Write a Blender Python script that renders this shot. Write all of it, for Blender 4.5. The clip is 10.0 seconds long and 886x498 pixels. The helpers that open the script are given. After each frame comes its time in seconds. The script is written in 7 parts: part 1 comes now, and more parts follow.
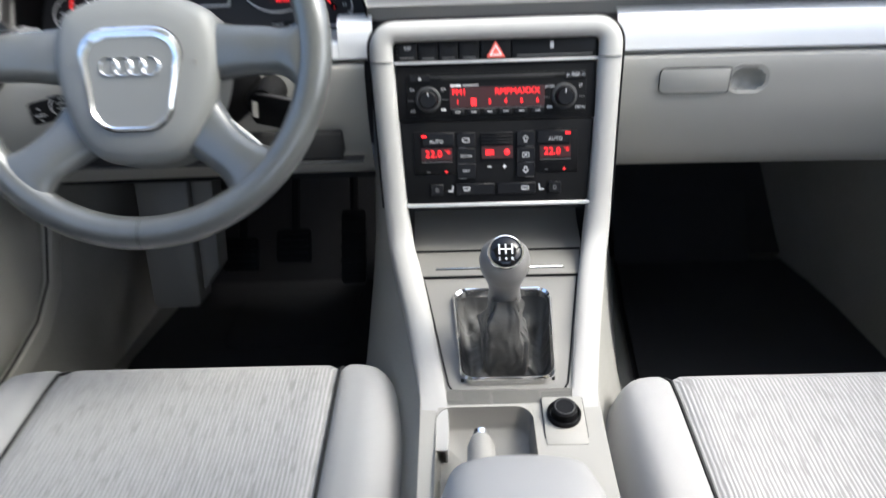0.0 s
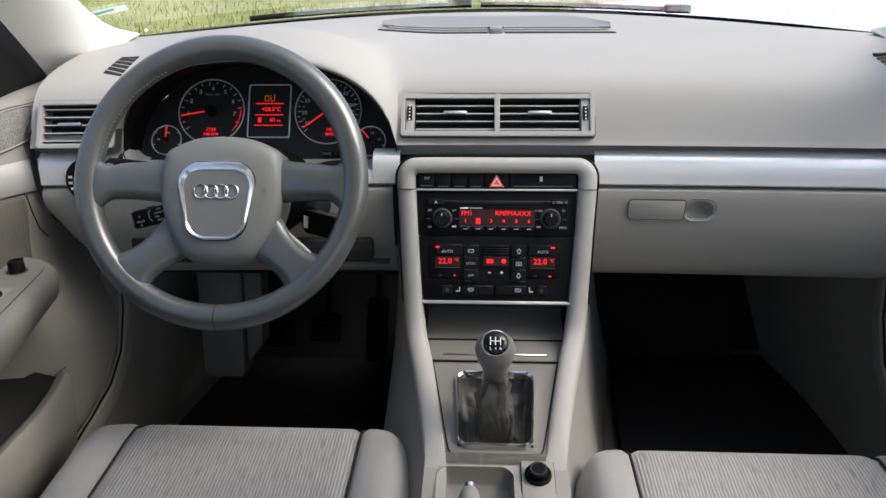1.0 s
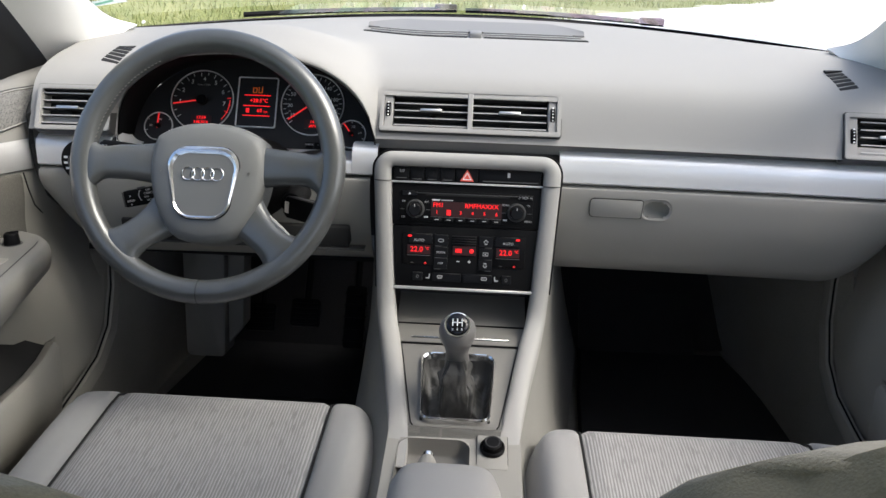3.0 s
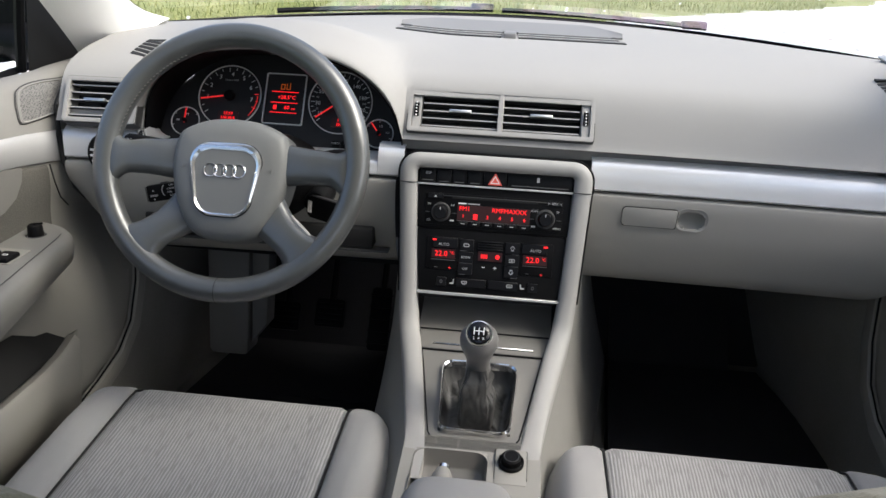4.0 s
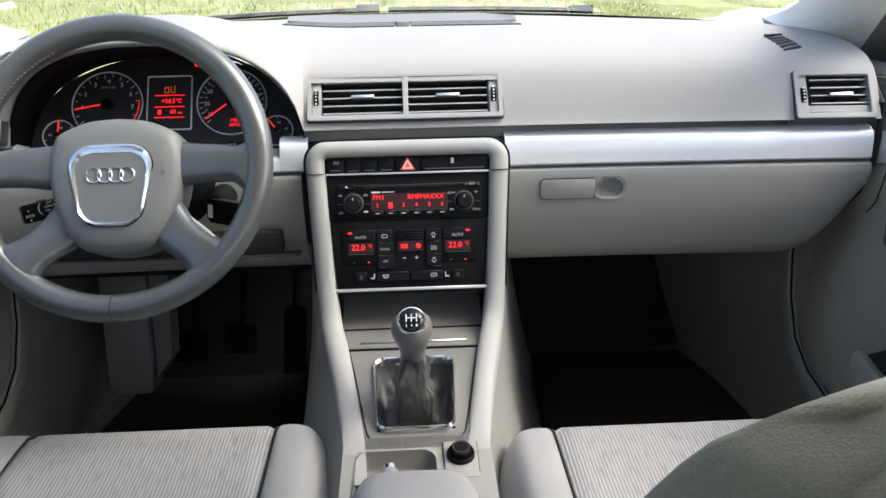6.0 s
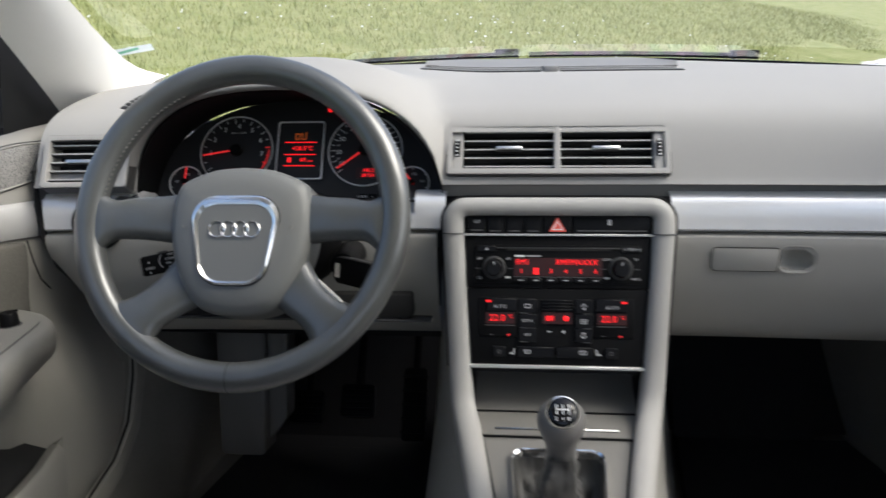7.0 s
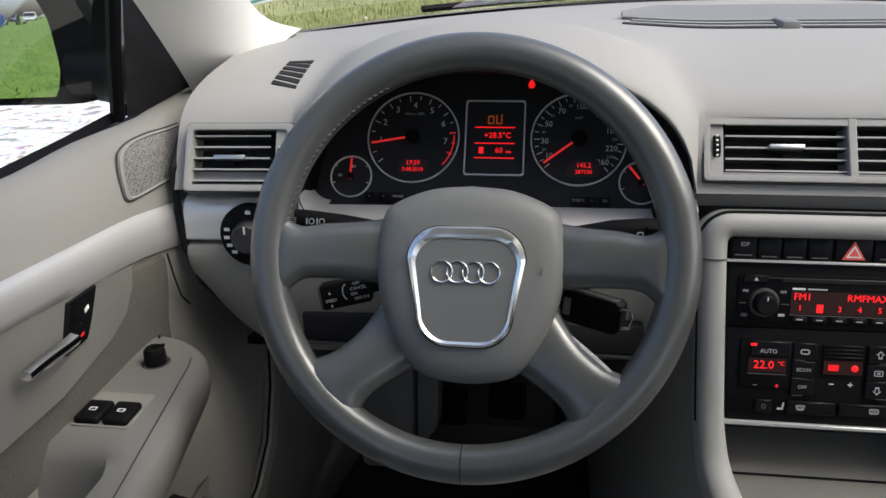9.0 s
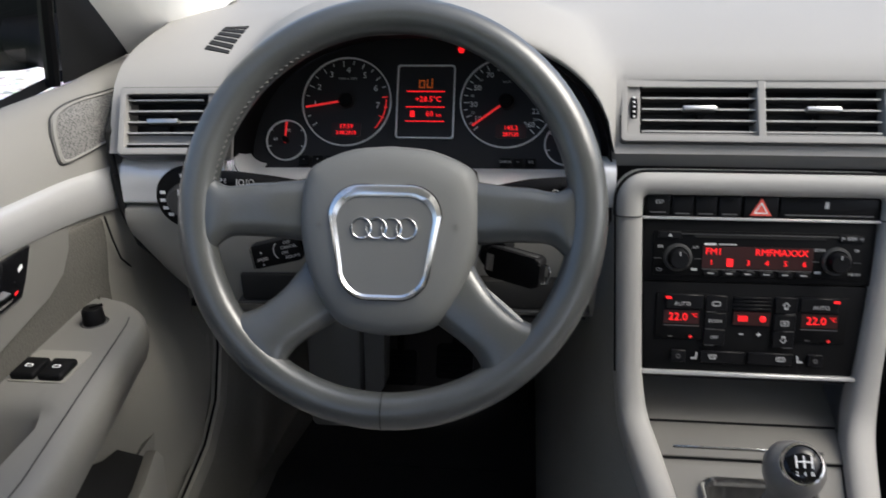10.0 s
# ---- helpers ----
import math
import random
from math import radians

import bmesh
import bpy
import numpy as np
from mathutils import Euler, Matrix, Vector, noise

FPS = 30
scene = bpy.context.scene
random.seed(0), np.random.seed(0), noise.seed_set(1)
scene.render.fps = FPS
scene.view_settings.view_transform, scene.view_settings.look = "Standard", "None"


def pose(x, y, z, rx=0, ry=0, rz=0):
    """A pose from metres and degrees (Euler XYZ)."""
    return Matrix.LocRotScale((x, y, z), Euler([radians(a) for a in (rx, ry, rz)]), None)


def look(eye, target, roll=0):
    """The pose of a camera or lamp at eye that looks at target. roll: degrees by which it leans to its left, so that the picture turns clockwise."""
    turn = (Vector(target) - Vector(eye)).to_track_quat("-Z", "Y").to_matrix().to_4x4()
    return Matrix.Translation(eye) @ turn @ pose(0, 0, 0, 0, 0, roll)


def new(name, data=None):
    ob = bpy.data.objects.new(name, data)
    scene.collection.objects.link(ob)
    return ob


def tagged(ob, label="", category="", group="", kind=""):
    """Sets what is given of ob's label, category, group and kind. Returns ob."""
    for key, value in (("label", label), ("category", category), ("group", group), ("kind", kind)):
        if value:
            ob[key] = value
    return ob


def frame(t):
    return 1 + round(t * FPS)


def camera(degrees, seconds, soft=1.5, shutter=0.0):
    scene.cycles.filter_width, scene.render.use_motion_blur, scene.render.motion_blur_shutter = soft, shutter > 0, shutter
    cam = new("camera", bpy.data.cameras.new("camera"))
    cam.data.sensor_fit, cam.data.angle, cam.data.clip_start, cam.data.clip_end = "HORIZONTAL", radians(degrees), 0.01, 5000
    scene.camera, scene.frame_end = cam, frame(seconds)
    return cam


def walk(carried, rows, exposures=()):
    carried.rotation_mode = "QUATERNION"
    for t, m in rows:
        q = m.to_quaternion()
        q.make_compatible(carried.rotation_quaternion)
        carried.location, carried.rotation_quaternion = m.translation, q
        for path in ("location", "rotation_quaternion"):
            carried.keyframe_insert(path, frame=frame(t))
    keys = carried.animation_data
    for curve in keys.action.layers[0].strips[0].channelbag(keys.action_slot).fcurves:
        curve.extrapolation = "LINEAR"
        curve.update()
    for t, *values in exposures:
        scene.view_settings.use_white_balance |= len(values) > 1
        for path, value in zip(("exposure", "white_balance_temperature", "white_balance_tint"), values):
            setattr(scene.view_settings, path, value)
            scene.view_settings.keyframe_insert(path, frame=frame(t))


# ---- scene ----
cam = camera(59.2, 10.0, shutter=0.3)
EXPO = [(0.0, 1.54, 6050, 9),(0.2, 1.64, 6050, 9),(0.35, 1.44, 6100, 9),(0.6, 0.84, 6270, 10),(1.0, 0.49, 6290, 11),(2.0, 0.56, 6280, 11),(3.5, 0.62, 6280, 10),(4.5, 0.49, 6280, 11),(5.0, 0.54, 6280, 11),(6.4, 1.04, 6210, 10),(6.7, 0.74, 6210, 10),(7.2, 0.34, 6270, 10),(7.6, 0.34, 6270, 10),(7.9, 1.19, 6190, 10),(8.6, 1.14, 6250, 10),(9.0, 0.16, 6290, 11),(9.6, 0.18, 6280, 11),(10.0, 0.36, 6270, 11)]
PATH = [
    (0, (-0.045, -0.88, 1.086), (-0.09, 0.894, 0.164), -2.1),
    (0.1, (-0.062, -0.949, 1.071), (-0.077, 0.876, 0.253), -1.8),
    (0.2, (-0.06, -0.956, 1.135), (-0.084, 0.866, 0.309), -0.2),
    (0.3, (-0.051, -0.981, 1.155), (-0.099, 0.873, 0.408), -0.6),
    (0.5, (-0.028, -1.019, 1.18), (-0.124, 0.861, 0.502), -1.1),
    (1, (-0.016, -1.069, 1.199), (-0.123, 0.788, 0.462), -0.7),
    (1.5, (-0.012, -1.116, 1.211), (-0.104, 0.737, 0.464), -0.6),
    (2, (0.0, -1.145, 1.208), (-0.044, 0.712, 0.466), 0.4),
    (3.5, (0.024, -1.142, 1.204), (-0.093, 0.718, 0.478), 2.8),
    (4, (0.03, -1.111, 1.2), (-0.142, 0.744, 0.471), 2.5),
    (4.5, (0.026, -1.106, 1.194), (-0.135, 0.752, 0.469), 0.6),
    (5, (0.004, -1.088, 1.16), (0.034, 0.827, 0.584), -2.0),
    (5.2, (0.0, -1.084, 1.139), (0.098, 0.839, 0.6), -2.2),
    (6.3, (-0.002, -1.061, 1.116), (0.064, 0.824, 0.451), -0.4),
    (6.5, (-0.004, -1.041, 1.125), (0.043, 0.853, 0.486), 0.2),
    (6.8, (-0.019, -0.996, 1.115), (-0.101, 0.923, 0.559), -0.4),
    (7, (-0.047, -0.942, 1.106), (-0.241, 0.978, 0.579), -1.1),
    (7.2, (-0.097, -0.896, 1.108), (-0.348, 1.012, 0.564), -1.3),
    (7.5, (-0.138, -0.843, 1.103), (-0.449, 1.019, 0.444), -0.9),
    (7.8, (-0.163, -0.806, 1.114), (-0.454, 0.999, 0.304), -1.4),
    (8, (-0.198, -0.759, 1.168), (-0.487, 0.989, 0.24), -3.0),
    (8.2, (-0.257, -0.718, 1.188), (-0.526, 1.012, 0.221), -3.2),
    (8.5, (-0.3, -0.723, 1.156), (-0.566, 1.046, 0.26), -2.5),
    (9, (-0.288, -0.73, 1.167), (-0.553, 1.105, 0.416), -1.3),
    (9.5, (-0.284, -0.734, 1.163), (-0.527, 1.105, 0.415), -0.7),
    (10, (-0.235, -0.756, 1.164), (-0.439, 1.059, 0.349), -1.1),
]
walk(cam, [(t, look(eye, target, roll)) for t, eye, target, roll in PATH], EXPO)

# ---- world and light ----
SUN_UP, SUN_AZ = 52, 97
wld = bpy.data.worlds.new("sky")
scene.world = wld
wld.use_nodes = True
_n = wld.node_tree.nodes
_sky = _n.new("ShaderNodeTexSky")
_sky.sky_type = 'NISHITA'
_sky.sun_disc = False
_sky.sun_elevation = radians(SUN_UP)
_sky.sun_rotation = radians(SUN_AZ)
_sky.dust_density = 5.0
_sky.air_density = 0.8
_n["Background"].inputs[1].default_value = 0.31
wld.node_tree.links.new(_sky.outputs[0], _n["Background"].inputs[0])
_sd = bpy.data.lights.new("sun", 'SUN')
_sd.energy, _sd.angle, _sd.color = 1.6, radians(35), (1.0, 0.97, 0.93)
sun = new("sun", _sd)
_sv = Vector((math.sin(radians(SUN_AZ)) * math.cos(radians(SUN_UP)), math.cos(radians(SUN_AZ)) * math.cos(radians(SUN_UP)), math.sin(radians(SUN_UP))))
sun.matrix_world = look(_sv * 30, (0, 0, 0))


# ---- materials ----
def material(name, color, rough=0.5, metal=0.0, spec=0.5, grain=0.0, scale=300.0, vary=0.0, vscale=8.0, bump=0.0, emit=0.0, coat=0.0, sheen=0.0, coat_rough=0.05):
    m = bpy.data.materials.new(name)
    m.use_nodes = True
    nt = m.node_tree
    b = nt.nodes["Principled BSDF"]
    b.inputs["Base Color"].default_value = (*color, 1)
    b.inputs["Roughness"].default_value = rough
    b.inputs["Metallic"].default_value = metal
    b.inputs["Specular IOR Level"].default_value = spec
    b.inputs["Coat Weight"].default_value = coat
    b.inputs["Coat Roughness"].default_value = coat_rough
    b.inputs["Sheen Weight"].default_value = sheen
    if emit:
        b.inputs["Emission Color"].default_value = (*color, 1)
        b.inputs["Emission Strength"].default_value = emit
    if grain or vary or bump:
        tc = nt.nodes.new("ShaderNodeTexCoord")
        fine = nt.nodes.new("ShaderNodeTexNoise")
        fine.inputs["Scale"].default_value = scale
        fine.inputs["Detail"].default_value = 4
        wide = nt.nodes.new("ShaderNodeTexNoise")
        wide.inputs["Scale"].default_value = vscale
        wide.inputs["Detail"].default_value = 5
        for q in (fine, wide):
            nt.links.new(tc.outputs["Object"], q.inputs["Vector"])
        mix = nt.nodes.new("ShaderNodeMix")
        mix.data_type = 'RGBA'
        mix.blend_type = 'MULTIPLY'
        mix.inputs[0].default_value = 1.0
        mix.inputs[6].default_value = (*color, 1)
        add = nt.nodes.new("ShaderNodeMath")
        add.operation = 'MULTIPLY_ADD'
        add.inputs[1].default_value = grain * 2
        add.inputs[2].default_value = 1 - grain
        nt.links.new(fine.outputs[0], add.inputs[0])
        add2 = nt.nodes.new("ShaderNodeMath")
        add2.operation = 'MULTIPLY_ADD'
        add2.inputs[1].default_value = vary * 2
        nt.links.new(wide.outputs[0], add2.inputs[0])
        sub = nt.nodes.new("ShaderNodeMath")
        sub.operation = 'SUBTRACT'
        sub.inputs[1].default_value = vary
        nt.links.new(add.outputs[0], sub.inputs[0])
        nt.links.new(sub.outputs[0], add2.inputs[2])
        nt.links.new(add2.outputs[0], mix.inputs[7])
        nt.links.new(mix.outputs[2], b.inputs["Base Color"])
        rr = nt.nodes.new("ShaderNodeMath")
        rr.operation = 'MULTIPLY_ADD'
        rr.inputs[1].default_value = 0.08
        rr.inputs[2].default_value = rough - 0.04
        nt.links.new(wide.outputs[0], rr.inputs[0])
        nt.links.new(rr.outputs[0], b.inputs["Roughness"])
        if bump:
            bp = nt.nodes.new("ShaderNodeBump")
            bp.inputs["Strength"].default_value = bump
            bp.inputs["Distance"].default_value = 0.0006
            nt.links.new(fine.outputs[0], bp.inputs["Height"])
            nt.links.new(bp.outputs[0], b.inputs["Normal"])
    return m


M_PAD = material("dash_pad_grey", (0.325, 0.317, 0.305), 0.72, spec=0.15, grain=0.08, scale=1400, vary=0.05, vscale=5, bump=0.25)
M_HOOD = material("demister_and_gap_shade_grey", (0.205, 0.2, 0.195), 0.6, grain=0.05, scale=1400, vary=0.04)
M_GREY = material("light_grey_plastic", (0.272, 0.263, 0.24), 0.55, grain=0.06, scale=1500, vary=0.05, vscale=6, bump=0.2)
M_LOW = material("lower_lining_grey", (0.275, 0.264, 0.236), 0.6, grain=0.1, scale=1200, vary=0.06, vscale=6, bump=0.3)
M_SOFT = material("console_soft_grey", (0.335, 0.328, 0.312), 0.62, grain=0.05, scale=1600, vary=0.05, vscale=7, bump=0.15)
M_SILVER = material("brushed_silver_trim", (0.86, 0.86, 0.865), 0.3, metal=0.35, grain=0.04, scale=1500)
M_TUNNEL = material("tunnel_grey_carpet", (0.24, 0.235, 0.216), 0.9, grain=0.2, scale=600, vary=0.1, vscale=12, bump=0.8)
# grey darkened to take in shade under the fascia and in the footwell
M_PLATE = material("plate_grey_with_shade", (0.155, 0.15, 0.137), 0.55, grain=0.06, scale=1500, vary=0.05, vscale=6, bump=0.2)
M_DOOR = material("door_lining_grey", (0.255, 0.247, 0.231), 0.7, spec=0.2, grain=0.08, scale=1400, vary=0.05, vscale=5, bump=0.25)
M_ARC = material("door_silver_trim", (0.572, 0.567, 0.559), 0.36, metal=0.35, grain=0.04, scale=1500)
M_ARM = material("armrest_grey", (0.185, 0.179, 0.166), 0.5, grain=0.05, scale=1600, vary=0.05, vscale=7, bump=0.15)
M_CHROME = material("chrome", (0.86, 0.86, 0.86), 0.12, metal=1.0)
M_SATIN = material("satin_chrome", (0.84, 0.84, 0.84), 0.2, metal=1.0)
M_TAB = material("worn_satin_chrome", (0.55, 0.55, 0.55), 0.38, metal=1.0)
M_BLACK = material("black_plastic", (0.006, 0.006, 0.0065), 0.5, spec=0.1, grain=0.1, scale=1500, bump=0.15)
M_GLOSS = material("gloss_black", (0.006, 0.006, 0.007), 0.12, spec=0.3)
# black lifted to dark grey, standing in for reflections in the cover glass
M_FACE = material("dial_black_with_reflection", (0.0338, 0.0338, 0.0364), 0.6, spec=0.15)
# near-black that paints shade inside slots and hollows; also seams and joints
M_DARK = material("cavity_shade_and_seam_black", (0.006, 0.006, 0.006), 0.8)
M_SLAT = material("dark_grey_slat", (0.039, 0.039, 0.039), 0.5)
M_LIP = material("slat_edge_grey", (0.338, 0.332, 0.325), 0.45)
M_FELT = material("grey_felt_lining", (0.098, 0.092, 0.079), 0.95, grain=0.35, scale=450, vary=0.14, vscale=30, bump=1.0, sheen=0.1)
M_WHEEL = material("grey_leather_rim", (0.068, 0.071, 0.070), 0.33, spec=0.5, grain=0.14, scale=900, vary=0.28, vscale=16, bump=0.15, coat=0.8, coat_rough=0.22)
M_HUB = material("airbag_cover_grey", (0.148, 0.15, 0.145), 0.48, grain=0.1, scale=1500, vary=0.05, bump=0.25)
M_RING = material("pale_painted_ring", (0.80, 0.80, 0.80), 0.35, spec=0.6)
M_BOOT = material("grey_leather_boot", (0.06, 0.059, 0.056), 0.56, grain=0.15, scale=700, vary=0.12, vscale=20, bump=0.4)
M_KNOB = material("grey_leather_knob", (0.155, 0.151, 0.145), 0.4, grain=0.1, scale=900, vary=0.12, vscale=30, bump=0.3)
M_SEAT = material("light_grey_cloth", (0.267, 0.264, 0.259), 0.85, grain=0.15, scale=1800, vary=0.07, vscale=6, bump=0.5, sheen=0.2)
M_VELOUR = material("tan_velour", (0.195, 0.178, 0.118), 0.95, grain=0.3, scale=420, vary=0.15, vscale=40, bump=1.0, sheen=0.25)
M_CARPET = material("grey_carpet", (0.235, 0.23, 0.208), 0.95, grain=0.3, scale=500, vary=0.15, vscale=10, bump=1.0)
M_MAT = material("black_mat", (0.018, 0.019, 0.022), 0.9, grain=0.4, scale=600, vary=0.3, vscale=12, bump=1.0)
M_RED = material("red_backlight", (0.9, 0.012, 0.015), 0.5, emit=0.85)
M_REDDIM = material("dim_red_screen", (0.03, 0.003, 0.002), 0.4, emit=0.02)
M_AMBER = material("amber_backlight", (0.55, 0.11, 0.01), 0.5, emit=0.28)
M_NEEDLE = material("red_needle", (0.8, 0.03, 0.03), 0.5, emit=0.42)
M_WHITE = material("white_print", (0.85, 0.85, 0.85), 0.5)
M_LINE = material("dim_grey_line", (0.11, 0.11, 0.11), 0.5)
M_KEY = material("satin_black_key", (0.008, 0.008, 0.009), 0.35, spec=0.14)
M_PALE = material("grey_print", (0.5, 0.5, 0.5), 0.5)
M_HAZ = material("hazard_red", (0.75, 0.11, 0.08), 0.4, emit=0.08)
M_WHITEPL = material("headliner_cloth", (0.78, 0.76, 0.71), 0.8, grain=0.05, scale=900, vary=0.04, bump=0.2)
M_PILLAR = material("pale_pillar_plastic", (0.85, 0.84, 0.81), 0.6, grain=0.04, scale=1200, vary=0.04, bump=0.15)
M_PAINT = material("dark_car_paint", (0.03, 0.035, 0.045), 0.25, coat=1.0)


def striped():
    """Seat cloth with fine ribs that run along the seat, broken into dashes."""
    m = material("ribbed_grey_cloth", (0.34, 0.333, 0.323), 0.88, sheen=0.2)
    nt = m.node_tree
    b = nt.nodes["Principled BSDF"]
    tc = nt.nodes.new("ShaderNodeTexCoord")
    mp = nt.nodes.new("ShaderNodeMapping")
    mp.inputs["Scale"].default_value = (430, 34, 34)
    nt.links.new(tc.outputs["Object"], mp.inputs["Vector"])
    n1 = nt.nodes.new("ShaderNodeTexNoise")
    n1.inputs["Scale"].default_value = 1.0
    n1.inputs["Detail"].default_value = 2
    nt.links.new(mp.outputs[0], n1.inputs["Vector"])
    wv = nt.nodes.new("ShaderNodeTexWave")
    wv.inputs["Scale"].default_value = 72
    wv.inputs["Distortion"].default_value = 0.6
    wv.inputs["Detail"].default_value = 1
    nt.links.new(tc.outputs["Object"], wv.inputs["Vector"])
    mul = nt.nodes.new("ShaderNodeMath")
    mul.operation = 'MULTIPLY'
    dash_ = nt.nodes.new("ShaderNodeMath")
    dash_.operation = 'MULTIPLY_ADD'
    dash_.use_clamp = True
    dash_.inputs[1].default_value = 2.6
    dash_.inputs[2].default_value = -0.68
    nt.links.new(n1.outputs[0], dash_.inputs[0])
    nt.links.new(dash_.outputs[0], mul.inputs[0])
    nt.links.new(wv.outputs[1], mul.inputs[1])
    ramp = nt.nodes.new("ShaderNodeValToRGB")
    ramp.color_ramp.elements[0].position = 0.10
    ramp.color_ramp.elements[0].color = (0.185, 0.182, 0.179, 1)
    ramp.color_ramp.elements[1].position = 0.42
    ramp.color_ramp.elements[1].color = (0.318, 0.313, 0.307, 1)
    nt.links.new(mul.outputs[0], ramp.inputs[0])
    nt.links.new(ramp.outputs[0], b.inputs["Base Color"])
    bp = nt.nodes.new("ShaderNodeBump")
    bp.inputs["Strength"].default_value = 0.6
    bp.inputs["Distance"].default_value = 0.001
    nt.links.new(mul.outputs[0], bp.inputs["Height"])
    nt.links.new(bp.outputs[0], b.inputs["Normal"])
    return m


M_RIB = striped()


def creased(m):
    """Adds broad soft creases under the fine grain."""
    nt = m.node_tree
    b = nt.nodes["Principled BSDF"]
    old = b.inputs["Normal"].links[0].from_socket
    tc = nt.nodes.new("ShaderNodeTexCoord")
    mp = nt.nodes.new("ShaderNodeMapping")
    mp.inputs["Scale"].default_value = (55, 55, 24)
    mp.inputs["Rotation"].default_value = (0.3, 0.2, 0.6)
    n = nt.nodes.new("ShaderNodeTexNoise")
    n.inputs["Scale"].default_value = 1.0
    n.inputs["Detail"].default_value = 1
    n.inputs["Distortion"].default_value = 0.5
    bp = nt.nodes.new("ShaderNodeBump")
    bp.inputs["Strength"].default_value = 1.0
    bp.inputs["Distance"].default_value = 0.007
    nt.links.new(tc.outputs["Object"], mp.inputs["Vector"])
    nt.links.new(mp.outputs[0], n.inputs["Vector"])
    nt.links.new(n.outputs[0], bp.inputs["Height"])
    nt.links.new(old, bp.inputs["Normal"])
    nt.links.new(bp.outputs[0], b.inputs["Normal"])


creased(M_BOOT)
M_MIRROR = material("mirror_silver", (0.92, 0.92, 0.92), 0.015, metal=1.0)


def perforated():
    """Dark mesh with a field of tiny holes."""
    m = material("perforated_grille", (0.10, 0.098, 0.092), 0.6)
    nt = m.node_tree
    tc = nt.nodes.new("ShaderNodeTexCoord")
    vo = nt.nodes.new("ShaderNodeTexVoronoi")
    vo.inputs["Scale"].default_value = 620
    vo.inputs["Randomness"].default_value = 0.7
    nt.links.new(tc.outputs["Object"], vo.inputs["Vector"])
    r = nt.nodes.new("ShaderNodeValToRGB")
    r.color_ramp.elements[0].position = 0.34
    r.color_ramp.elements[0].color = (0.02, 0.02, 0.02, 1)
    r.color_ramp.elements[1].position = 0.42
    r.color_ramp.elements[1].color = (0.2, 0.195, 0.186, 1)
    nt.links.new(vo.outputs["Distance"], r.inputs[0])
    nt.links.new(r.outputs[0], nt.nodes["Principled BSDF"].inputs["Base Color"])
    return m


M_MESH = perforated()


def glass():
    m = bpy.data.materials.new("clear_glass")
    m.use_nodes = True
    nt = m.node_tree
    nt.nodes.remove(nt.nodes["Principled BSDF"])
    tr = nt.nodes.new("ShaderNodeBsdfTransparent")
    tr.inputs[0].default_value = (0.80, 0.83, 0.80, 1)
    gl = nt.nodes.new("ShaderNodeBsdfGlossy")
    gl.inputs["Roughness"].default_value = 0.02
    lw = nt.nodes.new("ShaderNodeLayerWeight")
    lw.inputs[0].default_value = 0.5
    pw = nt.nodes.new("ShaderNodeMath")
    pw.operation = 'POWER'
    pw.inputs[1].default_value = 4.0
    nt.links.new(lw.outputs["Facing"], pw.inputs[0])
    fr = nt.nodes.new("ShaderNodeMath")
    fr.operation = 'MULTIPLY_ADD'
    fr.inputs[1].default_value = 0.7
    fr.inputs[2].default_value = 0.06
    nt.links.new(pw.outputs[0], fr.inputs[0])
    mx = nt.nodes.new("ShaderNodeMixShader")
    nt.links.new(fr.outputs[0], mx.inputs[0])
    nt.links.new(tr.outputs[0], mx.inputs[1])
    nt.links.new(gl.outputs[0], mx.inputs[2])
    nt.links.new(mx.outputs[0], nt.nodes["Material Output"].inputs[0])
    return m


M_GLASS = glass()


def film(tint):
    """Thin paper that lets daylight through."""
    m = bpy.data.materials.new("sticker_paper")
    m.use_nodes = True
    nt = m.node_tree
    nt.nodes.remove(nt.nodes["Principled BSDF"])
    a, b, mx = nt.nodes.new("ShaderNodeBsdfTranslucent"), nt.nodes.new("ShaderNodeBsdfDiffuse"), nt.nodes.new("ShaderNodeMixShader")
    a.inputs[0].default_value = b.inputs[0].default_value = (*tint, 1)
    mx.inputs[0].default_value = 0.4
    nt.links.new(a.outputs[0], mx.inputs[1])
    nt.links.new(b.outputs[0], mx.inputs[2])
    nt.links.new(mx.outputs[0], nt.nodes["Material Output"].inputs[0])
    return m


# ---- building helpers ----
def thing(name, label, category, group="", kind="", at=(0, 0, 0)):
    e = new(name)
    e.location = at
    return tagged(e, label, category, group, kind)


def smooth(me, angle=40):
    me.polygons.foreach_set("use_smooth", [True] * len(me.polygons))
    me.set_sharp_from_angle(angle=radians(angle))


def part(name, bm, mat_, parent=None, label="", m=None, angle=40):
    """Links a bmesh as one mesh object under a thing or part; m places it in the world."""
    if m is not None:
        bm.transform(m)
    me = bpy.data.meshes.new(name)
    bm.normal_update()
    bm.to_mesh(me)
    bm.free()
    me.materials.append(mat_)
    smooth(me, angle)
    ob = new(name, me)
    if parent is not None:
        ob.parent = parent
        p = parent
        off = Vector((0, 0, 0))
        while p is not None:
            off += p.location
            p = p.parent
        me.transform(Matrix.Translation(-off))
    if label:
        ob["label"] = label
    return ob


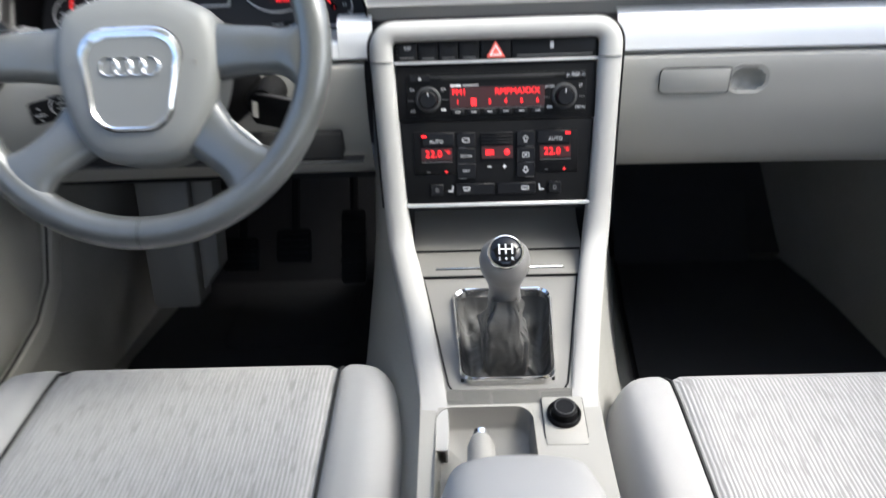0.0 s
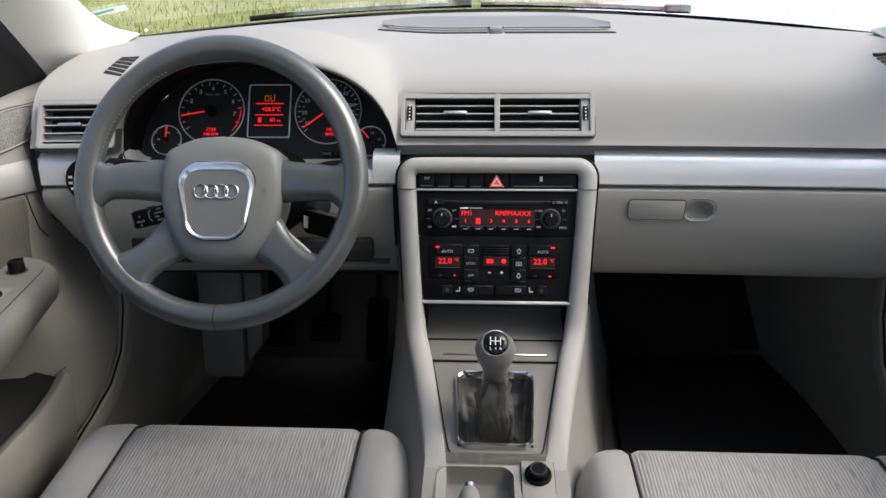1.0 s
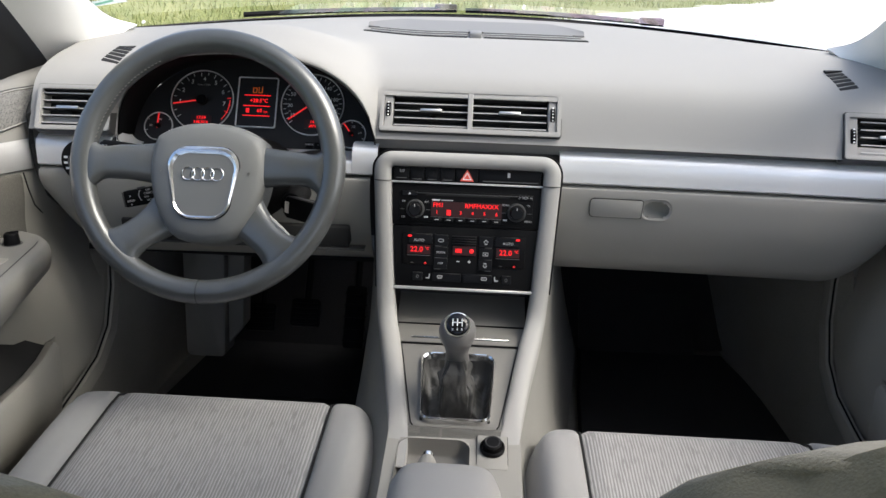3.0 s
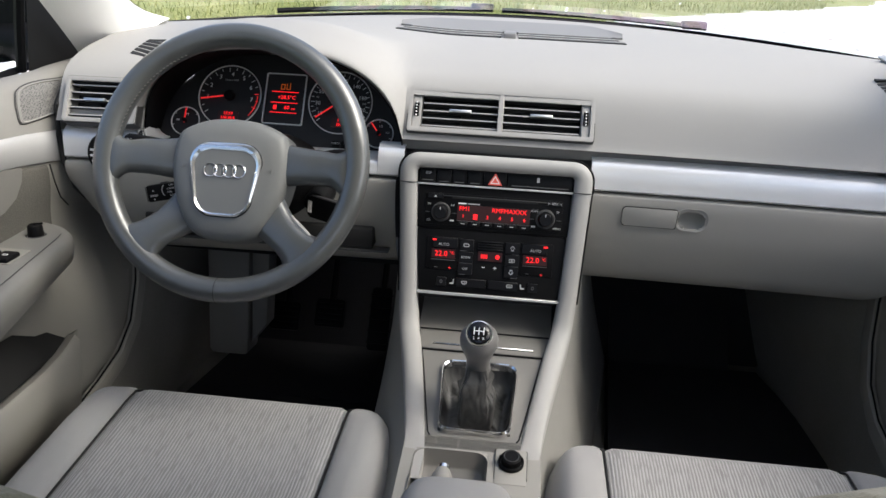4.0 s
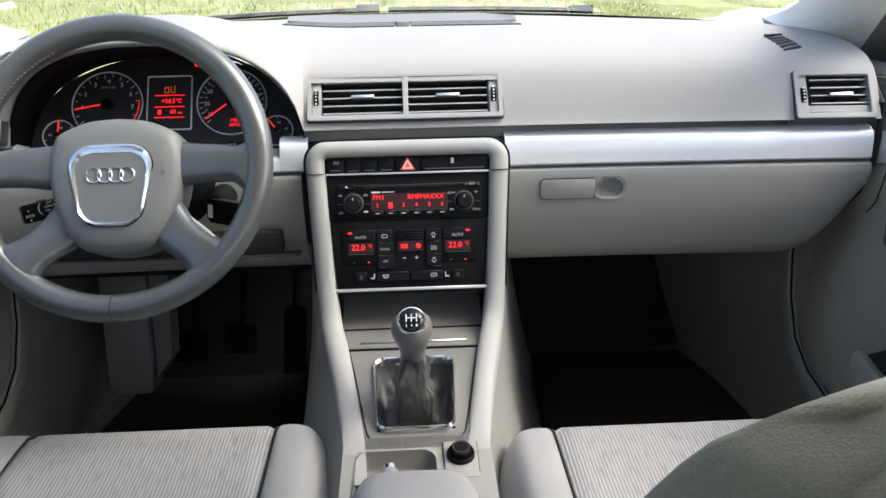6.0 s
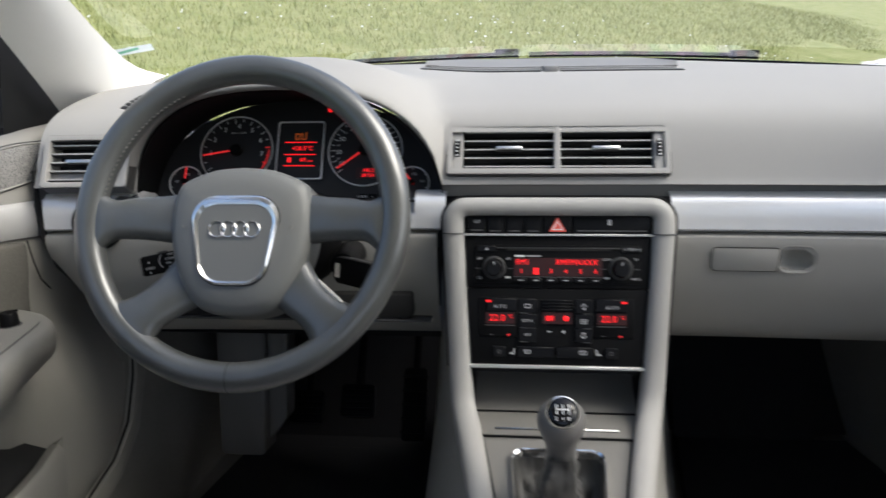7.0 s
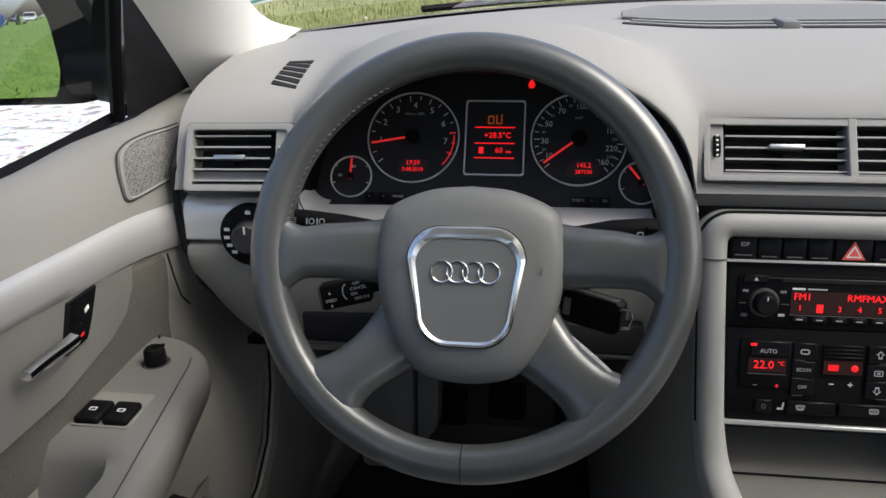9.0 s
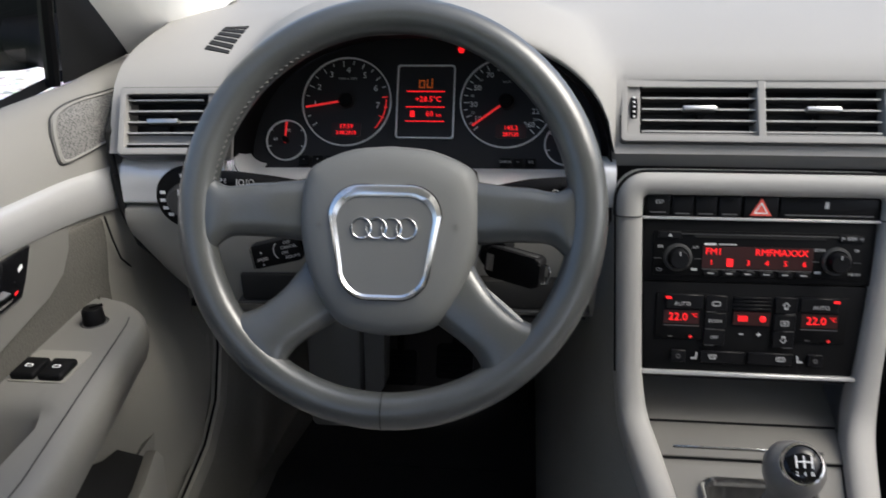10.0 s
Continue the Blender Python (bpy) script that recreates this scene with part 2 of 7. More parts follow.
def grid(rows, close=False, thick=0.0):
    """A bmesh sheet through rows of points; thick gives it a back."""
    bm = bmesh.new()
    vs = [[bm.verts.new(p) for p in r] for r in rows]
    for a, b in zip(vs, vs[1:]):
        n = len(a)
        for i in range(n if close else n - 1):
            j = (i + 1) % n
            bm.faces.new((a[i], a[j], b[j], b[i]))
    if thick:
        bmesh.ops.recalc_face_normals(bm, faces=bm.faces)
        bmesh.ops.solidify(bm, geom=bm.faces[:], thickness=thick)
    bmesh.ops.recalc_face_normals(bm, faces=bm.faces)
    return bm


def box(x0, x1, y0, y1, z0, z1, bev=0.0, seg=2):
    bm = bmesh.new()
    bmesh.ops.create_cube(bm, size=1.0)
    bm.transform(Matrix.Translation(((x0 + x1) / 2, (y0 + y1) / 2, (z0 + z1) / 2)) @ Matrix.Diagonal((x1 - x0, y1 - y0, z1 - z0, 1)))
    if bev:
        bmesh.ops.bevel(bm, geom=bm.edges[:], offset=bev, segments=seg, affect='EDGES', profile=0.5)
    return bm


def rounded(w, h, r, n=6, w2=None):
    """Outline of a rounded rectangle, w wide above and w2 wide below."""
    w2 = w if w2 is None else w2
    out = []
    for cx, cy, a0 in ((w / 2 - r, h / 2 - r, 0), (-w / 2 + r, h / 2 - r, 90), (-w2 / 2 + r, -h / 2 + r, 180), (w2 / 2 - r, -h / 2 + r, 270)):
        for i in range(n + 1):
            a = radians(a0 + 90 * i / n)
            out.append((cx + r * math.cos(a), cy + r * math.sin(a)))
    return out


def slab(outline, z0, z1, bev=0.0, seg=2):
    """A flat plate from an outline, from z0 up to z1, with a rounded upper edge."""
    bm = bmesh.new()
    lo = [bm.verts.new((x, y, z0)) for x, y in outline]
    hi = [bm.verts.new((x, y, z1)) for x, y in outline]
    n = len(lo)
    for i in range(n):
        j = (i + 1) % n
        bm.faces.new((lo[i], lo[j], hi[j], hi[i]))
    bm.faces.new(lo[::-1])
    top = bm.faces.new(hi)
    if bev:
        bmesh.ops.bevel(bm, geom=list(top.edges), offset=bev, segments=seg, affect='EDGES', profile=0.5)
    bmesh.ops.recalc_face_normals(bm, faces=bm.faces)
    return bm


def ring_plate(outer, inner, z0, z1, lift=0.0):
    """A frame between two outlines with the same number of points."""
    rows = []
    for o, i in zip(outer, inner):
        mx, my = (o[0] + i[0]) / 2, (o[1] + i[1]) / 2
        rows.append([(*o, z0), (*o, z1), (mx, my, z1 + lift), (*i, z1), (*i, z0)])
    rows.append(rows[0])
    bm = grid(rows)
    bmesh.ops.remove_doubles(bm, verts=bm.verts, dist=1e-6)
    bmesh.ops.recalc_face_normals(bm, faces=bm.faces)
    return bm


def lathe(profile, n=32):
    """Turns a profile of (radius, height) round z."""
    rows = []
    for k in range(n):
        a = 2 * math.pi * k / n
        rows.append([(r * math.cos(a), r * math.sin(a), z) for r, z in profile])
    rows.append(rows[0])
    bm = grid(rows)
    bmesh.ops.remove_doubles(bm, verts=bm.verts, dist=1e-6)
    bmesh.ops.recalc_face_normals(bm, faces=bm.faces)
    return bm


def tube(points, r, n=10, close=False):
    """A round bar along points; r is one radius or one for each point."""
    pts = [Vector(p) for p in points]
    rs = [r] * len(pts) if not hasattr(r, "__len__") else r
    rows = []
    for i, p in enumerate(pts):
        a = pts[i - 1] if (i or close) else p
        b = pts[(i + 1) % len(pts)] if (i + 1 < len(pts) or close) else p
        t = (b - a).normalized()
        u = t.cross(Vector((0.02, 0.05, 1))).normalized()
        if u.length < 0.5:
            u = t.cross(Vector((1, 0, 0))).normalized()
        v = t.cross(u)
        rows.append([p + rs[i] * (math.cos(2 * math.pi * k / n) * u + math.sin(2 * math.pi * k / n) * v) for k in range(n)])
    if close:
        rows.append(rows[0])
    bm = grid(rows, close=True)
    bmesh.ops.remove_doubles(bm, verts=bm.verts, dist=1e-6)
    if not close:
        bmesh.ops.holes_fill(bm, edges=bm.edges[:])
    bmesh.ops.recalc_face_normals(bm, faces=bm.faces)
    return bm


def spline(points, n):
    """Catmull-Rom through tuples of any length, n pieces a span."""
    p = [np.array(q, float) for q in points]
    p = [2 * p[0] - p[1]] + p + [2 * p[-1] - p[-2]]
    out = []
    for i in range(1, len(p) - 2):
        for k in range(n):
            t = k / n
            out.append(0.5 * (2 * p[i] + (p[i + 1] - p[i - 1]) * t + (2 * p[i - 1] - 5 * p[i] + 4 * p[i + 1] - p[i + 2]) * t * t + (3 * p[i] - p[i - 1] - 3 * p[i + 1] + p[i + 2]) * t ** 3))
    out.append(p[-2])
    return out


def facing(x, y, z, lean, yaw=0):
    """A frame for things on a leaning face: local x right, y up the face, z towards the cabin."""
    return Matrix.Translation((x, y, z)) @ Matrix.Rotation(radians(yaw), 4, 'Z') @ Matrix.Rotation(radians(90 - lean), 4, 'X')


def letters(text, size, m, mat_, parent, name="lettering", depth=0.0003, align='CENTER'):
    cu = bpy.data.curves.new("t", 'FONT')
    cu.body, cu.size, cu.align_x, cu.align_y, cu.extrude = text, size, align, 'CENTER', depth
    cu.resolution_u = 2
    tmp = bpy.data.objects.new("t", cu)
    scene.collection.objects.link(tmp)
    me = bpy.data.meshes.new_from_object(tmp.evaluated_get(bpy.context.evaluated_depsgraph_get()))
    bpy.data.objects.remove(tmp)
    bpy.data.curves.remove(cu)
    bm = bmesh.new()
    bm.from_mesh(me)
    bpy.data.meshes.remove(me)
    return part(name, bm, mat_, parent, m=m)


def cut(bm, inside):
    bmesh.ops.delete(bm, geom=[f for f in bm.faces if inside(f.calc_center_median())], context='FACES')
    return bm


def at2(x, y, z=0.0):
    return Matrix.Translation((x, y, z))


# ---- ground and distance ----
def bank(x, y):
    """Metres past the foot of the grassy bank, which runs off to the right."""
    return (y - 1.18 * x - 12.4) / 1.547


def ground_height(x, y):
    s = max(0.0, bank(x, y))
    rise = 0.24 * s * min(1.0, s / 3.0)
    return min(rise, 4.5 + 0.02 * s)


_xs = [-900, -300, -120, -60, -35, -24] + [i * 0.8 for i in range(-22, 23)] + [24, 35, 60, 120, 300, 900]
_ys = [-900, -300, -120, -60, -30, -18, -12, -8, -5, -3] + [i * 0.7 - 2 for i in range(0, 38)] + [30, 45, 80, 160, 400, 900]


def ground_material():
    m = bpy.data.materials.new("gravel_and_grass_soil")
    m.use_nodes = True
    nt = m.node_tree
    b = nt.nodes["Principled BSDF"]
    b.inputs["Roughness"].default_value = 0.95
    geo = nt.nodes.new("ShaderNodeNewGeometry")
    # white crushed stone
    vo = nt.nodes.new("ShaderNodeTexVoronoi")
    vo.inputs["Scale"].default_value = 22
    nt.links.new(geo.outputs["Position"], vo.inputs["Vector"])
    ns = nt.nodes.new("ShaderNodeTexNoise")
    ns.inputs["Scale"].default_value = 9
    ns.inputs["Detail"].default_value = 6
    nt.links.new(geo.outputs["Position"], ns.inputs["Vector"])
    r1 = nt.nodes.new("ShaderNodeValToRGB")
    r1.color_ramp.elements[0].position = 0.36
    r1.color_ramp.elements[0].color = (0.30, 0.29, 0.28, 1)
    r1.color_ramp.elements[1].position = 0.47
    r1.color_ramp.elements[1].color = (0.80, 0.79, 0.77, 1)
    nt.links.new(ns.outputs[0], r1.inputs[0])
    mv = nt.nodes.new("ShaderNodeMix")
    mv.data_type = 'RGBA'
    mv.blend_type = 'MULTIPLY'
    mv.inputs[0].default_value = 0.25
    nt.links.new(r1.outputs[0], mv.inputs[6])
    nt.links.new(vo.outputs["Color"], mv.inputs[7])
    # meadow soil and green
    ng = nt.nodes.new("ShaderNodeTexNoise")
    ng.inputs["Scale"].default_value = 1.3
    ng.inputs["Detail"].default_value = 8
    ng.inputs["Roughness"].default_value = 0.7
    nt.links.new(geo.outputs["Position"], ng.inputs["Vector"])
    r2 = nt.nodes.new("ShaderNodeValToRGB")
    r2.color_ramp.elements[0].position = 0.3
    r2.color_ramp.elements[0].color = (0.17, 0.205, 0.055, 1)
    r2.color_ramp.elements[1].position = 0.7
    r2.color_ramp.elements[1].color = (0.33, 0.335, 0.155, 1)
    nt.links.new(ng.outputs[0], r2.inputs[0])
    # the edges of the gravel: a wavy line ahead, another behind the car

    def beyond(ax, ay, limit, wavy):
        d = nt.nodes.new("ShaderNodeVectorMath")
        d.operation = 'DOT_PRODUCT'
        d.inputs[1].default_value = (ax, ay, 0)
        nt.links.new(geo.outputs["Position"], d.inputs[0])
        w = nt.nodes.new("ShaderNodeMath")
        w.operation = 'MULTIPLY_ADD'
        w.inputs[1].default_value = wavy
        nt.links.new(ng.outputs[0], w.inputs[0])
        nt.links.new(d.outputs["Value"], w.inputs[2])
        g = nt.nodes.new("ShaderNodeMath")
        g.operation = 'GREATER_THAN'
        g.inputs[1].default_value = limit + wavy / 2
        nt.links.new(w.outputs[0], g.inputs[0])
        return g

    r3 = nt.nodes.new("ShaderNodeValToRGB")
    r3.color_ramp.elements[0].position = 0.3
    r3.color_ramp.elements[0].color = (0.05, 0.13, 0.01, 1)
    r3.color_ramp.elements[1].position = 0.7
    r3.color_ramp.elements[1].color = (0.15, 0.24, 0.03, 1)
    nt.links.new(ng.outputs[0], r3.inputs[0])
    lawn = nt.nodes.new("ShaderNodeMix")
    lawn.data_type = 'RGBA'
    nt.links.new(r2.outputs[0], lawn.inputs[6])
    nt.links.new(r3.outputs[0], lawn.inputs[7])
    nt.links.new(beyond(0.0, -1.0, 1.0, 0.1).outputs[0], lawn.inputs[0])
    both = nt.nodes.new("ShaderNodeMath")
    both.operation = 'MAXIMUM'
    nt.links.new(beyond(-1.18, 1.0, 12.4, 2.5).outputs[0], both.inputs[0])
    nt.links.new(beyond(-0.6, -1.0, 3.4, 1.2).outputs[0], both.inputs[1])
    mg = nt.nodes.new("ShaderNodeMix")
    mg.data_type = 'RGBA'
    nt.links.new(both.outputs[0], mg.inputs[0])
    nt.links.new(mv.outputs[2], mg.inputs[6])
    nt.links.new(lawn.outputs[2], mg.inputs[7])
    nt.links.new(mg.outputs[2], b.inputs["Base Color"])
    bp = nt.nodes.new("ShaderNodeBump")
    bp.inputs["Distance"].default_value = 0.02
    nt.links.new(vo.outputs["Distance"], bp.inputs["Height"])
    nt.links.new(bp.outputs[0], b.inputs["Normal"])
    return m


ground = part("ground", grid([[(x, y, ground_height(x, y)) for x in _xs] for y in _ys]), ground_material())
tagged(ground, "white gravel yard meeting a green meadow bank", "ground", kind="structure")


def blade_field(name, count, seed, x0, x1, y0, y1, hmin, hmax, mat_, label, keep):
    rnd = random.Random(seed)
    verts, faces = [], []
    while len(faces) < count:
        x, y = rnd.uniform(x0, x1), y0 + (y1 - y0) * rnd.random() ** 1.5
        if not keep(x, y):
            continue
        h = rnd.uniform(hmin, hmax) * (0.6 + 0.8 * noise.noise((x * 0.8, y * 0.8, 3.1)) ** 2 + 0.3)
        a, w = rnd.uniform(0, 6.28), rnd.uniform(0.006, 0.014)
        lx, ly = rnd.uniform(-0.5, 0.5) * h, rnd.uniform(-0.5, 0.5) * h
        z = ground_height(x, y) - 0.02
        c, s = math.cos(a) * w, math.sin(a) * w
        k = len(verts)
        verts += [(x - c, y - s, z), (x + c, y + s, z), (x + lx + c * 0.2, y + ly, z + h)]
        faces.append((k, k + 1, k + 2))
    me = bpy.data.meshes.new(name)
    me.from_pydata(verts, [], faces)
    me.materials.append(mat_)
    ob = new(name, me)
    return tagged(ob, label, "grass", kind="stuff")


def leaf_material(name, c0, c1):
    m = bpy.data.materials.new(name)
    m.use_nodes = True
    nt = m.node_tree
    b = nt.nodes["Principled BSDF"]
    b.inputs["Roughness"].default_value = 0.7
    b.inputs["Specular IOR Level"].default_value = 0.2
    g = nt.nodes.new("ShaderNodeNewGeometry")
    r = nt.nodes.new("ShaderNodeValToRGB")
    r.color_ramp.elements[0].color = (*c0, 1)
    r.color_ramp.elements[1].color = (*c1, 1)
    nt.links.new(g.outputs["Random Per Island"], r.inputs[0])
    nt.links.new(r.outputs[0], b.inputs["Base Color"])
    return m


def in_meadow(x, y):
    q = bank(x, y) + 1.2 * noise.noise((x * 0.4, y * 0.4, 0))
    return 0.0 < q < 13


def behind(x, y):
    return -0.6 * x - y > 3.6 + noise.noise((x * 0.5, y * 0.5, 4))


blade_field("meadow_grass", 110000, 5, -22, 22, 3.0, 42, 0.06, 0.20, leaf_material("grass_blades", (0.20, 0.24, 0.075), (0.37, 0.37, 0.16)), "tall yellow-green meadow grass on the bank", in_meadow)
blade_field("lawn_grass", 14000, 8, -16, 0, -2.0, -26, 0.05, 0.13, leaf_material("lawn_blades", (0.07, 0.17, 0.015), (0.17, 0.27, 0.04)), "short green grass behind the car", behind)


def flower_heads():
    rnd = random.Random(21)
    verts, faces = [], []
    spots = [(rnd.uniform(-14, 10), rnd.uniform(5, 24)) for _ in range(60)]
    n = 0
    while n < 170:
        cx, cy = rnd.choice(spots)
        x, y = rnd.gauss(cx, 0.5), rnd.gauss(cy, 0.5)
        if not in_meadow(x, y):
            spots.append((rnd.uniform(-14, 10), rnd.uniform(5, 24)))
            continue
        z, r, k = ground_height(x, y) + rnd.uniform(0.14, 0.30), rnd.uniform(0.012, 0.03), len(verts)
        verts += [(x + r * math.cos(a), y + 0.5 * r * math.sin(a), z + 0.8 * r * math.sin(a)) for a in [i * math.pi / 3 for i in range(6)]]
        faces.append(tuple(range(k, k + 6)))
        n += 1
    me = bpy.data.meshes.new("flower_heads")
    me.from_pydata(verts, [], faces)
    me.materials.append(M_WHITE)
    tagged(new("flower_heads", me), "small white flower heads scattered over the meadow", "flowers", kind="stuff")


flower_heads()


# ---- parked cars behind, which the door mirror shows ----
def parked_car(x, y, paint, label):
    c = thing("parked_car", label, "car", "cars parked in a row behind", at=(x, y, 0))
    side = [(-0.0, 0.35), (0.0, 0.62), (0.25, 0.78), (1.15, 0.92), (1.85, 1.38), (2.3, 1.45), (3.2, 1.42), (4.0, 1.0), (4.3, 0.92), (4.35, 0.4)]
    sm = [tuple(p) for p in spline(side, 3)]
    rows = []
    for u in (-1, -0.97, -0.85, -0.4, 0, 0.4, 0.85, 0.97, 1):
        pinch = 0.0 if abs(u) < 0.9 else (abs(u) - 0.9) * 0.6
        rows.append([(x + 0.86 * u * (1 - 0.22 * max(0.0, (z - 0.9) / 0.55)), y - a, 0.05 + z - pinch) for a, z in sm])
    part("body", grid(rows, thick=0.03), paint, c, "painted body shell", angle=50)
    part("windscreen", grid([[(x + k * (0.74 - 0.12 * q), y - 1.13 - 0.70 * q, 0.99 + 0.45 * q) for k in (-1, 0, 1)] for q in (0.05, 0.9)], thick=0.02), M_GLOSS, c, "dark glass windscreen")
    part("grille", box(x - 0.45, x + 0.45, y - 0.03, y + 0.03, 0.5, 0.62, 0.02), M_BLACK, c)
    for k in (-1, 1):
        part("headlight", box(x + k * 0.66 - 0.15, x + k * 0.66 + 0.15, y - 0.12, y + 0.01, 0.62, 0.75, 0.03), M_CHROME, c, "clear headlight")
        for a in (0.8, 3.5):
            part("wheel", lathe([(0, 0.1), (0.2, 0.1), (0.31, 0.08), (0.31, -0.08), (0, -0.08)], 18), M_BLACK, c, "black tyre and wheel", m=Matrix.Translation((x + k * 0.78, y - a, 0.31)) @ Matrix.Rotation(radians(90), 4, 'Y'))
    return c


_paints = [material(n, c, 0.25, coat=1.0) for n, c in (("silver_paint", (0.55, 0.56, 0.58)), ("white_paint", (0.75, 0.75, 0.74)), ("red_paint", (0.25, 0.03, 0.03)), ("graphite_paint", (0.08, 0.085, 0.1)))]
for _i, _k in enumerate((0, 3, 0, 1, 2, 0, 3, 1, 0, 2)):
    parked_car(-21 + 2.35 * _i, -40 - 0.4 * (_i % 3), _paints[_k], ("silver", "white", "dark red", "graphite grey")[_k] + " car parked in a row on the grass")
_bs = thing("sign_board", "tall blue sign board on two posts", "sign", at=(-8.6, -37, 0))
part("panel", box(-9.4, -7.8, -37.05, -36.97, 0.5, 2.3, 0.02), material("blue_sign_paint", (0.04, 0.12, 0.4), 0.4), _bs, "blue painted panel")
for _x in (-9.3, -7.9):
    part("post", box(_x - 0.04, _x + 0.04, -37.12, -37.05, 0, 2.3, 0.01), M_SATIN, _bs)


# ---- body shell, plain and closed round the cabin ----
def body_panel(name, bm, mat_, label):
    return tagged(part(name, bm, mat_), label, "car body", kind="structure")


body_panel("floor", box(-0.74, 0.74, -1.9, 0.75, 0.22, 0.262, 0.004), M_CARPET, "grey carpeted cabin floor")
body_panel("wall_front", grid([[(-0.74, 0.66, 0.26), (0.74, 0.66, 0.26)], [(-0.74, 0.74, 0.5), (0.74, 0.74, 0.5)], [(-0.74, 0.70, 0.94), (0.74, 0.70, 0.94)]], thick=0.03), M_MAT, "dark carpeted bulkhead behind the pedals")
# roof with its lining, from the windscreen's top to the rear window
_rf = []
for yy, zz, hw in ((-0.30, 1.345, 0.50), (-0.5, 1.372, 0.535), (-0.9, 1.385, 0.555), (-1.4, 1.37, 0.55), (-1.8, 1.33, 0.53)):
    _rf.append([(hw * math.sin(radians(a)) / math.sin(radians(70)), yy, zz - 0.05 * (a / 70) ** 2) for a in range(-70, 71, 14)])
body_panel("ceiling", grid(_rf, thick=0.03), M_WHITEPL, "pale cloth headliner of the car roof")
body_panel("wall_rear", grid([[(-0.72, -1.9, 0.26), (0.72, -1.9, 0.26)], [(-0.72, -1.95, 0.95), (0.72, -1.95, 0.95)]], thick=0.03), M_SEAT, "plain grey rear seat wall")
for sx, nm in ((-1, "wall_left"), (1, "wall_right")):
    body_panel(nm, grid([[(sx * 0.80, -1.95, 0.22), (sx * 0.82, -1.95, 0.96)], [(sx * 0.80, 0.9, 0.22), (sx * 0.82, 0.9, 0.96)]], thick=0.02), M_PAINT, "dark painted outer flank of the car")
    body_panel("trim_pillar_middle", grid([[(sx * 0.73, -0.88, 0.3), (sx * 0.73, -1.02, 0.3)], [(sx * 0.735, -0.88, 1.0), (sx * 0.735, -1.02, 1.0)], [(sx * 0.60, -0.86, 1.33), (sx * 0.60, -0.96, 1.33)]], thick=0.03), M_GREY, "grey centre pillar trim")
    body_panel("wall_side_rear", grid([[(sx * 0.75, -1.02, 0.3), (sx * 0.75, -1.95, 0.3)], [(sx * 0.75, -1.02, 1.0), (sx * 0.75, -1.95, 1.0)]], thick=0.03), M_GREY, "grey rear door lining")
    # carpeted wall that leans in over the wheel arch, with the sill behind it
    seal = [(0.668, 0.17, 0.74), (0.668, 0.175, 0.66), (0.667, 0.160, 0.59), (0.666, 0.125, 0.525), (0.665, 0.07, 0.490), (0.664, -0.01, 0.474), (0.663, -0.10, 0.462), (0.662, -0.30, 0.455), (0.660, -0.95, 0.455)]
    kick = []
    for yy in [-0.95, -0.6, -0.3, -0.1, 0.0, 0.07] + list(np.linspace(0.13, 0.74, 16)):
        w = max(0.0, (yy - 0.09) / 0.65)
        foot = 0.688 - 0.050 * w ** 1.6
        waist = 0.674 - 0.103 * w ** 1.25
        top = float(np.interp(yy, [-0.1, 0.07, 0.125, 0.16, 0.18], [0.46, 0.488, 0.523, 0.588, 0.70]))
        kick.append([(sx * (foot - 0.004), yy, 0.262)] + [(sx * (foot + (waist - foot) * q ** 0.8 + 0.010 * math.sin(math.pi * q) * (1 - w)), yy, 0.275 + (min(top, 0.575) - 0.275) * q) for q in (0, 0.12, 0.28, 0.5, 0.75, 1.0)] + [(sx * (waist + 0.004), yy, max(top, 0.577) - 0.001), (sx * (waist + 0.012), yy, top + 0.10)])
    body_panel("trim_kick_panel", grid(kick, thick=0.02), M_CARPET, "dark grey carpeted wall beside the footwell")
    band = []
    for k, (x, y, z) in enumerate(seal):
        a, b = seal[max(0, k - 1)], seal[min(len(seal) - 1, k + 1)]
        n = Vector((0, -(b[2] - a[2]), b[1] - a[1])).normalized()
        band.append([(sx * (x + dx), y + n.y * d, z + n.z * d) for dx, d in ((0.002, 0.0), (-0.008, 0.006), (-0.010, 0.022), (-0.006, 0.038), (0.006, 0.046))])
    body_panel("trim_door_sill", grid(band, thick=0.004), M_LOW, "grey sill trim along the door opening")
    body_panel("trim_door_seal", tube([(sx * (x - 0.004), y, z) for x, y, z in seal], 0.0018, 8), M_BLACK, "black rubber seal round the door opening")
# front pillars: the trim turns from the screen's edge round to the door opening
for sx in (-1, 1):
    rows = []
    for t in [0, 0.02, 0.045, 0.08, 0.13, 0.2, 0.3, 0.4, 0.5, 0.6, 0.7, 0.8, 0.9, 1.0]:
        a = Vector((sx * (0.634 - 0.066 * t + 0.048 * (1 - t) * (1 - math.exp(-t / 0.06))), 0.322 - 0.64 * t, 1.044 + 0.289 * t))
        o = Vector((sx * (0.738 - 0.125 * t), 0.205 - 0.56 * t, 0.99 + 0.335 * t + 0.02 * math.sin(3.14 * t)))
        bulge = Vector((-sx * 0.016, -0.02, 0.006))
        rows.append([tuple(a.lerp(o, k / 8) + bulge * math.sin(math.pi * k / 8)) for k in range(9)])
    body_panel("trim_pillar_front", grid(rows, thick=0.012), M_PILLAR, "pale front pillar trim beside the windscreen")
    body_panel("trim_screen_seal", tube([Vector(r[0]) + Vector((sx * 0.003, 0.004, 0.002)) for r in rows], 0.0045, 8), M_BLACK, "black edge seal of the windscreen")


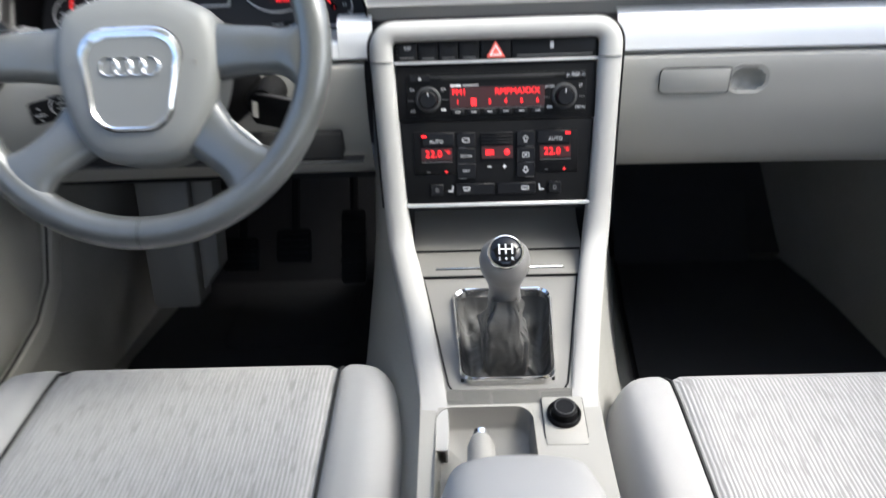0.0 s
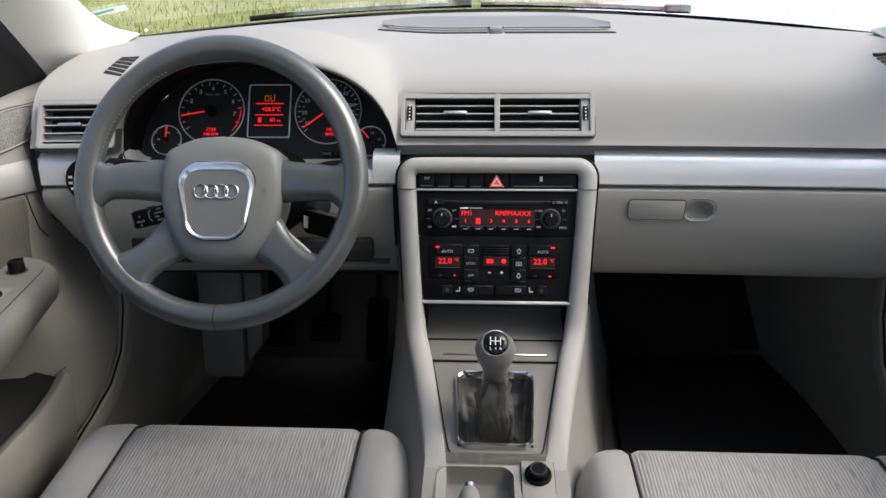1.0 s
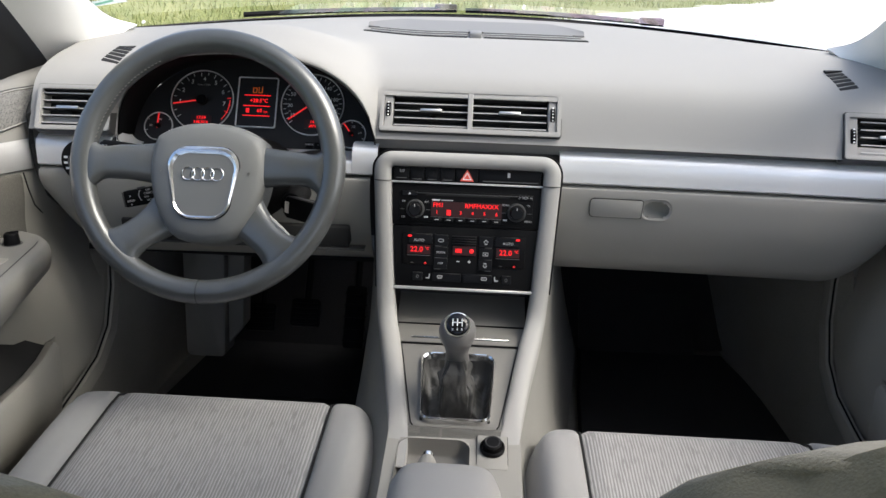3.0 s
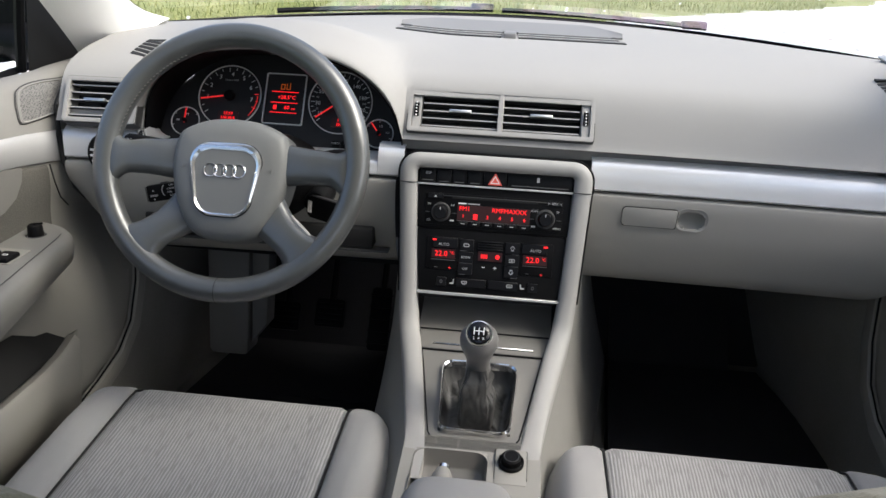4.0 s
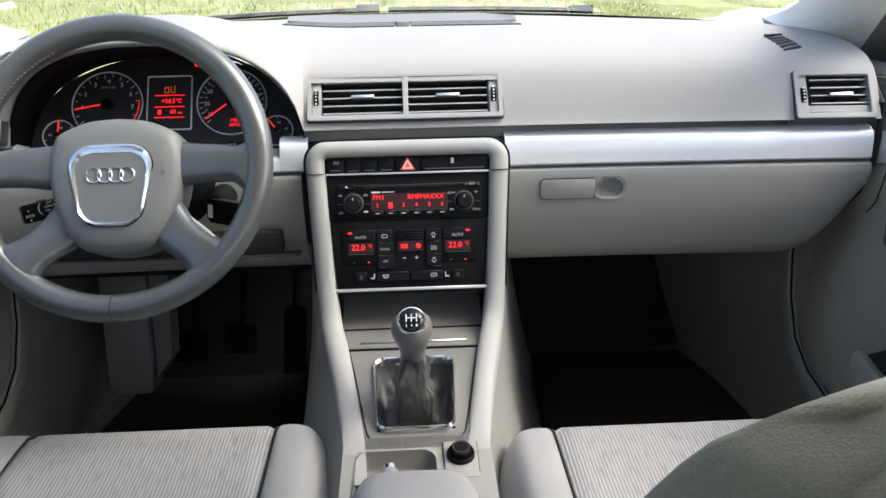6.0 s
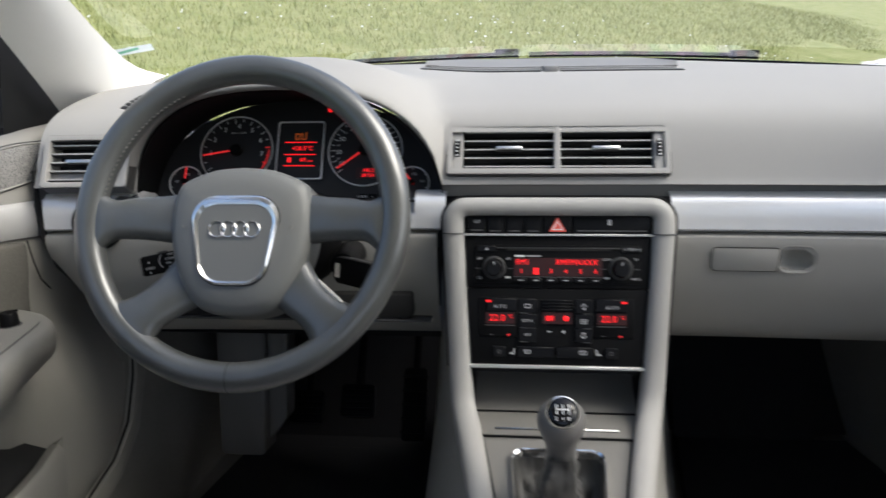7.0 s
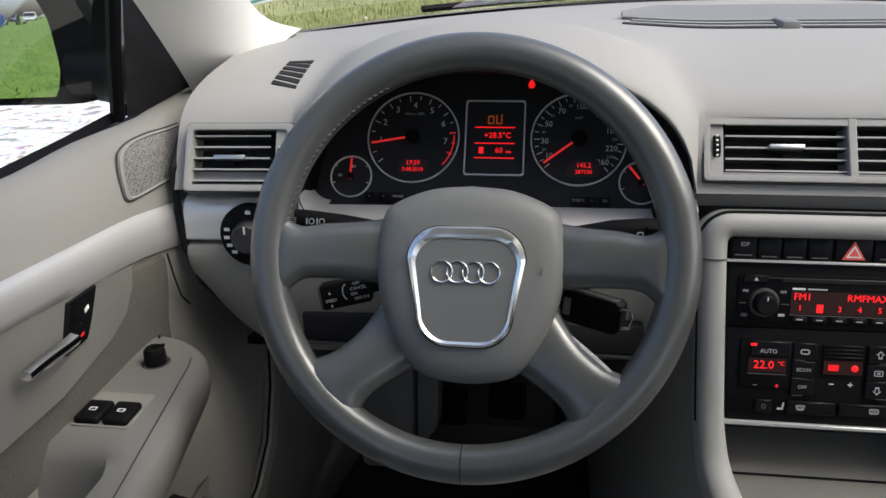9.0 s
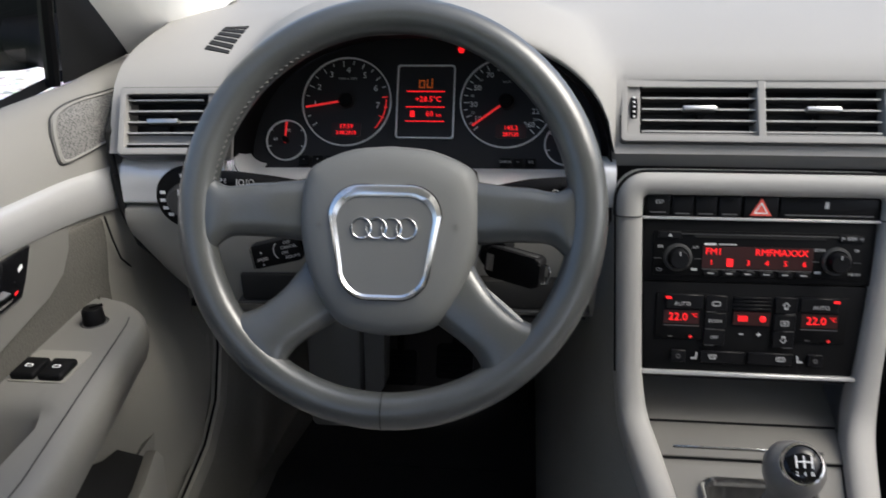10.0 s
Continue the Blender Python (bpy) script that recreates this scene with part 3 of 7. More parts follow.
body_panel("hood", grid([[(u * hw, y - 0.28 * u * u * (1 - j / 6), z - 0.045 * abs(u) ** 2.5) for u in [i / 8 for i in range(-8, 9)]] for j, (y, z, hw) in enumerate(((0.735, 1.030, 0.74), (0.90, 1.028, 0.75), (1.10, 1.018, 0.755), (1.35, 0.995, 0.75), (1.60, 0.955, 0.73), (1.80, 0.90, 0.70)))], thick=0.01), M_PAINT, "dark glossy bonnet ahead of the windscreen")


def windscreen():
    w = thing("windshield", "clear curved windscreen with a black printed edge", "windscreen", kind="structure")
    rows = []
    for j in range(11):
        v = j / 10
        row = []
        for i in range(21):
            u = i / 10 - 1
            bx, by, bz = u * 0.71, 0.70 - 0.31 * u * u, 1.057 - 0.025 * u * u
            tx, ty, tz = u * 0.55, -0.30 - 0.05 * u * u, 1.352 - 0.02 * u * u
            row.append((bx + (tx - bx) * v, by + (ty - by) * v, bz + (tz - bz) * v + 0.02 * math.sin(3.14 * v)))
        rows.append(row)
    part("pane", grid(rows), M_GLASS, w)
    band = [[Vector(p) + Vector((0, -0.006 * k, 0.004 * k - 0.005)) for p in rows[0]] for k in range(3)]
    part("black_edge", grid(band, thick=0.003), M_GLOSS, w, "black ceramic edge band")

    def on_screen(u, v):
        bx, by, bz = u * 0.71, 0.70 - 0.31 * u * u, 1.057 - 0.025 * u * u
        tx, ty, tz = u * 0.55, -0.30 - 0.05 * u * u, 1.352 - 0.02 * u * u
        return (bx + (tx - bx) * v, by + (ty - by) * v - 0.004, bz + (tz - bz) * v + 0.02 * math.sin(3.14 * v) - 0.002)

    for u0, u1, v0, v1, tint in ((-0.995, -0.925, 0.150, 0.178, (0.82, 0.86, 0.82)), (-0.990, -0.950, 0.160, 0.170, (0.25, 0.55, 0.38))):
        lift = 0 if tint[0] > 0.5 else 0.0012
        pts = [[on_screen(u0 + (u1 - u0) * q, v + 0.016 * q) for q in (0, 0.33, 0.66, 1)] for v in (v0, v1)]
        part("sticker", grid([[(a, b - lift, c - lift) for a, b, c in r] for r in pts]), film(tint), w, "small white and green windscreen sticker")
    return w


windscreen()

# ---- dashboard ----
HX, HA, HB = -0.349, 0.206, 0.153


def arch(x):
    d = abs(x - HX) / HA
    return 0.893 + HB * max(0.0, 1 - d ** 2.5) ** (1 / 2.5) if d < 1 else 0.0


def blend(a, b, k):
    """The larger of two, rounded where they meet."""
    return (a + b + math.sqrt((a - b) ** 2 + k * k)) / 2 - 0.0008


def pad_profile(x):
    ax = abs(x)
    side = (ax / 0.69) ** 2
    zl = max(0.924, arch(x))
    f = (zl - 0.924) / 0.114
    ys = -0.028 * side
    yl = 0.030 + ys - 0.012 * f
    wide = max(0.0, 1 - ((x - HX) / 0.27) ** 2) ** 2
    far = (0.655 - 0.29 * side, 1.056 - 0.024 * side)
    pts = [(yl + 0.045, zl - 0.002), (yl + 0.002, zl), (yl - 0.001 + 0.004 * (1 - f), zl + 0.010)]
    d = abs(x - HX) / HA
    za = arch(x) if d < 1 else 0.893 - 0.4 * (d - 1)
    z3 = blend(0.998 - 0.006 * side, za + 0.022, 0.022)
    pts.append((0.066 + ys - 0.02 * f, z3))
    z4 = blend(1.020 - 0.004 * side, z3 + 0.014, 0.012)
    pts.append((0.112 + ys * 0.7, z4))
    pts.append((0.20, 1.040 - 0.006 * side + 0.026 * wide))
    pts.append((0.31 - 0.03 * side, 1.050 - 0.010 * side + 0.014 * wide))
    pts.append(((0.31 + far[0]) / 2, 1.056 - 0.016 * side + 0.006 * wide))
    pts.append(far)
    return [(p[0], p[1]) for p in spline(pts, 5)]


dash = thing("dashboard", "light grey soft-touch dashboard with silver trim strip", "dashboard")
VC, VL, VR = (0.0, 0.048, 0.967), (-0.604, 0.011, 0.958), (0.611, 0.0205, 0.958)
_px = sorted(set([round(-0.675 + i * 0.009, 4) for i in range(151)] + [HX - HA + 0.001, HX + HA - 0.001, -0.133, 0.133]))
_pad = grid([[(x, y, z) for y, z in pad_profile(x)] for x in _px])


def in_vent(c):
    return (abs(c.x) < 0.131 or -0.658 < c.x < -0.5475 or 0.559 < c.x < 0.664) and 0.940 < c.z < 0.986 and c.y < 0.09


cut(_pad, in_vent)
part("upper_pad", _pad, M_PAD, dash, "grained grey upper pad", angle=35)
# darker grey than the pad carries the shade below its overhang
part("shadow_gap", grid([[(x, 0.075, 0.926), (x, 0.045, 0.921), (x, 0.046, 0.906)] for x in (-0.146, 0.0, 0.3, 0.67)], thick=0.004), M_HOOD, dash, "recess under the pad, shade put into its darker grey")
part("shadow_gap", grid([[(x, 0.075, 0.926), (x, 0.045, 0.921), (x, 0.046, 0.906)] for x in (-0.67, -0.6, -0.551)], thick=0.004), M_HOOD, dash, "recess under the pad, shade put into its darker grey")


def strip_rows(xs):
    rows = []
    for x in xs:
        ys = -0.02 * (abs(x) / 0.69) ** 2
        rows.append([(x, y + ys, z) for y, z in ((0.06, 0.912), (0.040, 0.913), (0.030, 0.907), (0.0255, 0.895), (0.025, 0.88), (0.024, 0.869), (0.028, 0.8655), (0.05, 0.865))])
    return rows


for _a, _b in ((-0.672, -0.557), (-0.180, -0.1405), (0.1405, 0.672)):
    part("trim_strip", grid(strip_rows(np.linspace(_a, _b, 12)), thick=0.003), M_SILVER, dash, "brushed silver strip")


part("trim_strip", grid([[(x, y - 0.02 * (abs(x) / 0.69) ** 2, z) for y, z in ((0.073, 0.8922), (0.036, 0.8892), (0.030, 0.8882), (0.0272, 0.8855), (0.0255, 0.881), (0.024, 0.869), (0.028, 0.8655), (0.05, 0.865))] for x in np.linspace(-0.556, -0.1805, 14)], thick=0.003), M_SILVER, dash, "narrow silver strip under the dials")


def lower_rows(xs, depth, n=3):
    rows = []
    for x in xs:
        ys = -0.02 * (abs(x) / 0.69) ** 2
        end = max(0.0, (abs(x) - 0.575) / 0.10)
        lift = 0.085 * end ** 2.0
        zb = 0.7055 + lift
        pts = [(0.055, 0.862), (0.028, 0.8615), (0.0222, 0.855), (0.0215, 0.832 + lift * 0.2), (0.0255, 0.795 + lift * 0.5), (0.037, 0.757 + lift * 0.75), (0.051, 0.728 + lift * 0.95), (0.071, zb + 0.0045), (0.10, zb), (depth, zb - 0.004)]
        rows.append([(x, y + ys, z) for y, z in spline(pts, n)])
    return rows


FG = facing(0.254, 0.0188, 0.832, -1, -1.25) @ at2(-0.254, 0)
FGI = FG.inverted()
_so = rounded(0.044, 0.029, 0.0143, 8)


def in_scoop(c):
    q = FGI @ c
    if c.y > 0.06:
        return False
    dx = max(0.0, abs(q.x - 0.294) - 0.0075)
    return math.hypot(dx, q.y) < 0.0125


_gx = sorted([0.1435 + i * 0.007 for i in range(18)] + [0.266 + i * 0.0025 for i in range(24)] + [0.330 + i * 0.007 for i in range(50)])
glove = part("glovebox_lid", cut(grid(lower_rows(_gx, 0.22, 10)), in_scoop), M_GREY, dash, "grey glovebox lid")
# glovebox handle: a flap and a scooped recess beside it
part("handle_flap", slab([(min(x + 0.233, 0.2715 + 0.06 * y), y) for x, y in rounded(0.082, 0.0285, 0.006)], -0.004, 0.0034, 0.0012), M_GREY, glove, "flush pull flap", m=FG)
part("flap_joint", slab([(min(x + 0.233, 0.2728 + 0.06 * y), y) for x, y in rounded(0.0838, 0.0308, 0.007)], -0.004, 0.0021), M_BLACK, glove, "dark joint round the flap", m=FG)
_sc = []
for k, d in ((1.16, -0.002), (1.14, 0.0006), (1.0, 0.0006), (0.95, -0.002), (0.85, -0.008), (0.68, -0.0125), (0.35, -0.0145), (0.02, -0.0148)):
    _sc.append([(0.294 + x * k, y * k * 1.07, d) for x, y in _so])
part("finger_scoop", grid(_sc, close=True), M_GREY, glove, "hollow finger scoop", m=FG, angle=80)
# driver's side lower panel, shelf slot's shade as dark block under the column
part("knee_panel", grid(lower_rows([-0.672 + i * 0.01 for i in range(53)], 0.20)), M_GREY, dash, "grey panel under the steering column")
# solid block: its near-black paints shade over the slot and panel
part("slot_shade", box(-0.555, -0.185, 0.012, 0.05, 0.748, 0.782, 0.004), M_DARK, dash, "solid dark block painting the shade of the storage slot")
part("panel_seam", box(-0.56, -0.16, 0.010, 0.03, 0.7445, 0.7475, 0.001), M_SLAT, dash)
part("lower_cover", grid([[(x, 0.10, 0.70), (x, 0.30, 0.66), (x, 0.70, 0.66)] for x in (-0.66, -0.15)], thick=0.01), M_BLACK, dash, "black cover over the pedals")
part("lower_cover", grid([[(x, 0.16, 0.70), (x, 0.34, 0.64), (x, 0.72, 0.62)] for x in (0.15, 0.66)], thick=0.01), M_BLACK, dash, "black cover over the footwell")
def pad_z(x, y):
    p = pad_profile(x)[8:]
    return float(np.interp(y, [q[0] for q in p], [q[1] for q in p]))


_fc = facing(-0.519, 0.249, 0.56, 9)
# dark plate grey gives both pieces the dimness of the footwell
part("footwell_cover", slab(rounded(0.088, 0.30, 0.012, 4, 0.080), -0.06, 0.0, 0.006), M_PLATE, dash, "cover hanging over the pedals, grey darkened for footwell shade", m=_fc)
part("footwell_cover", slab([(0.044, -0.125), (0.075, -0.085), (0.082, 0.15), (0.044, 0.15)], -0.06, -0.012, 0.004), M_PLATE, dash, "side of the cover in the same shade-darkened grey", m=_fc)
# demister outlet along the screen: louvre steps and a plain grey plate behind them
_dm = []
for x in np.linspace(-0.200, 0.200, 32):
    w = 0.105 * min(1.0, ((0.203 - abs(x)) / 0.062) ** 0.8 + 0.02)
    _dm.append([(x, 0.352 + k * w, pad_z(x, 0.352 + k * w) + 0.0042 + 0.006 * k) for k in (0, 0.2, 0.5, 0.8, 1.0)])
demist = part("demister_hood", grid(_dm, thick=0.003), M_HOOD, dash, "raised grey demister hood")
for _s in (-1, 1):
    for k in range(3):
        y0, xe = 0.306 + 0.0165 * k, 0.203 - 0.011 * k
        part("demister_slot", grid([[(_s * x, y, pad_z(_s * x, y) + 0.0012 + 0.001 * k) for y in (y0, y0 + 0.009)] for x in np.linspace(0.015, xe, 8)], thick=0.002), M_DARK, demist, "thin dark air slot")
        part("louvre", grid([[(_s * x, y, pad_z(_s * x, y) + 0.0022 + 0.001 * k) for y in (y0 + 0.009, y0 + 0.0165)] for x in np.linspace(0.014, xe - 0.002, 8)], thick=0.003), M_PAD, demist)
part("light_sensor", box(-0.011, 0.011, 0.304, 0.355, 1.046, 1.0585, 0.003), M_HOOD, demist, "grey light sensor cover")
# side demister grilles: slanted dark slots between thin bars
for sx in (-1, 1):
    for k in range(6):
        bm = bmesh.new()
        q = []
        for e, lift in ((0.0, 0.0), (1.0, -0.35), (1.0, -0.35), (0.0, 0.0)):
            j = k if len(q) < 2 else k + 0.66
            t = min(1.0, max(0.0, (j + 0.6) / 5.6 + lift * 0.5 + 0.02))
            q.append((0.5925 - 0.0305 * e, 0.083 + 0.078 * t))
        if q[0][1] == q[3][1] or q[1][1] == q[2][1]:
            q = q[:3] if q[1][1] != q[2][1] else [q[0], q[1], q[3]]
        bm.faces.new([bm.verts.new((sx * a, b, pad_z(sx * a, b) + 0.0012)) for a, b in q])
        bmesh.ops.recalc_face_normals(bm, faces=bm.faces)
        bmesh.ops.solidify(bm, geom=bm.faces[:], thickness=0.003)
        part("defroster_slot", bm, M_DARK, dash, "slanted dark slot")
# dark seal between the dashboard's ends and the doors
for sx in (-1, 1):
    part("end_seal", tube([(sx * 0.677, 0.25, 1.012), (sx * 0.677, 0.12, 1.006), (sx * 0.678, 0.06, 0.992), (sx * 0.678, 0.012, 0.945), (sx * 0.678, 0.008, 0.90), (sx * 0.676, 0.008, 0.86), (sx * 0.668, 0.018, 0.815), (sx * 0.640, 0.035, 0.77), (sx * 0.60, 0.06, 0.745)], 0.0045, 8), M_DARK, dash, "dark joint beside the door")


def air_vent(name, at, lean, w, h, cells, wheel_sides, yaw=0, label="grey air vent with slats darkened for shade"):
    v = thing(name, label, "air vent", "dashboard air vents", at=at)
    F = facing(*at, lean, yaw)
    out = rounded(w, h, 0.004, 3)
    part("cavity", slab(rounded(w - 0.006, h - 0.006, 0.003, 2), -0.035, -0.028), M_DARK, v, m=F)
    for nm, x0, x1, y0, y1 in (("wall", -w / 2 + 0.001, w / 2 - 0.001, h / 2 - 0.008, h / 2 - 0.004), ("wall", -w / 2 + 0.001, w / 2 - 0.001, -h / 2 + 0.004, -h / 2 + 0.008), ("wall", -w / 2 + 0.001, -w / 2 + 0.004, -h / 2 + 0.004, h / 2 - 0.004), ("wall", w / 2 - 0.004, w / 2 - 0.001, -h / 2 + 0.004, h / 2 - 0.004)):
        part(nm, box(x0, x1, y0, y1, -0.034, -0.001), M_DARK, v, m=F)
    part("frame", ring_plate(out, [(x * (w - 0.012) / w, y * (h - 0.013) / h) for x, y in out], -0.030, 0.003, 0.0005), M_PAD, v, m=F)
    part("frame_joint", ring_plate([(x * (w + 0.0026) / w, y * (h + 0.0026) / h) for x, y in out], out, -0.02, 0.0004), M_SLAT, v, "dark joint round the frame", m=F)
    for c0, c1 in cells:
        for k in range(5):
            y = -h / 2 + 0.012 + (h - 0.024) * k / 4
            # slat bodies are coloured dark for the shade between; edges carry the light
            part("slat", box(c0, c1, y - 0.0009, y + 0.0009, -0.016, -0.004, 0.0006, 1), M_SLAT, v, m=F)
            part("slat_edge", box(c0, c1, y - 0.0007, y + 0.0011, -0.0045, -0.0032), M_LIP, v, m=F)
        part("tab", box((c0 + c1) / 2 - 0.0165, (c0 + c1) / 2 + 0.0165, -0.0024, 0.0024, -0.006, 0.003, 0.0012), M_TAB, v, "bright chrome slat tab", m=F)
        part("fin", box((c0 + c1) / 2 - 0.0012, (c0 + c1) / 2 + 0.0012, -0.012, 0.012, -0.026, -0.015), M_BLACK, v, m=F)
    for a, b in zip(cells, cells[1:]):
        part("divider", box(a[1], b[0], -h / 2 + 0.004, h / 2 - 0.004, -0.03, 0.0028, 0.001, 1), M_PAD, v, m=F)
    for s in wheel_sides:
        x = s * (w / 2 - 0.0125)
        part("wheel_surround", box(x - 0.0065, x + 0.0065, -h / 2 + 0.005, h / 2 - 0.005, -0.02, -0.0005, 0.001, 1), M_PAD, v, m=F)
        tw = part("thumbwheel", lathe([(0, -0.0035), (0.0155, -0.0035), (0.0165, -0.0025), (0.0165, 0.0025), (0.0155, 0.0035), (0, 0.0035)], 28), M_BLACK, v, "ribbed black thumbwheel", m=F @ at2(x, 0, -0.0125) @ Matrix.Rotation(radians(90), 4, 'Y'))
        for k in range(5):
            part("mark", box(x - 0.001, x + 0.001, -0.010 + 0.005 * k - 0.0008, -0.010 + 0.005 * k + 0.0008, 0.0015, 0.0042), M_WHITE, tw, m=F)
    return v


air_vent("air_vent", VC, 33, 0.277, 0.071, ((-0.117, -0.004), (0.004, 0.117)), (-1, 1), label="grey twin centre air vent with slats darkened for shade")
air_vent("air_vent", VL, 30, 0.112, 0.071, ((-0.051, 0.031),), (1,), 3)
air_vent("air_vent", VR, 30, 0.112, 0.071, ((-0.031, 0.051),), (-1,), -3)

# ---- instrument cluster ----
cl = thing("instrument_cluster", "dark instrument cluster with red-lit dials", "instrument cluster", at=(HX, 0.1, 0.95))
FC = facing(-0.349, 0.108, 0.958, 30)
_fo, _bo = [], []
for i in range(49):
    a = math.pi * i / 48
    c, s = math.cos(a), math.sin(a)
    ex = (abs(c) ** (2 / 2.5)) * (1 if c > 0 else -1)
    ez = abs(s) ** (2 / 2.5)
    _fo.append(Vector((HX + HA * ex, 0.022 + 0.02 * (1 - ez), 0.876 + (HB + 0.017) * ez)))
    _bo.append(FC @ Vector((0.200 * ex, -0.078 + 0.155 * ez, -0.004)))
part("hood_lining", grid([[tuple(p) for p in _fo], [tuple(p.lerp(q, 0.03) + Vector((0, 0.004, -0.003))) for p, q in zip(_fo, _bo)], [tuple(p) for p in _bo]], thick=0.002), M_BLACK, cl, "black lining under the hood")
part("face", slab([(0.204 * math.cos(math.pi * i / 32) , -0.080 + 0.158 * abs(math.sin(math.pi * i / 32)) ** 0.8) for i in range(33)], -0.012, -0.004), M_FACE, cl, "smooth black face greyed for glass reflections", m=FC)
for s in (-1, 1):
    _cx, _r = HX + s * (HA - 0.003), 0.022 if s < 0 else 0.014
    _arc = [(_cx - s * _r * (1 - math.sin(radians(q))), 0.888 + _r * 1.1 * (1 - math.cos(radians(q)))) for q in range(0, 91, 10)]
    part("lower_corner", grid([[(x, 0.0285 + 0.004 * i / 9, z), (x, 0.034, z - 0.0006), (x, 0.075, z + 0.003)] for i, (x, z) in enumerate(_arc)] , thick=0.002), M_SILVER, cl, "rounded silver corner of the dial surround")
    part("lower_corner", grid([[(x, 0.0285, z), ((x + _cx) / 2, 0.028, z * 0.5 + 0.446), (_cx, 0.028, 0.8875)] for x, z in _arc], thick=0.002), M_SILVER, cl, "silver face of the corner")


def gauge(cx, cy, r, label, ticks, a0, a1, numbers, needle_deg, nsize, red_from=None):
    g = part("gauge", lathe([(0, 0.0), (r - 0.002, 0.0), (r - 0.0015, 0.001)], 48), M_FACE, cl, label, m=FC @ at2(cx, cy, -0.0035))
    part("ring", lathe([(r - 0.0012, 0.0), (r - 0.0009, 0.0022), (r - 0.0001, 0.0026), (r + 0.0006, 0.0018), (r + 0.0007, 0.0)], 48), M_RING, g, "thin bright ring", m=FC @ at2(cx, cy, -0.0035))
    for i in range(ticks):
        a = radians(a0 + (a1 - a0) * i / (ticks - 1))
        L = 0.13 if i % 2 == 0 else 0.08
        red = red_from is not None and i >= red_from
        part("tick", box(r * (0.93 - L), r * 0.93, -0.0005, 0.0005, 0, 0.0005), M_NEEDLE if red else M_WHITE, g, m=FC @ at2(cx, cy, -0.003) @ Matrix.Rotation(a, 4, 'Z'))
    for txt, ad, rr in numbers:
        a = radians(ad)
        letters(txt, nsize, FC @ at2(cx + rr * r * math.cos(a), cy + rr * r * math.sin(a), -0.0027), M_WHITE, g, "numeral")
    n = part("needle", box(-0.004, r * 0.9, -0.0011, 0.0011, 0.0015, 0.0026), M_NEEDLE, g, "glowing red needle", m=FC @ at2(cx, cy, 0) @ Matrix.Rotation(radians(needle_deg), 4, 'Z'))
    part("needle_cap", lathe([(0, 0.006), (r * 0.12, 0.006), (r * 0.16, 0.004), (r * 0.16, -0.003)], 24), M_BLACK, g, m=FC @ at2(cx, cy, 0))
    return g


_tn = [(str(k), 213 - 33 * k, 0.74) for k in range(1, 8)]
gt = gauge(-0.091, 0.0, 0.0515, "rev counter dial", 17, 217, -23, [(t, 217 - 32 * (i + 1), 0.71) for i, (t, _, _) in enumerate(_tn)], 190, 0.0098, 14)
gs = gauge(0.091, 0.0, 0.0515, "speedometer dial", 27, 222, -48, [(t, a, 0.71) for t, a in (("10", 211), ("30", 184), ("50", 153), ("70", 121), ("100", 86), ("140", 50), ("180", 15), ("220", -16), ("260", -44))], 217, 0.0088)
for _t, _a in (("20", 198), ("40", 169), ("60", 138), ("80", 104), ("200", 0), ("240", -30)):
    letters(_t, 0.0042, FC @ at2(0.091 + 0.75 * 0.0515 * math.cos(radians(_a)), 0.75 * 0.0515 * math.sin(radians(_a)), -0.0027), M_PALE, gs, "numeral")
letters("km/h", 0.0045, FC @ at2(0.091, 0.024, -0.0027), M_PALE, gs, "print")
letters("1/min x 1000", 0.0042, FC @ at2(-0.091, 0.027, -0.0027), M_PALE, gt, "print")
gauge(-0.159, -0.046, 0.0232, "coolant temperature dial", 5, 200, -20, [("60", 175, 0.55), ("90", 80, 0.5)], 88, 0.005)
gauge(0.158, -0.047, 0.0232, "fuel gauge dial", 5, 200, -20, [("1/2", 80, 0.55), ("1/1", 10, 0.6)], 128, 0.005)
for gg, cx in ((gt, -0.091), (gs, 0.091)):
    w = part("lcd_window", slab(rounded(0.034, 0.016, 0.002, 2), 0, 0.0012), M_REDDIM, gg, "small lit red display", m=FC @ at2(cx + 0.006 * (1 if cx > 0 else 0.2), -0.033, -0.003))
    for txt, dy in (("17:59" if cx < 0 else "145.2", 0.0035), ("3.08.2018" if cx < 0 else "287530", -0.0037)):
        letters(txt, 0.0072 if dy > 0 else 0.006, FC @ at2(cx + 0.006 * (1 if cx > 0 else 0.2), -0.033 + dy, -0.0015), M_RED, gg, "readout")
part("tick_arc", tube([FC @ Vector((-0.091 + 0.046 * math.cos(radians(a)), 0.046 * math.sin(radians(a)), -0.0025)) for a in range(-42, 8, 5)], 0.0006, 6), M_NEEDLE, gt)
scr = part("display", slab(rounded(0.062, 0.082, 0.002, 2), -0.004, -0.002), M_FACE, cl, "red information display", m=FC @ at2(0, 0, 0))
_o = rounded(0.066, 0.085, 0.003, 2)
part("display_frame", ring_plate(_o, [(x * 0.955, y * 0.965) for x, y in _o], -0.004, 0.0003), M_RING, scr, "thin bright frame", m=FC)
for yv in (0.012, -0.006, -0.0225):
    part("line", box(-0.022, 0.022, yv - 0.0005, yv + 0.0005, -0.002, -0.0014), M_RED, scr, m=FC)
letters("+28.5\u00b0C", 0.0088, FC @ at2(0.003, 0.0028, -0.0016), M_RED, scr, "readout")
letters("60", 0.0088, FC @ at2(0.005, -0.014, -0.0016), M_RED, scr, "readout")
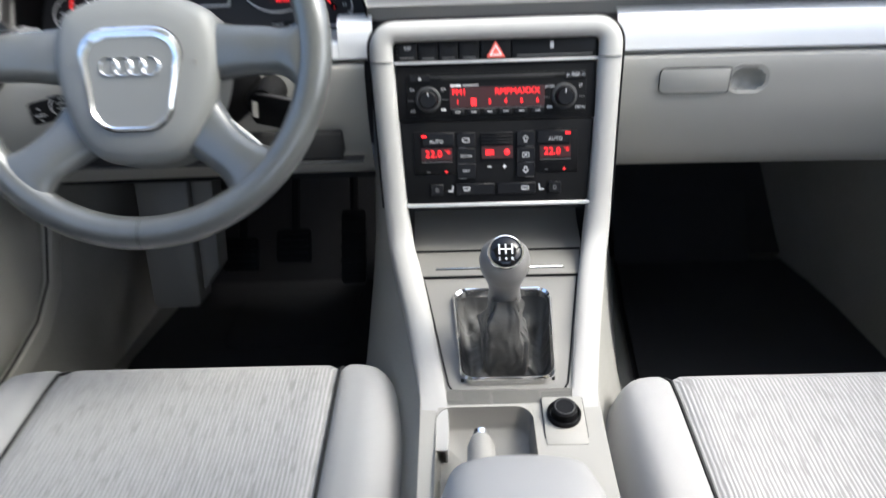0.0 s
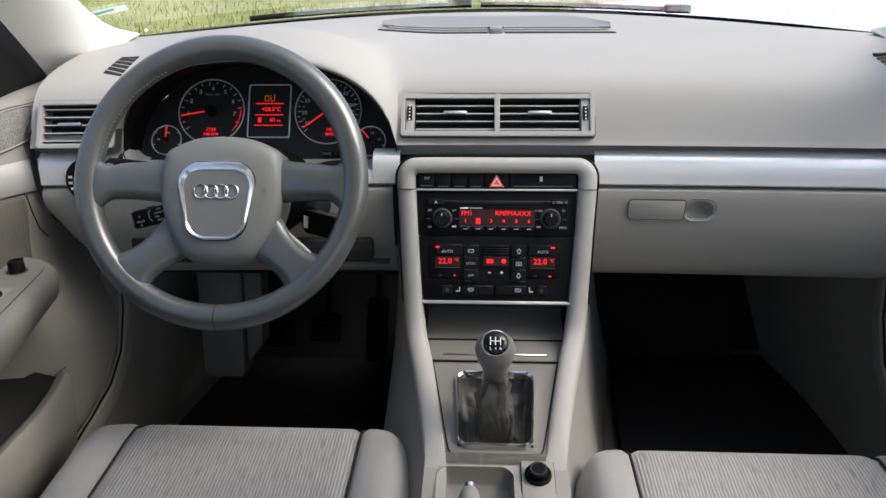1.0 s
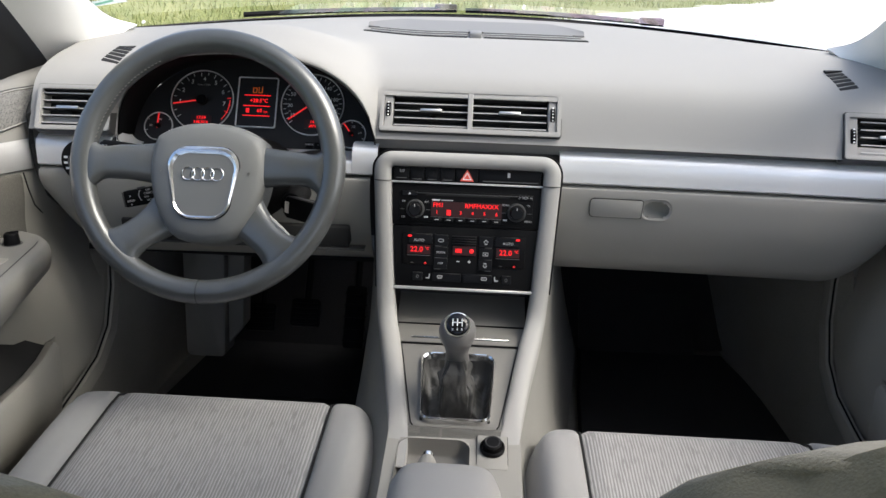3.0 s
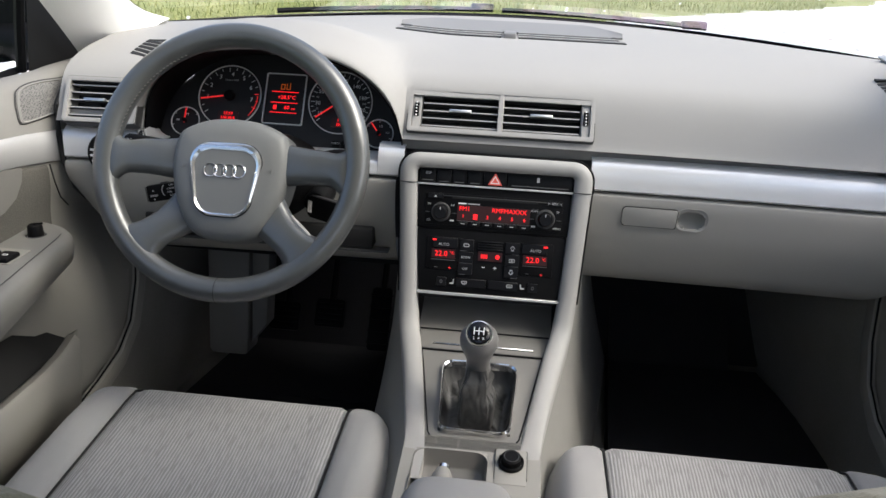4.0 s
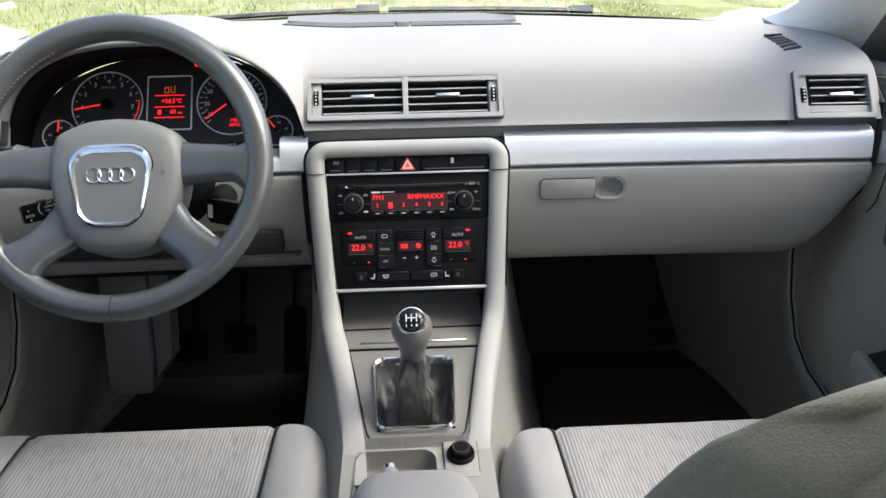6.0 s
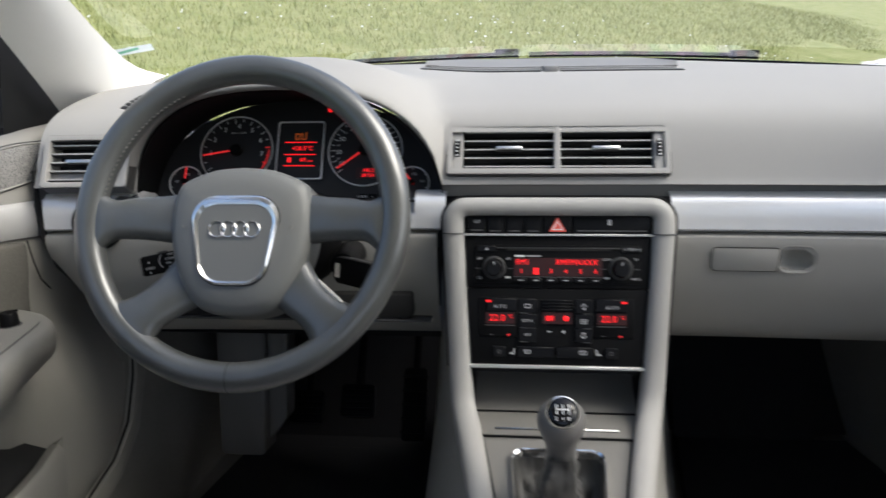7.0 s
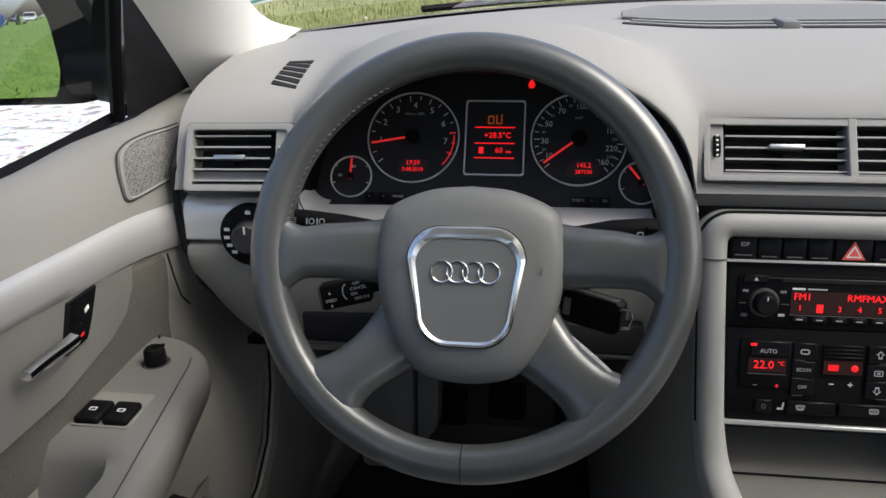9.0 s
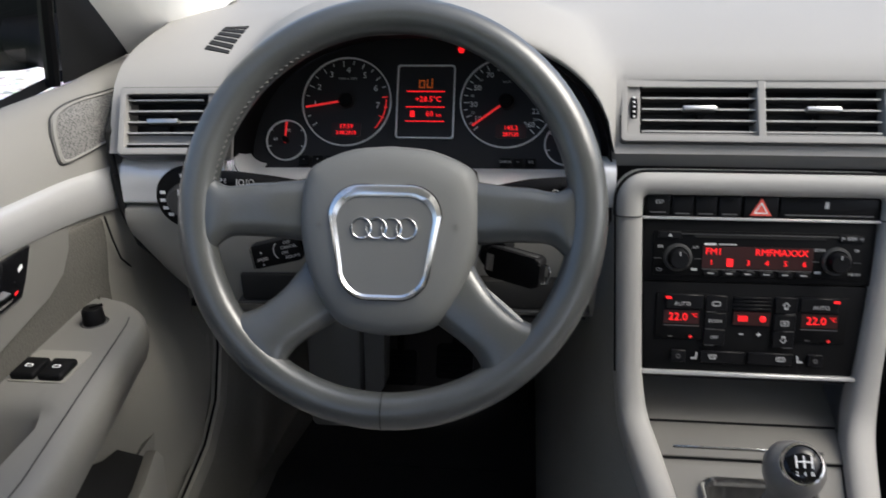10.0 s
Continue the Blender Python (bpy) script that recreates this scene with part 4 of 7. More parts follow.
letters("km", 0.005, FC @ at2(0.0155, -0.0155, -0.0016), M_RED, scr, "readout")
part("fuel_icon", box(-0.017, -0.012, -0.0175, -0.0105, -0.002, -0.0014), M_RED, scr, m=FC)
for x0, x1, y0, y1 in ((-0.008, -0.007, 0.016, 0.025), (-0.0025, -0.0015, 0.016, 0.025), (-0.008, -0.0015, 0.024, 0.025), (-0.008, -0.0015, 0.016, 0.017), (0.001, 0.002, 0.016, 0.026), (0.0065, 0.0075, 0.016, 0.027), (0.001, 0.0075, 0.016, 0.017)):
    part("pump_icon", box(x0, x1, y0, y1, -0.002, -0.0014), M_AMBER, scr, m=FC)
part("warning_lamp", slab([(-0.0022, -0.006), (0.0022, -0.006), (0.0038, -0.002), (0.0016, 0.002), (0.0014, 0.0046), (-0.0014, 0.0046), (-0.0016, 0.002), (-0.0038, -0.002)], 0, 0.0008), M_RED, cl, "lit red seat-belt lamp", m=FC @ at2(0.0385, 0.0635, -0.003))
for k, dx in enumerate((-0.136, -0.120, -0.104, 0.092, 0.106, 0.120)):
    part("button", box(dx - 0.006, dx + 0.006, -0.075, -0.064, -0.002, 0.002, 0.001), M_BLACK, cl, m=FC)
    letters(("-", "+", "MODE", "CHECK", "~", "0.0")[k], 0.0042, FC @ at2(dx, -0.0685, 0.0023), M_PALE, cl, "print")

# ---- steering wheel ----
WC = (-0.3535, -0.128, 0.916)
FW = facing(*WC, 25.5)
sw = thing("steering_wheel", "four-spoke grey leather steering wheel", "steering wheel", at=WC)
rim_rows = []
for i in range(97):
    a = 2 * math.pi * i / 96
    row = []
    for k in range(14):
        b = 2 * math.pi * k / 14
        swell = 1.0 + 0.06 * (abs(math.sin(a)) < 0.35)
        row.append(((0.1737 + 0.0165 * math.cos(b)) * math.cos(a), (0.1737 + 0.0165 * math.cos(b)) * math.sin(a), 0.0155 * swell * math.sin(b)))
    rim_rows.append(row)
bm = grid(rim_rows, close=True)
bmesh.ops.remove_doubles(bm, verts=bm.verts, dist=1e-6)
rim = part("rim", bm, M_WHEEL, sw, "worn grey leather rim", m=FW)
part("leather_joint", lathe([(0.0168, -0.0004), (0.0171, 0), (0.0168, 0.0004)], 20), M_BLACK, rim, m=FW @ at2(0.001, -0.1737) @ Matrix.Rotation(radians(90), 4, 'Y'))
# stitches along the inner edge of the upper left of the rim
for i in range(30):
    a = radians(118 + i * 2.1)
    part("stitch", box(-0.0016, 0.0016, -0.0005, 0.0005, -0.0006, 0.0006), M_ARM, rim, m=FW @ at2(0.1582 * math.cos(a), 0.1582 * math.sin(a), 0.006) @ Matrix.Rotation(a + math.pi / 2 - 0.5, 4, 'Z'))


def spoke(pts, label):
    """A padded arm: stations of centre, half width, thickness from hub to rim."""
    rows = []
    for (x, y, z, hx, hy, hw, th) in spline(pts, 5):
        d = Vector((hx, hy, 0)).normalized()
        row = []
        for k in range(16):
            b = 2 * math.pi * k / 16
            cx = abs(math.cos(b)) ** 0.75 * (1 if math.cos(b) > 0 else -1)
            row.append((x + d.x * hw * cx, y + d.y * hw * cx, z + th * math.sin(b)))
        rows.append(row)
    part("spoke", grid(rows, close=True), M_WHEEL, sw, label, m=FW)


for s in (-1, 1):
    spoke([(s * 0.060, 0.002, -0.014, 0, 1, 0.0315, 0.013), (s * 0.082, 0.001, -0.010, 0, 1, 0.0275, 0.0125), (s * 0.105, 0.0006, -0.006, 0, 1, 0.0248, 0.012), (s * 0.124, 0.0, -0.004, 0, 1, 0.0239, 0.0118), (s * 0.139, -0.0018, -0.002, 0, 1, 0.0228, 0.0118), (s * 0.148, -0.0040, 0.0, 0, 1, 0.0252, 0.0115), (s * 0.157, -0.006, 0.001, 0, 1, 0.033, 0.011), (s * 0.168, -0.005, 0.001, 0, 1, 0.050, 0.008)], "grey leather side spoke")
    spoke([(s * 0.046, -0.060, -0.016, 1, s * 0.9, 0.034, 0.013), (s * 0.070, -0.083, -0.010, 1, s * 0.9, 0.0265, 0.0125), (s * 0.089, -0.0985, -0.004, 1, s * 0.9, 0.0242, 0.012), (s * 0.102, -0.1085, -0.001, 1, s * 0.9, 0.0265, 0.0115), (s * 0.112, -0.1165, 0.001, 1, s * 0.9, 0.034, 0.011), (s * 0.122, -0.125, 0.001, 1, s * 0.9, 0.050, 0.008)], "grey leather lower spoke")
# thin pale bar stands in for the highlight along the right spoke's edge
part("spoke_highlight", tube([(0.086, -0.0635, -0.009), (0.096, -0.0735, -0.004), (0.107, -0.0825, -0.001), (0.117, -0.0905, 0.002), (0.122, -0.0945, 0.002)], [0.001, 0.0028, 0.003, 0.0024, 0.0008], 8), M_SOFT, sw, "painted highlight on the lower spoke's edge", m=FW)


def pad_outline(k):
    """The airbag cover seen from the front, shrunk by k."""
    pts = [(0.0, 0.062), (0.035, 0.0585), (0.066, 0.046), (0.076, 0.034), (0.081, 0.005), (0.0775, -0.030), (0.067, -0.063), (0.052, -0.088), (0.034, -0.101), (0.0, -0.106)]
    full = pts + [(-x, y) for x, y in pts[-2:0:-1]]
    sm = [tuple(p) for p in spline(full + [full[0]], 5)][:-1]
    return [(x * k, (y + 0.022) * k - 0.022) for x, y in sm]


hub_rows = []
for k, z in ((1.0, -0.035), (1.0, 0.0), (0.985, 0.008), (0.94, 0.0145), (0.86, 0.0185), (0.7, 0.0212), (0.5, 0.0225), (0.25, 0.023), (0.02, 0.0231)):
    hub_rows.append([(x, y, z) for x, y in pad_outline(k)])
FH = FW @ at2(0.001, -0.0025, -0.010)
hub = part("airbag_cover", grid(hub_rows, close=True), M_HUB, sw, "smooth grey airbag cover", m=FH)
_t = rounded(0.0975, 0.0985, 0.027, 8, 0.080)
_ti = [(x * (0.90 if y < 0 else 0.87), y * (0.92 if y < 0 else 0.80)) for x, y in rounded(0.097, 0.098, 0.026, 8, 0.080)]
BY = -0.0245
badge = part("badge_plate", slab([(x * 0.95, y * 0.95) for x, y in _t], 0.0, 0.0022), M_HUB, sw, "badge plate in a chrome frame", m=FH @ at2(-0.0015, BY, 0.0214))
part("chrome_frame", ring_plate(_t, _ti, 0.0, 0.003, 0.0018), M_SATIN, badge, "wide chrome frame", m=FH @ at2(-0.0015, BY, 0.0212))
part("frame_groove", ring_plate([(x * 1.02, y * 1.02) for x, y in _t], _t, 0.0, 0.0008), M_BLACK, badge, m=FH @ at2(-0.0015, BY, 0.0212))
for k in range(4):
    part("ring", lathe([(0.0077, 0), (0.0081, 0.0014), (0.0088, 0.0018), (0.0095, 0.0012), (0.0097, 0)], 40), M_CHROME, badge, "chrome ring of the badge", m=FH @ at2(-0.0015 + (k - 1.5) * 0.01303, -0.0125, 0.0236))
for s in (-1, 1):
    _hx = s * 0.0567
    _ho = [(_hx - 0.0045, -0.0110), (_hx - 0.0045, -0.0080), (_hx + 0.0015, -0.0084), (_hx + 0.0045, -0.0068), (_hx + 0.0045, -0.0122), (_hx + 0.0015, -0.0106)]
    part("horn_mark", ring_plate(_ho, [(_hx + (x - _hx) * 0.82, -0.0095 + (y + 0.0095) * 0.66) for x, y in _ho], 0.0195, 0.0214), M_PLATE, sw, "fine horn symbol", m=FH)
part("relief_word", box(-0.012, 0.012, -0.0855, -0.0825, 0.0172, 0.0186), M_HUB, sw, m=FH)

# steering column, stalks and key
col = thing("steering_column", "grey steering column cover with control stalks", "steering column", at=(-0.353, -0.05, 0.87))
part("cover", grid([[(HX + rx * math.cos(2 * math.pi * k / 24), y, z + rz * math.sin(2 * math.pi * k / 24)) for k in range(24)] for y, z, rx, rz in ((-0.085, 0.893, 0.045, 0.05), (-0.06, 0.885, 0.058, 0.058), (0.0, 0.862, 0.072, 0.068), (0.06, 0.842, 0.085, 0.072))], close=True), M_BLACK, col)


def stalk(p, q, r0, r1, mat_, label):
    pts = [Vector(p).lerp(Vector(q), t) for t in (0, 0.3, 0.6, 0.85, 0.96, 1.0)]
    return part("stalk", tube(pts, [r0, r0, r1, r1, r1 * 0.9, r1 * 0.5], 12), mat_, col, label)


s1 = stalk((-0.40, -0.04, 0.897), (-0.540, -0.05, 0.9165), 0.0085, 0.0105, M_BLACK, "black indicator stalk")
letters("P", 0.0075, facing(-0.5305, -0.0612, 0.9182, 20), M_PALE, s1, "print")
for _z in (-0.0018, 0.0, 0.0018):
    part("print", box(0.0, 0.0026, _z - 0.0003, _z + 0.0003, 0, 0.0004), M_PALE, s1, m=facing(-0.527, -0.0612, 0.9186, 20))
for _x in (-0.5095, -0.4995):
    part("print", ring_plate(rounded(0.0055, 0.006, 0.0025, 3), rounded(0.004, 0.0045, 0.0018, 3), 0, 0.0004), M_PALE, s1, m=facing(_x, -0.0608, 0.9172, 20))
    part("print", box(-0.0052, -0.0040, -0.003, 0.003, 0, 0.0004), M_PALE, s1, m=facing(_x, -0.0608, 0.9172, 20))
s2 = stalk((-0.40, -0.03, 0.858), (-0.500, -0.060, 0.8425), 0.008, 0.0095, M_BLACK, "black cruise control stalk")
FGRIP = facing(-0.4800, -0.068, 0.8455, 12, 10) @ Matrix.Rotation(radians(10), 4, 'Z')
grip = part("grip", slab(rounded(0.050, 0.0245, 0.004, 3), -0.020, 0.0, 0.002), M_BLACK, s2, "square black grip with white print", m=FGRIP)
for _w, _x, _y in (("OFF", 0.0125, 0.0088), ("CANCEL", 0.0135, 0.0040), ("ON", 0.0085, -0.0012), ("RESUME", 0.0155, -0.0062), ("SPEED", -0.0145, -0.0035)):
    letters(_w, 0.0042, FGRIP @ at2(_x, _y, 0.0003), M_PALE, grip, "print")
part("print", tube([(0.004 - 0.006 * math.cos(radians(q)), 0.002 + 0.0085 * math.sin(radians(q)), 0.0003) for q in range(-60, 71, 13)], 0.0005, 6), M_PALE, grip, m=FGRIP)
for _y in (0.004, -0.0085):
    part("print", slab([(-0.0160, _y - 0.0012), (-0.0136, _y - 0.0012), (-0.0148, _y + 0.0014)], 0, 0.0004), M_PALE, grip, m=FGRIP)
part("end_ridge", box(-0.0252, -0.0235, -0.011, 0.011, -0.017, 0.0012, 0.0005, 1), M_SLAT, grip, m=FGRIP)
part("slider", box(-0.004, 0.007, 0.011, 0.0145, -0.014, -0.005, 0.001), M_SLAT, grip, "small sliding switch", m=FGRIP)
s3 = stalk((-0.30, -0.04, 0.900), (-0.182, -0.05, 0.9135), 0.008, 0.0125, M_BLACK, "black wiper stalk")
part("end_switch", box(-0.2005, -0.1860, -0.0640, -0.056, 0.9135, 0.9205, 0.0015), M_BLACK, s3, "raised switch at the end of the stalk")
part("ignition_lock", lathe([(0, 0.02), (0.016, 0.02), (0.018, 0.014), (0.018, -0.05)], 24), M_BLACK, col, "black ignition barrel", m=Matrix.Translation((-0.262, -0.02, 0.836)) @ Matrix.Rotation(radians(90), 4, 'X'))
FKEY = facing(-0.243, -0.050, 0.8305, 5, -25) @ Matrix.Rotation(radians(-3), 4, 'Z')
key = thing("car_key", "black car key with a metal loop in the ignition", "key", at=(-0.235, -0.062, 0.834))
part("fob", slab(rounded(0.060, 0.032, 0.006), -0.008, 0.007, 0.003), M_BLACK, key, m=FKEY)
part("loop", tube([FKEY @ Vector(p) for p in ((0.029, 0.009, 0), (0.036, 0.009, 0), (0.038, 0.004, 0), (0.037, -0.008, 0), (0.029, -0.010, 0))], 0.0016, 8), M_SATIN, key, "bright metal loop")
part("edge_strip", box(-0.026, 0.024, 0.0152, 0.0166, -0.004, 0.003, 0.0005, 1), M_SLAT, key, "grey edge of the fob", m=FKEY)
part("badge", box(-0.004, 0.004, -0.009, 0.009, 0.0068, 0.0075), M_SATIN, key, m=FKEY @ at2(-0.024, 0))
# light switch
ls = thing("light_switch", "round black headlamp switch with white symbols", "switch", at=(-0.600, 0.012, 0.878))
FL = facing(-0.5985, 0.0045, 0.8755, 4)
part("surround", lathe([(0, 0.004), (0.031, 0.004), (0.0335, 0.002), (0.034, -0.006)], 40), M_BLACK, ls, m=FL)
part("knob", lathe([(0, 0.018), (0.014, 0.018), (0.0165, 0.015), (0.0175, 0.004)], 32), M_SLAT, ls, "ribbed turning knob", m=FL)
part("pointer", box(-0.0008, 0.0008, 0.006, 0.014, 0.018, 0.0188), M_WHITE, ls, m=FL)
for k, a in enumerate((165, 185, 205, 225, 90, 60)):
    part("symbol", box(-0.003, 0.003, -0.0018, 0.0018, 0.004, 0.0046, 0.0002, 1), M_WHITE, ls, m=FL @ at2(0.0255 * math.cos(radians(a)), 0.0255 * math.sin(radians(a))))
letters("0", 0.007, FL @ at2(0.0, 0.0255, 0.0044), M_WHITE, ls, "print")
part("print", ring_plate(rounded(0.006, 0.004, 0.0019, 3), rounded(0.004, 0.0025, 0.0012, 3), 0, 0.0004), M_PALE, s3, m=facing(-0.206, -0.0625, 0.9140, 20))

# ---- centre console ----
con = thing("center_console", "light grey centre console with sweeping side rails", "console", at=(0, -0.1, 0.6))
# side rail: y, z, outer half width, inner half width
RAIL = [(-0.0021, 0.8685, 0.1425, 0.1155), (-0.016, 0.80, 0.139, 0.112), (-0.030, 0.735, 0.136, 0.1085), (-0.040, 0.700, 0.134, 0.106), (-0.058, 0.666, 0.130, 0.100), (-0.095, 0.646, 0.121, 0.090), (-0.172, 0.622, 0.1045, 0.076), (-0.262, 0.5895, 0.0885, 0.062), (-0.315, 0.578, 0.0875, 0.062)]
RS = [tuple(p) for p in spline(RAIL, 6)]
FS0 = facing(0, 0, 0.88, 12.5)
for s in (-1, 1):
    rows = []
    for i, (y, z, xo, xi) in enumerate(RS):
        a, b = RS[max(0, i - 1)], RS[min(len(RS) - 1, i + 1)]
        ty, tz = b[0] - a[0], b[1] - a[1]
        L = math.hypot(ty, tz)
        ny, nz = tz / L, -ty / L
        row = []
        fade = min(1.0, max(0.02, (y + 0.262) / 0.09)) * 0.8
        for f, h in ((0.0, -0.020), (0.0, 0.002), (0.10, 0.0075), (0.3, 0.0105), (0.6, 0.0105), (0.85, 0.007), (0.97, 0.001), (1.0, -0.008), (1.0, -0.03)):
            x = xi + (xo - xi) * f
            hh = h * fade if h > 0 else h
            row.append((s * x, y + ny * hh, z + nz * hh))
        rows.append(row)
    part("side_rail", grid(rows, thick=0.002), M_SOFT, con, "smooth light grey side rail", angle=60)
    part("rail_joint", tube([(s * (xo + 0.0004), y - 0.001, z + 0.0005) for y, z, xo, xi in RS if z > 0.70], 0.0011, 6), M_BLACK, con, "dark joint beside the rail")
    part("rail_joint", tube([tuple(FS0 @ Vector((s * x, -0.0118, h))) for x, h in ((0.1155, -0.003), (0.1158, 0.002), (0.1182, 0.0062), (0.1236, 0.0086), (0.1317, 0.0086), (0.1385, 0.0058), (0.1417, 0.001), (0.1425, -0.006))], 0.0008, 6), M_SLAT, con, "fine joint across the rail")
    # side wall of the tunnel down to the carpet
    wall = []
    for i, (y, z, xo, xi) in enumerate(RS):
        t = i / (len(RS) - 1)
        fy = 0.66 - 1.11 * t
        foot = (0.214 + 0.070 * min(1.0, max(0.0, (fy - 0.15) / 0.45))) if s > 0 else 0.205
        row = []
        for k in range(9):
            q = k / 8
            row.append((s * (xo - 0.001 + (foot - xo) * (q ** 1.25 if s > 0 else 1 - (1 - q) ** 1.6)), y + 0.012 + (fy - y) * q, z - 0.006 + (0.262 - z) * q))
        wall.append(row)
    wall.append([(s * (0.085 + 0.03 * (k / 8) ** 2), -0.8, 0.575 - 0.31 * k / 8) for k in range(9)])
    part("tunnel_side", grid(wall, thick=0.004), M_TUNNEL, con, "grey tunnel side panel")
# bridge across the top of the fascia
FS = facing(0, 0, 0.88, 12.5)
sect = ((0.0, -0.020), (0.0, 0.002), (0.10, 0.0075), (0.3, 0.0105), (0.6, 0.0105), (0.85, 0.007), (0.97, 0.001), (1.0, -0.008), (1.0, -0.03))
ends = [((-0.1425, -0.0118), (-0.1155, -0.0118)), ((-0.1427, -0.004), (-0.1157, -0.004))]
for i in range(9):
    a = radians(180 - 90 * i / 8)
    ends.append(((-0.1127 + 0.030 * math.cos(a), 0.0035 + 0.030 * math.sin(a)), (-0.1097 + 0.006 * math.cos(a), 0.0045 + 0.006 * math.sin(a))))
ends += [((u * 0.0275, 0.0338), (u * 0.0275, 0.0106)) for u in (-3, -2, -1, 0, 1, 2, 3)]
ends += [((-o[0], o[1]), (-i[0], i[1])) for o, i in ends[10::-1]]
bridge = [[tuple(FS @ Vector((i[0] + (o[0] - i[0]) * f, i[1] + (o[1] - i[1]) * f, h * (0.8 if h > 0 else 1)))) for f, h in sect] for o, i in ends]
part("fascia_bridge", grid(bridge, thick=0.002), M_SOFT, con, "light grey bridge over the fascia", angle=60)
part("bridge_joint", tube([FS @ Vector((o[0] * 1.004, o[1] + 0.0005, 0.0)) for o, i in ends], 0.0016, 6), M_BLACK, con, "dark joint above the bridge")
def PY(y):
    """Height of the console's top along the car."""
    if y > -0.1:
        return 0.642 + 0.07 * (y + 0.04)
    return 0.638 + 0.30 * (y + 0.1) if y > -0.27 else 0.587 + 0.12 * (y + 0.27)


# gear plate between the rails
FB = Matrix.Translation((0, -0.178, PY(-0.178) + 0.001)) @ Matrix.Rotation(math.atan(0.30), 4, 'X')
FBI = FB.inverted()
rows = []
for y in np.linspace(-0.0885, -0.262, 60):
    xi = float(np.interp(-y, [-r[0] for r in RS], [r[3] for r in RS])) + 0.002
    rows.append([(k / 24 * xi, y, PY(y)) for k in range(-24, 25)])


def under_boot(c):
    q = FBI @ c
    return abs(q.x) < 0.0505 + 0.04 * q.y and abs(q.y) < 0.0595


part("gear_plate", cut(grid(rows), under_boot), M_PLATE, con, "grey plate round the gear lever")
FP = Matrix.Translation((0, -0.04, 0.6425)) @ Matrix.Rotation(math.atan(0.07), 4, 'X')
lid = part("ashtray_lid", slab([(x, y - 0.0265) for x, y in rounded(0.197, 0.052, 0.003, 2, 0.184)], -0.004, 0.003, 0.001), M_PLATE, con, "grey flip lid of the tray", m=FP)
part("grip_bar", box(-0.075, 0.075, -0.0392, -0.0376, 0.002, 0.0042, 0.0006, 1), M_SATIN, lid, "bright grip bar", m=FP)
part("grip_slot", box(-0.075, 0.075, -0.0412, -0.0393, 0.002, 0.0034), M_DARK, lid, "dark slot under the bar", m=FP)
# the fascia's shade over the tray is put into this dark grey
part("tray_back", grid([[(x, -0.041, 0.644), (x, 0.01, 0.660), (x, 0.045, 0.682), (x, 0.06, 0.72)] for x in (-0.102, 0.102)], thick=0.003), M_PLATE, con, "sloping back of the tray, grey darkened for the overhang's shade")
for k in (-1, 1):
    part("lever_seam", tube([(k * 0.0885, -0.094, PY(-0.094) + 0.0008), (k * 0.0815, -0.13, PY(-0.13) + 0.0008), (k * 0.0735, -0.172, PY(-0.172) + 0.0008), (k * 0.0655, -0.215, PY(-0.215) + 0.0008), (k * 0.0605, -0.240, PY(-0.240) + 0.0008), (k * 0.0575, -0.2445, PY(-0.2445) + 0.0008)], 0.0009, 6), M_BLACK, con, "dark joint")
part("lid_joint", tube([(-0.095, -0.0937, 0.6400), (0.095, -0.0937, 0.6400)], 0.0012, 6), M_BLACK, con, "dark joint")
part("lid_joint", tube([(-0.099, -0.0393, 0.6460), (0.099, -0.0393, 0.6460)], 0.0012, 6), M_BLACK, con, "dark joint")
# rear of the console with the storage well
rows = []
for y in (-0.245, -0.2655, -0.2845, -0.305, -0.33, -0.36, -0.40, -0.45, -0.80):
    z = PY(max(y, -0.36)) - (0.004 if y < -0.4 else 0)
    rows.append([(x, y, z) for x in (-0.089, -0.0735, -0.05, -0.02, 0.022, 0.03, 0.06, 0.089)])
part("rear_top", cut(grid(rows), lambda c: -0.0735 < c.x < 0.022 and -0.41 < c.y < -0.2655), M_GREY, con, "grey rear part of the console", angle=30)
_wo = rounded(0.0955, 0.145, 0.016, 6)


def well_ring(k, d, f=1.0):
    return [(-0.02575 + x * k, -0.338 + y * k, PY(max(-0.338 + y * k, -0.36)) - d - 0.02 * f * (d > 0.02)) for x, y in _wo]


part("well_rim", grid([[(max(-0.0737, min(0.0222, -0.02575 + x * 1.25)), max(-0.412, min(-0.2653, -0.338 + y * 1.25)), PY(max(-0.338 + y, -0.36)) + 0.0008) for x, y in _wo], [(x, y, z + 0.0008) for x, y, z in well_ring(1.0, 0)]], close=True), M_GREY, con)
part("storage_well", grid([well_ring(1.0, -0.0008), well_ring(0.985, 0.003), well_ring(0.93, 0.019), well_ring(0.90, 0.0225, 0.0), well_ring(0.3, 0.0235, 0.0), well_ring(0.01, 0.0235, 0.0)], close=True), M_PLATE, con, "open storage well", angle=60)
part("well_insert", slab(rounded(0.060, 0.075, 0.006, 3), 0, 0.003, 0.001), M_SOFT, con, "loose tray insert", m=at2(-0.026, -0.335, 0.5545))

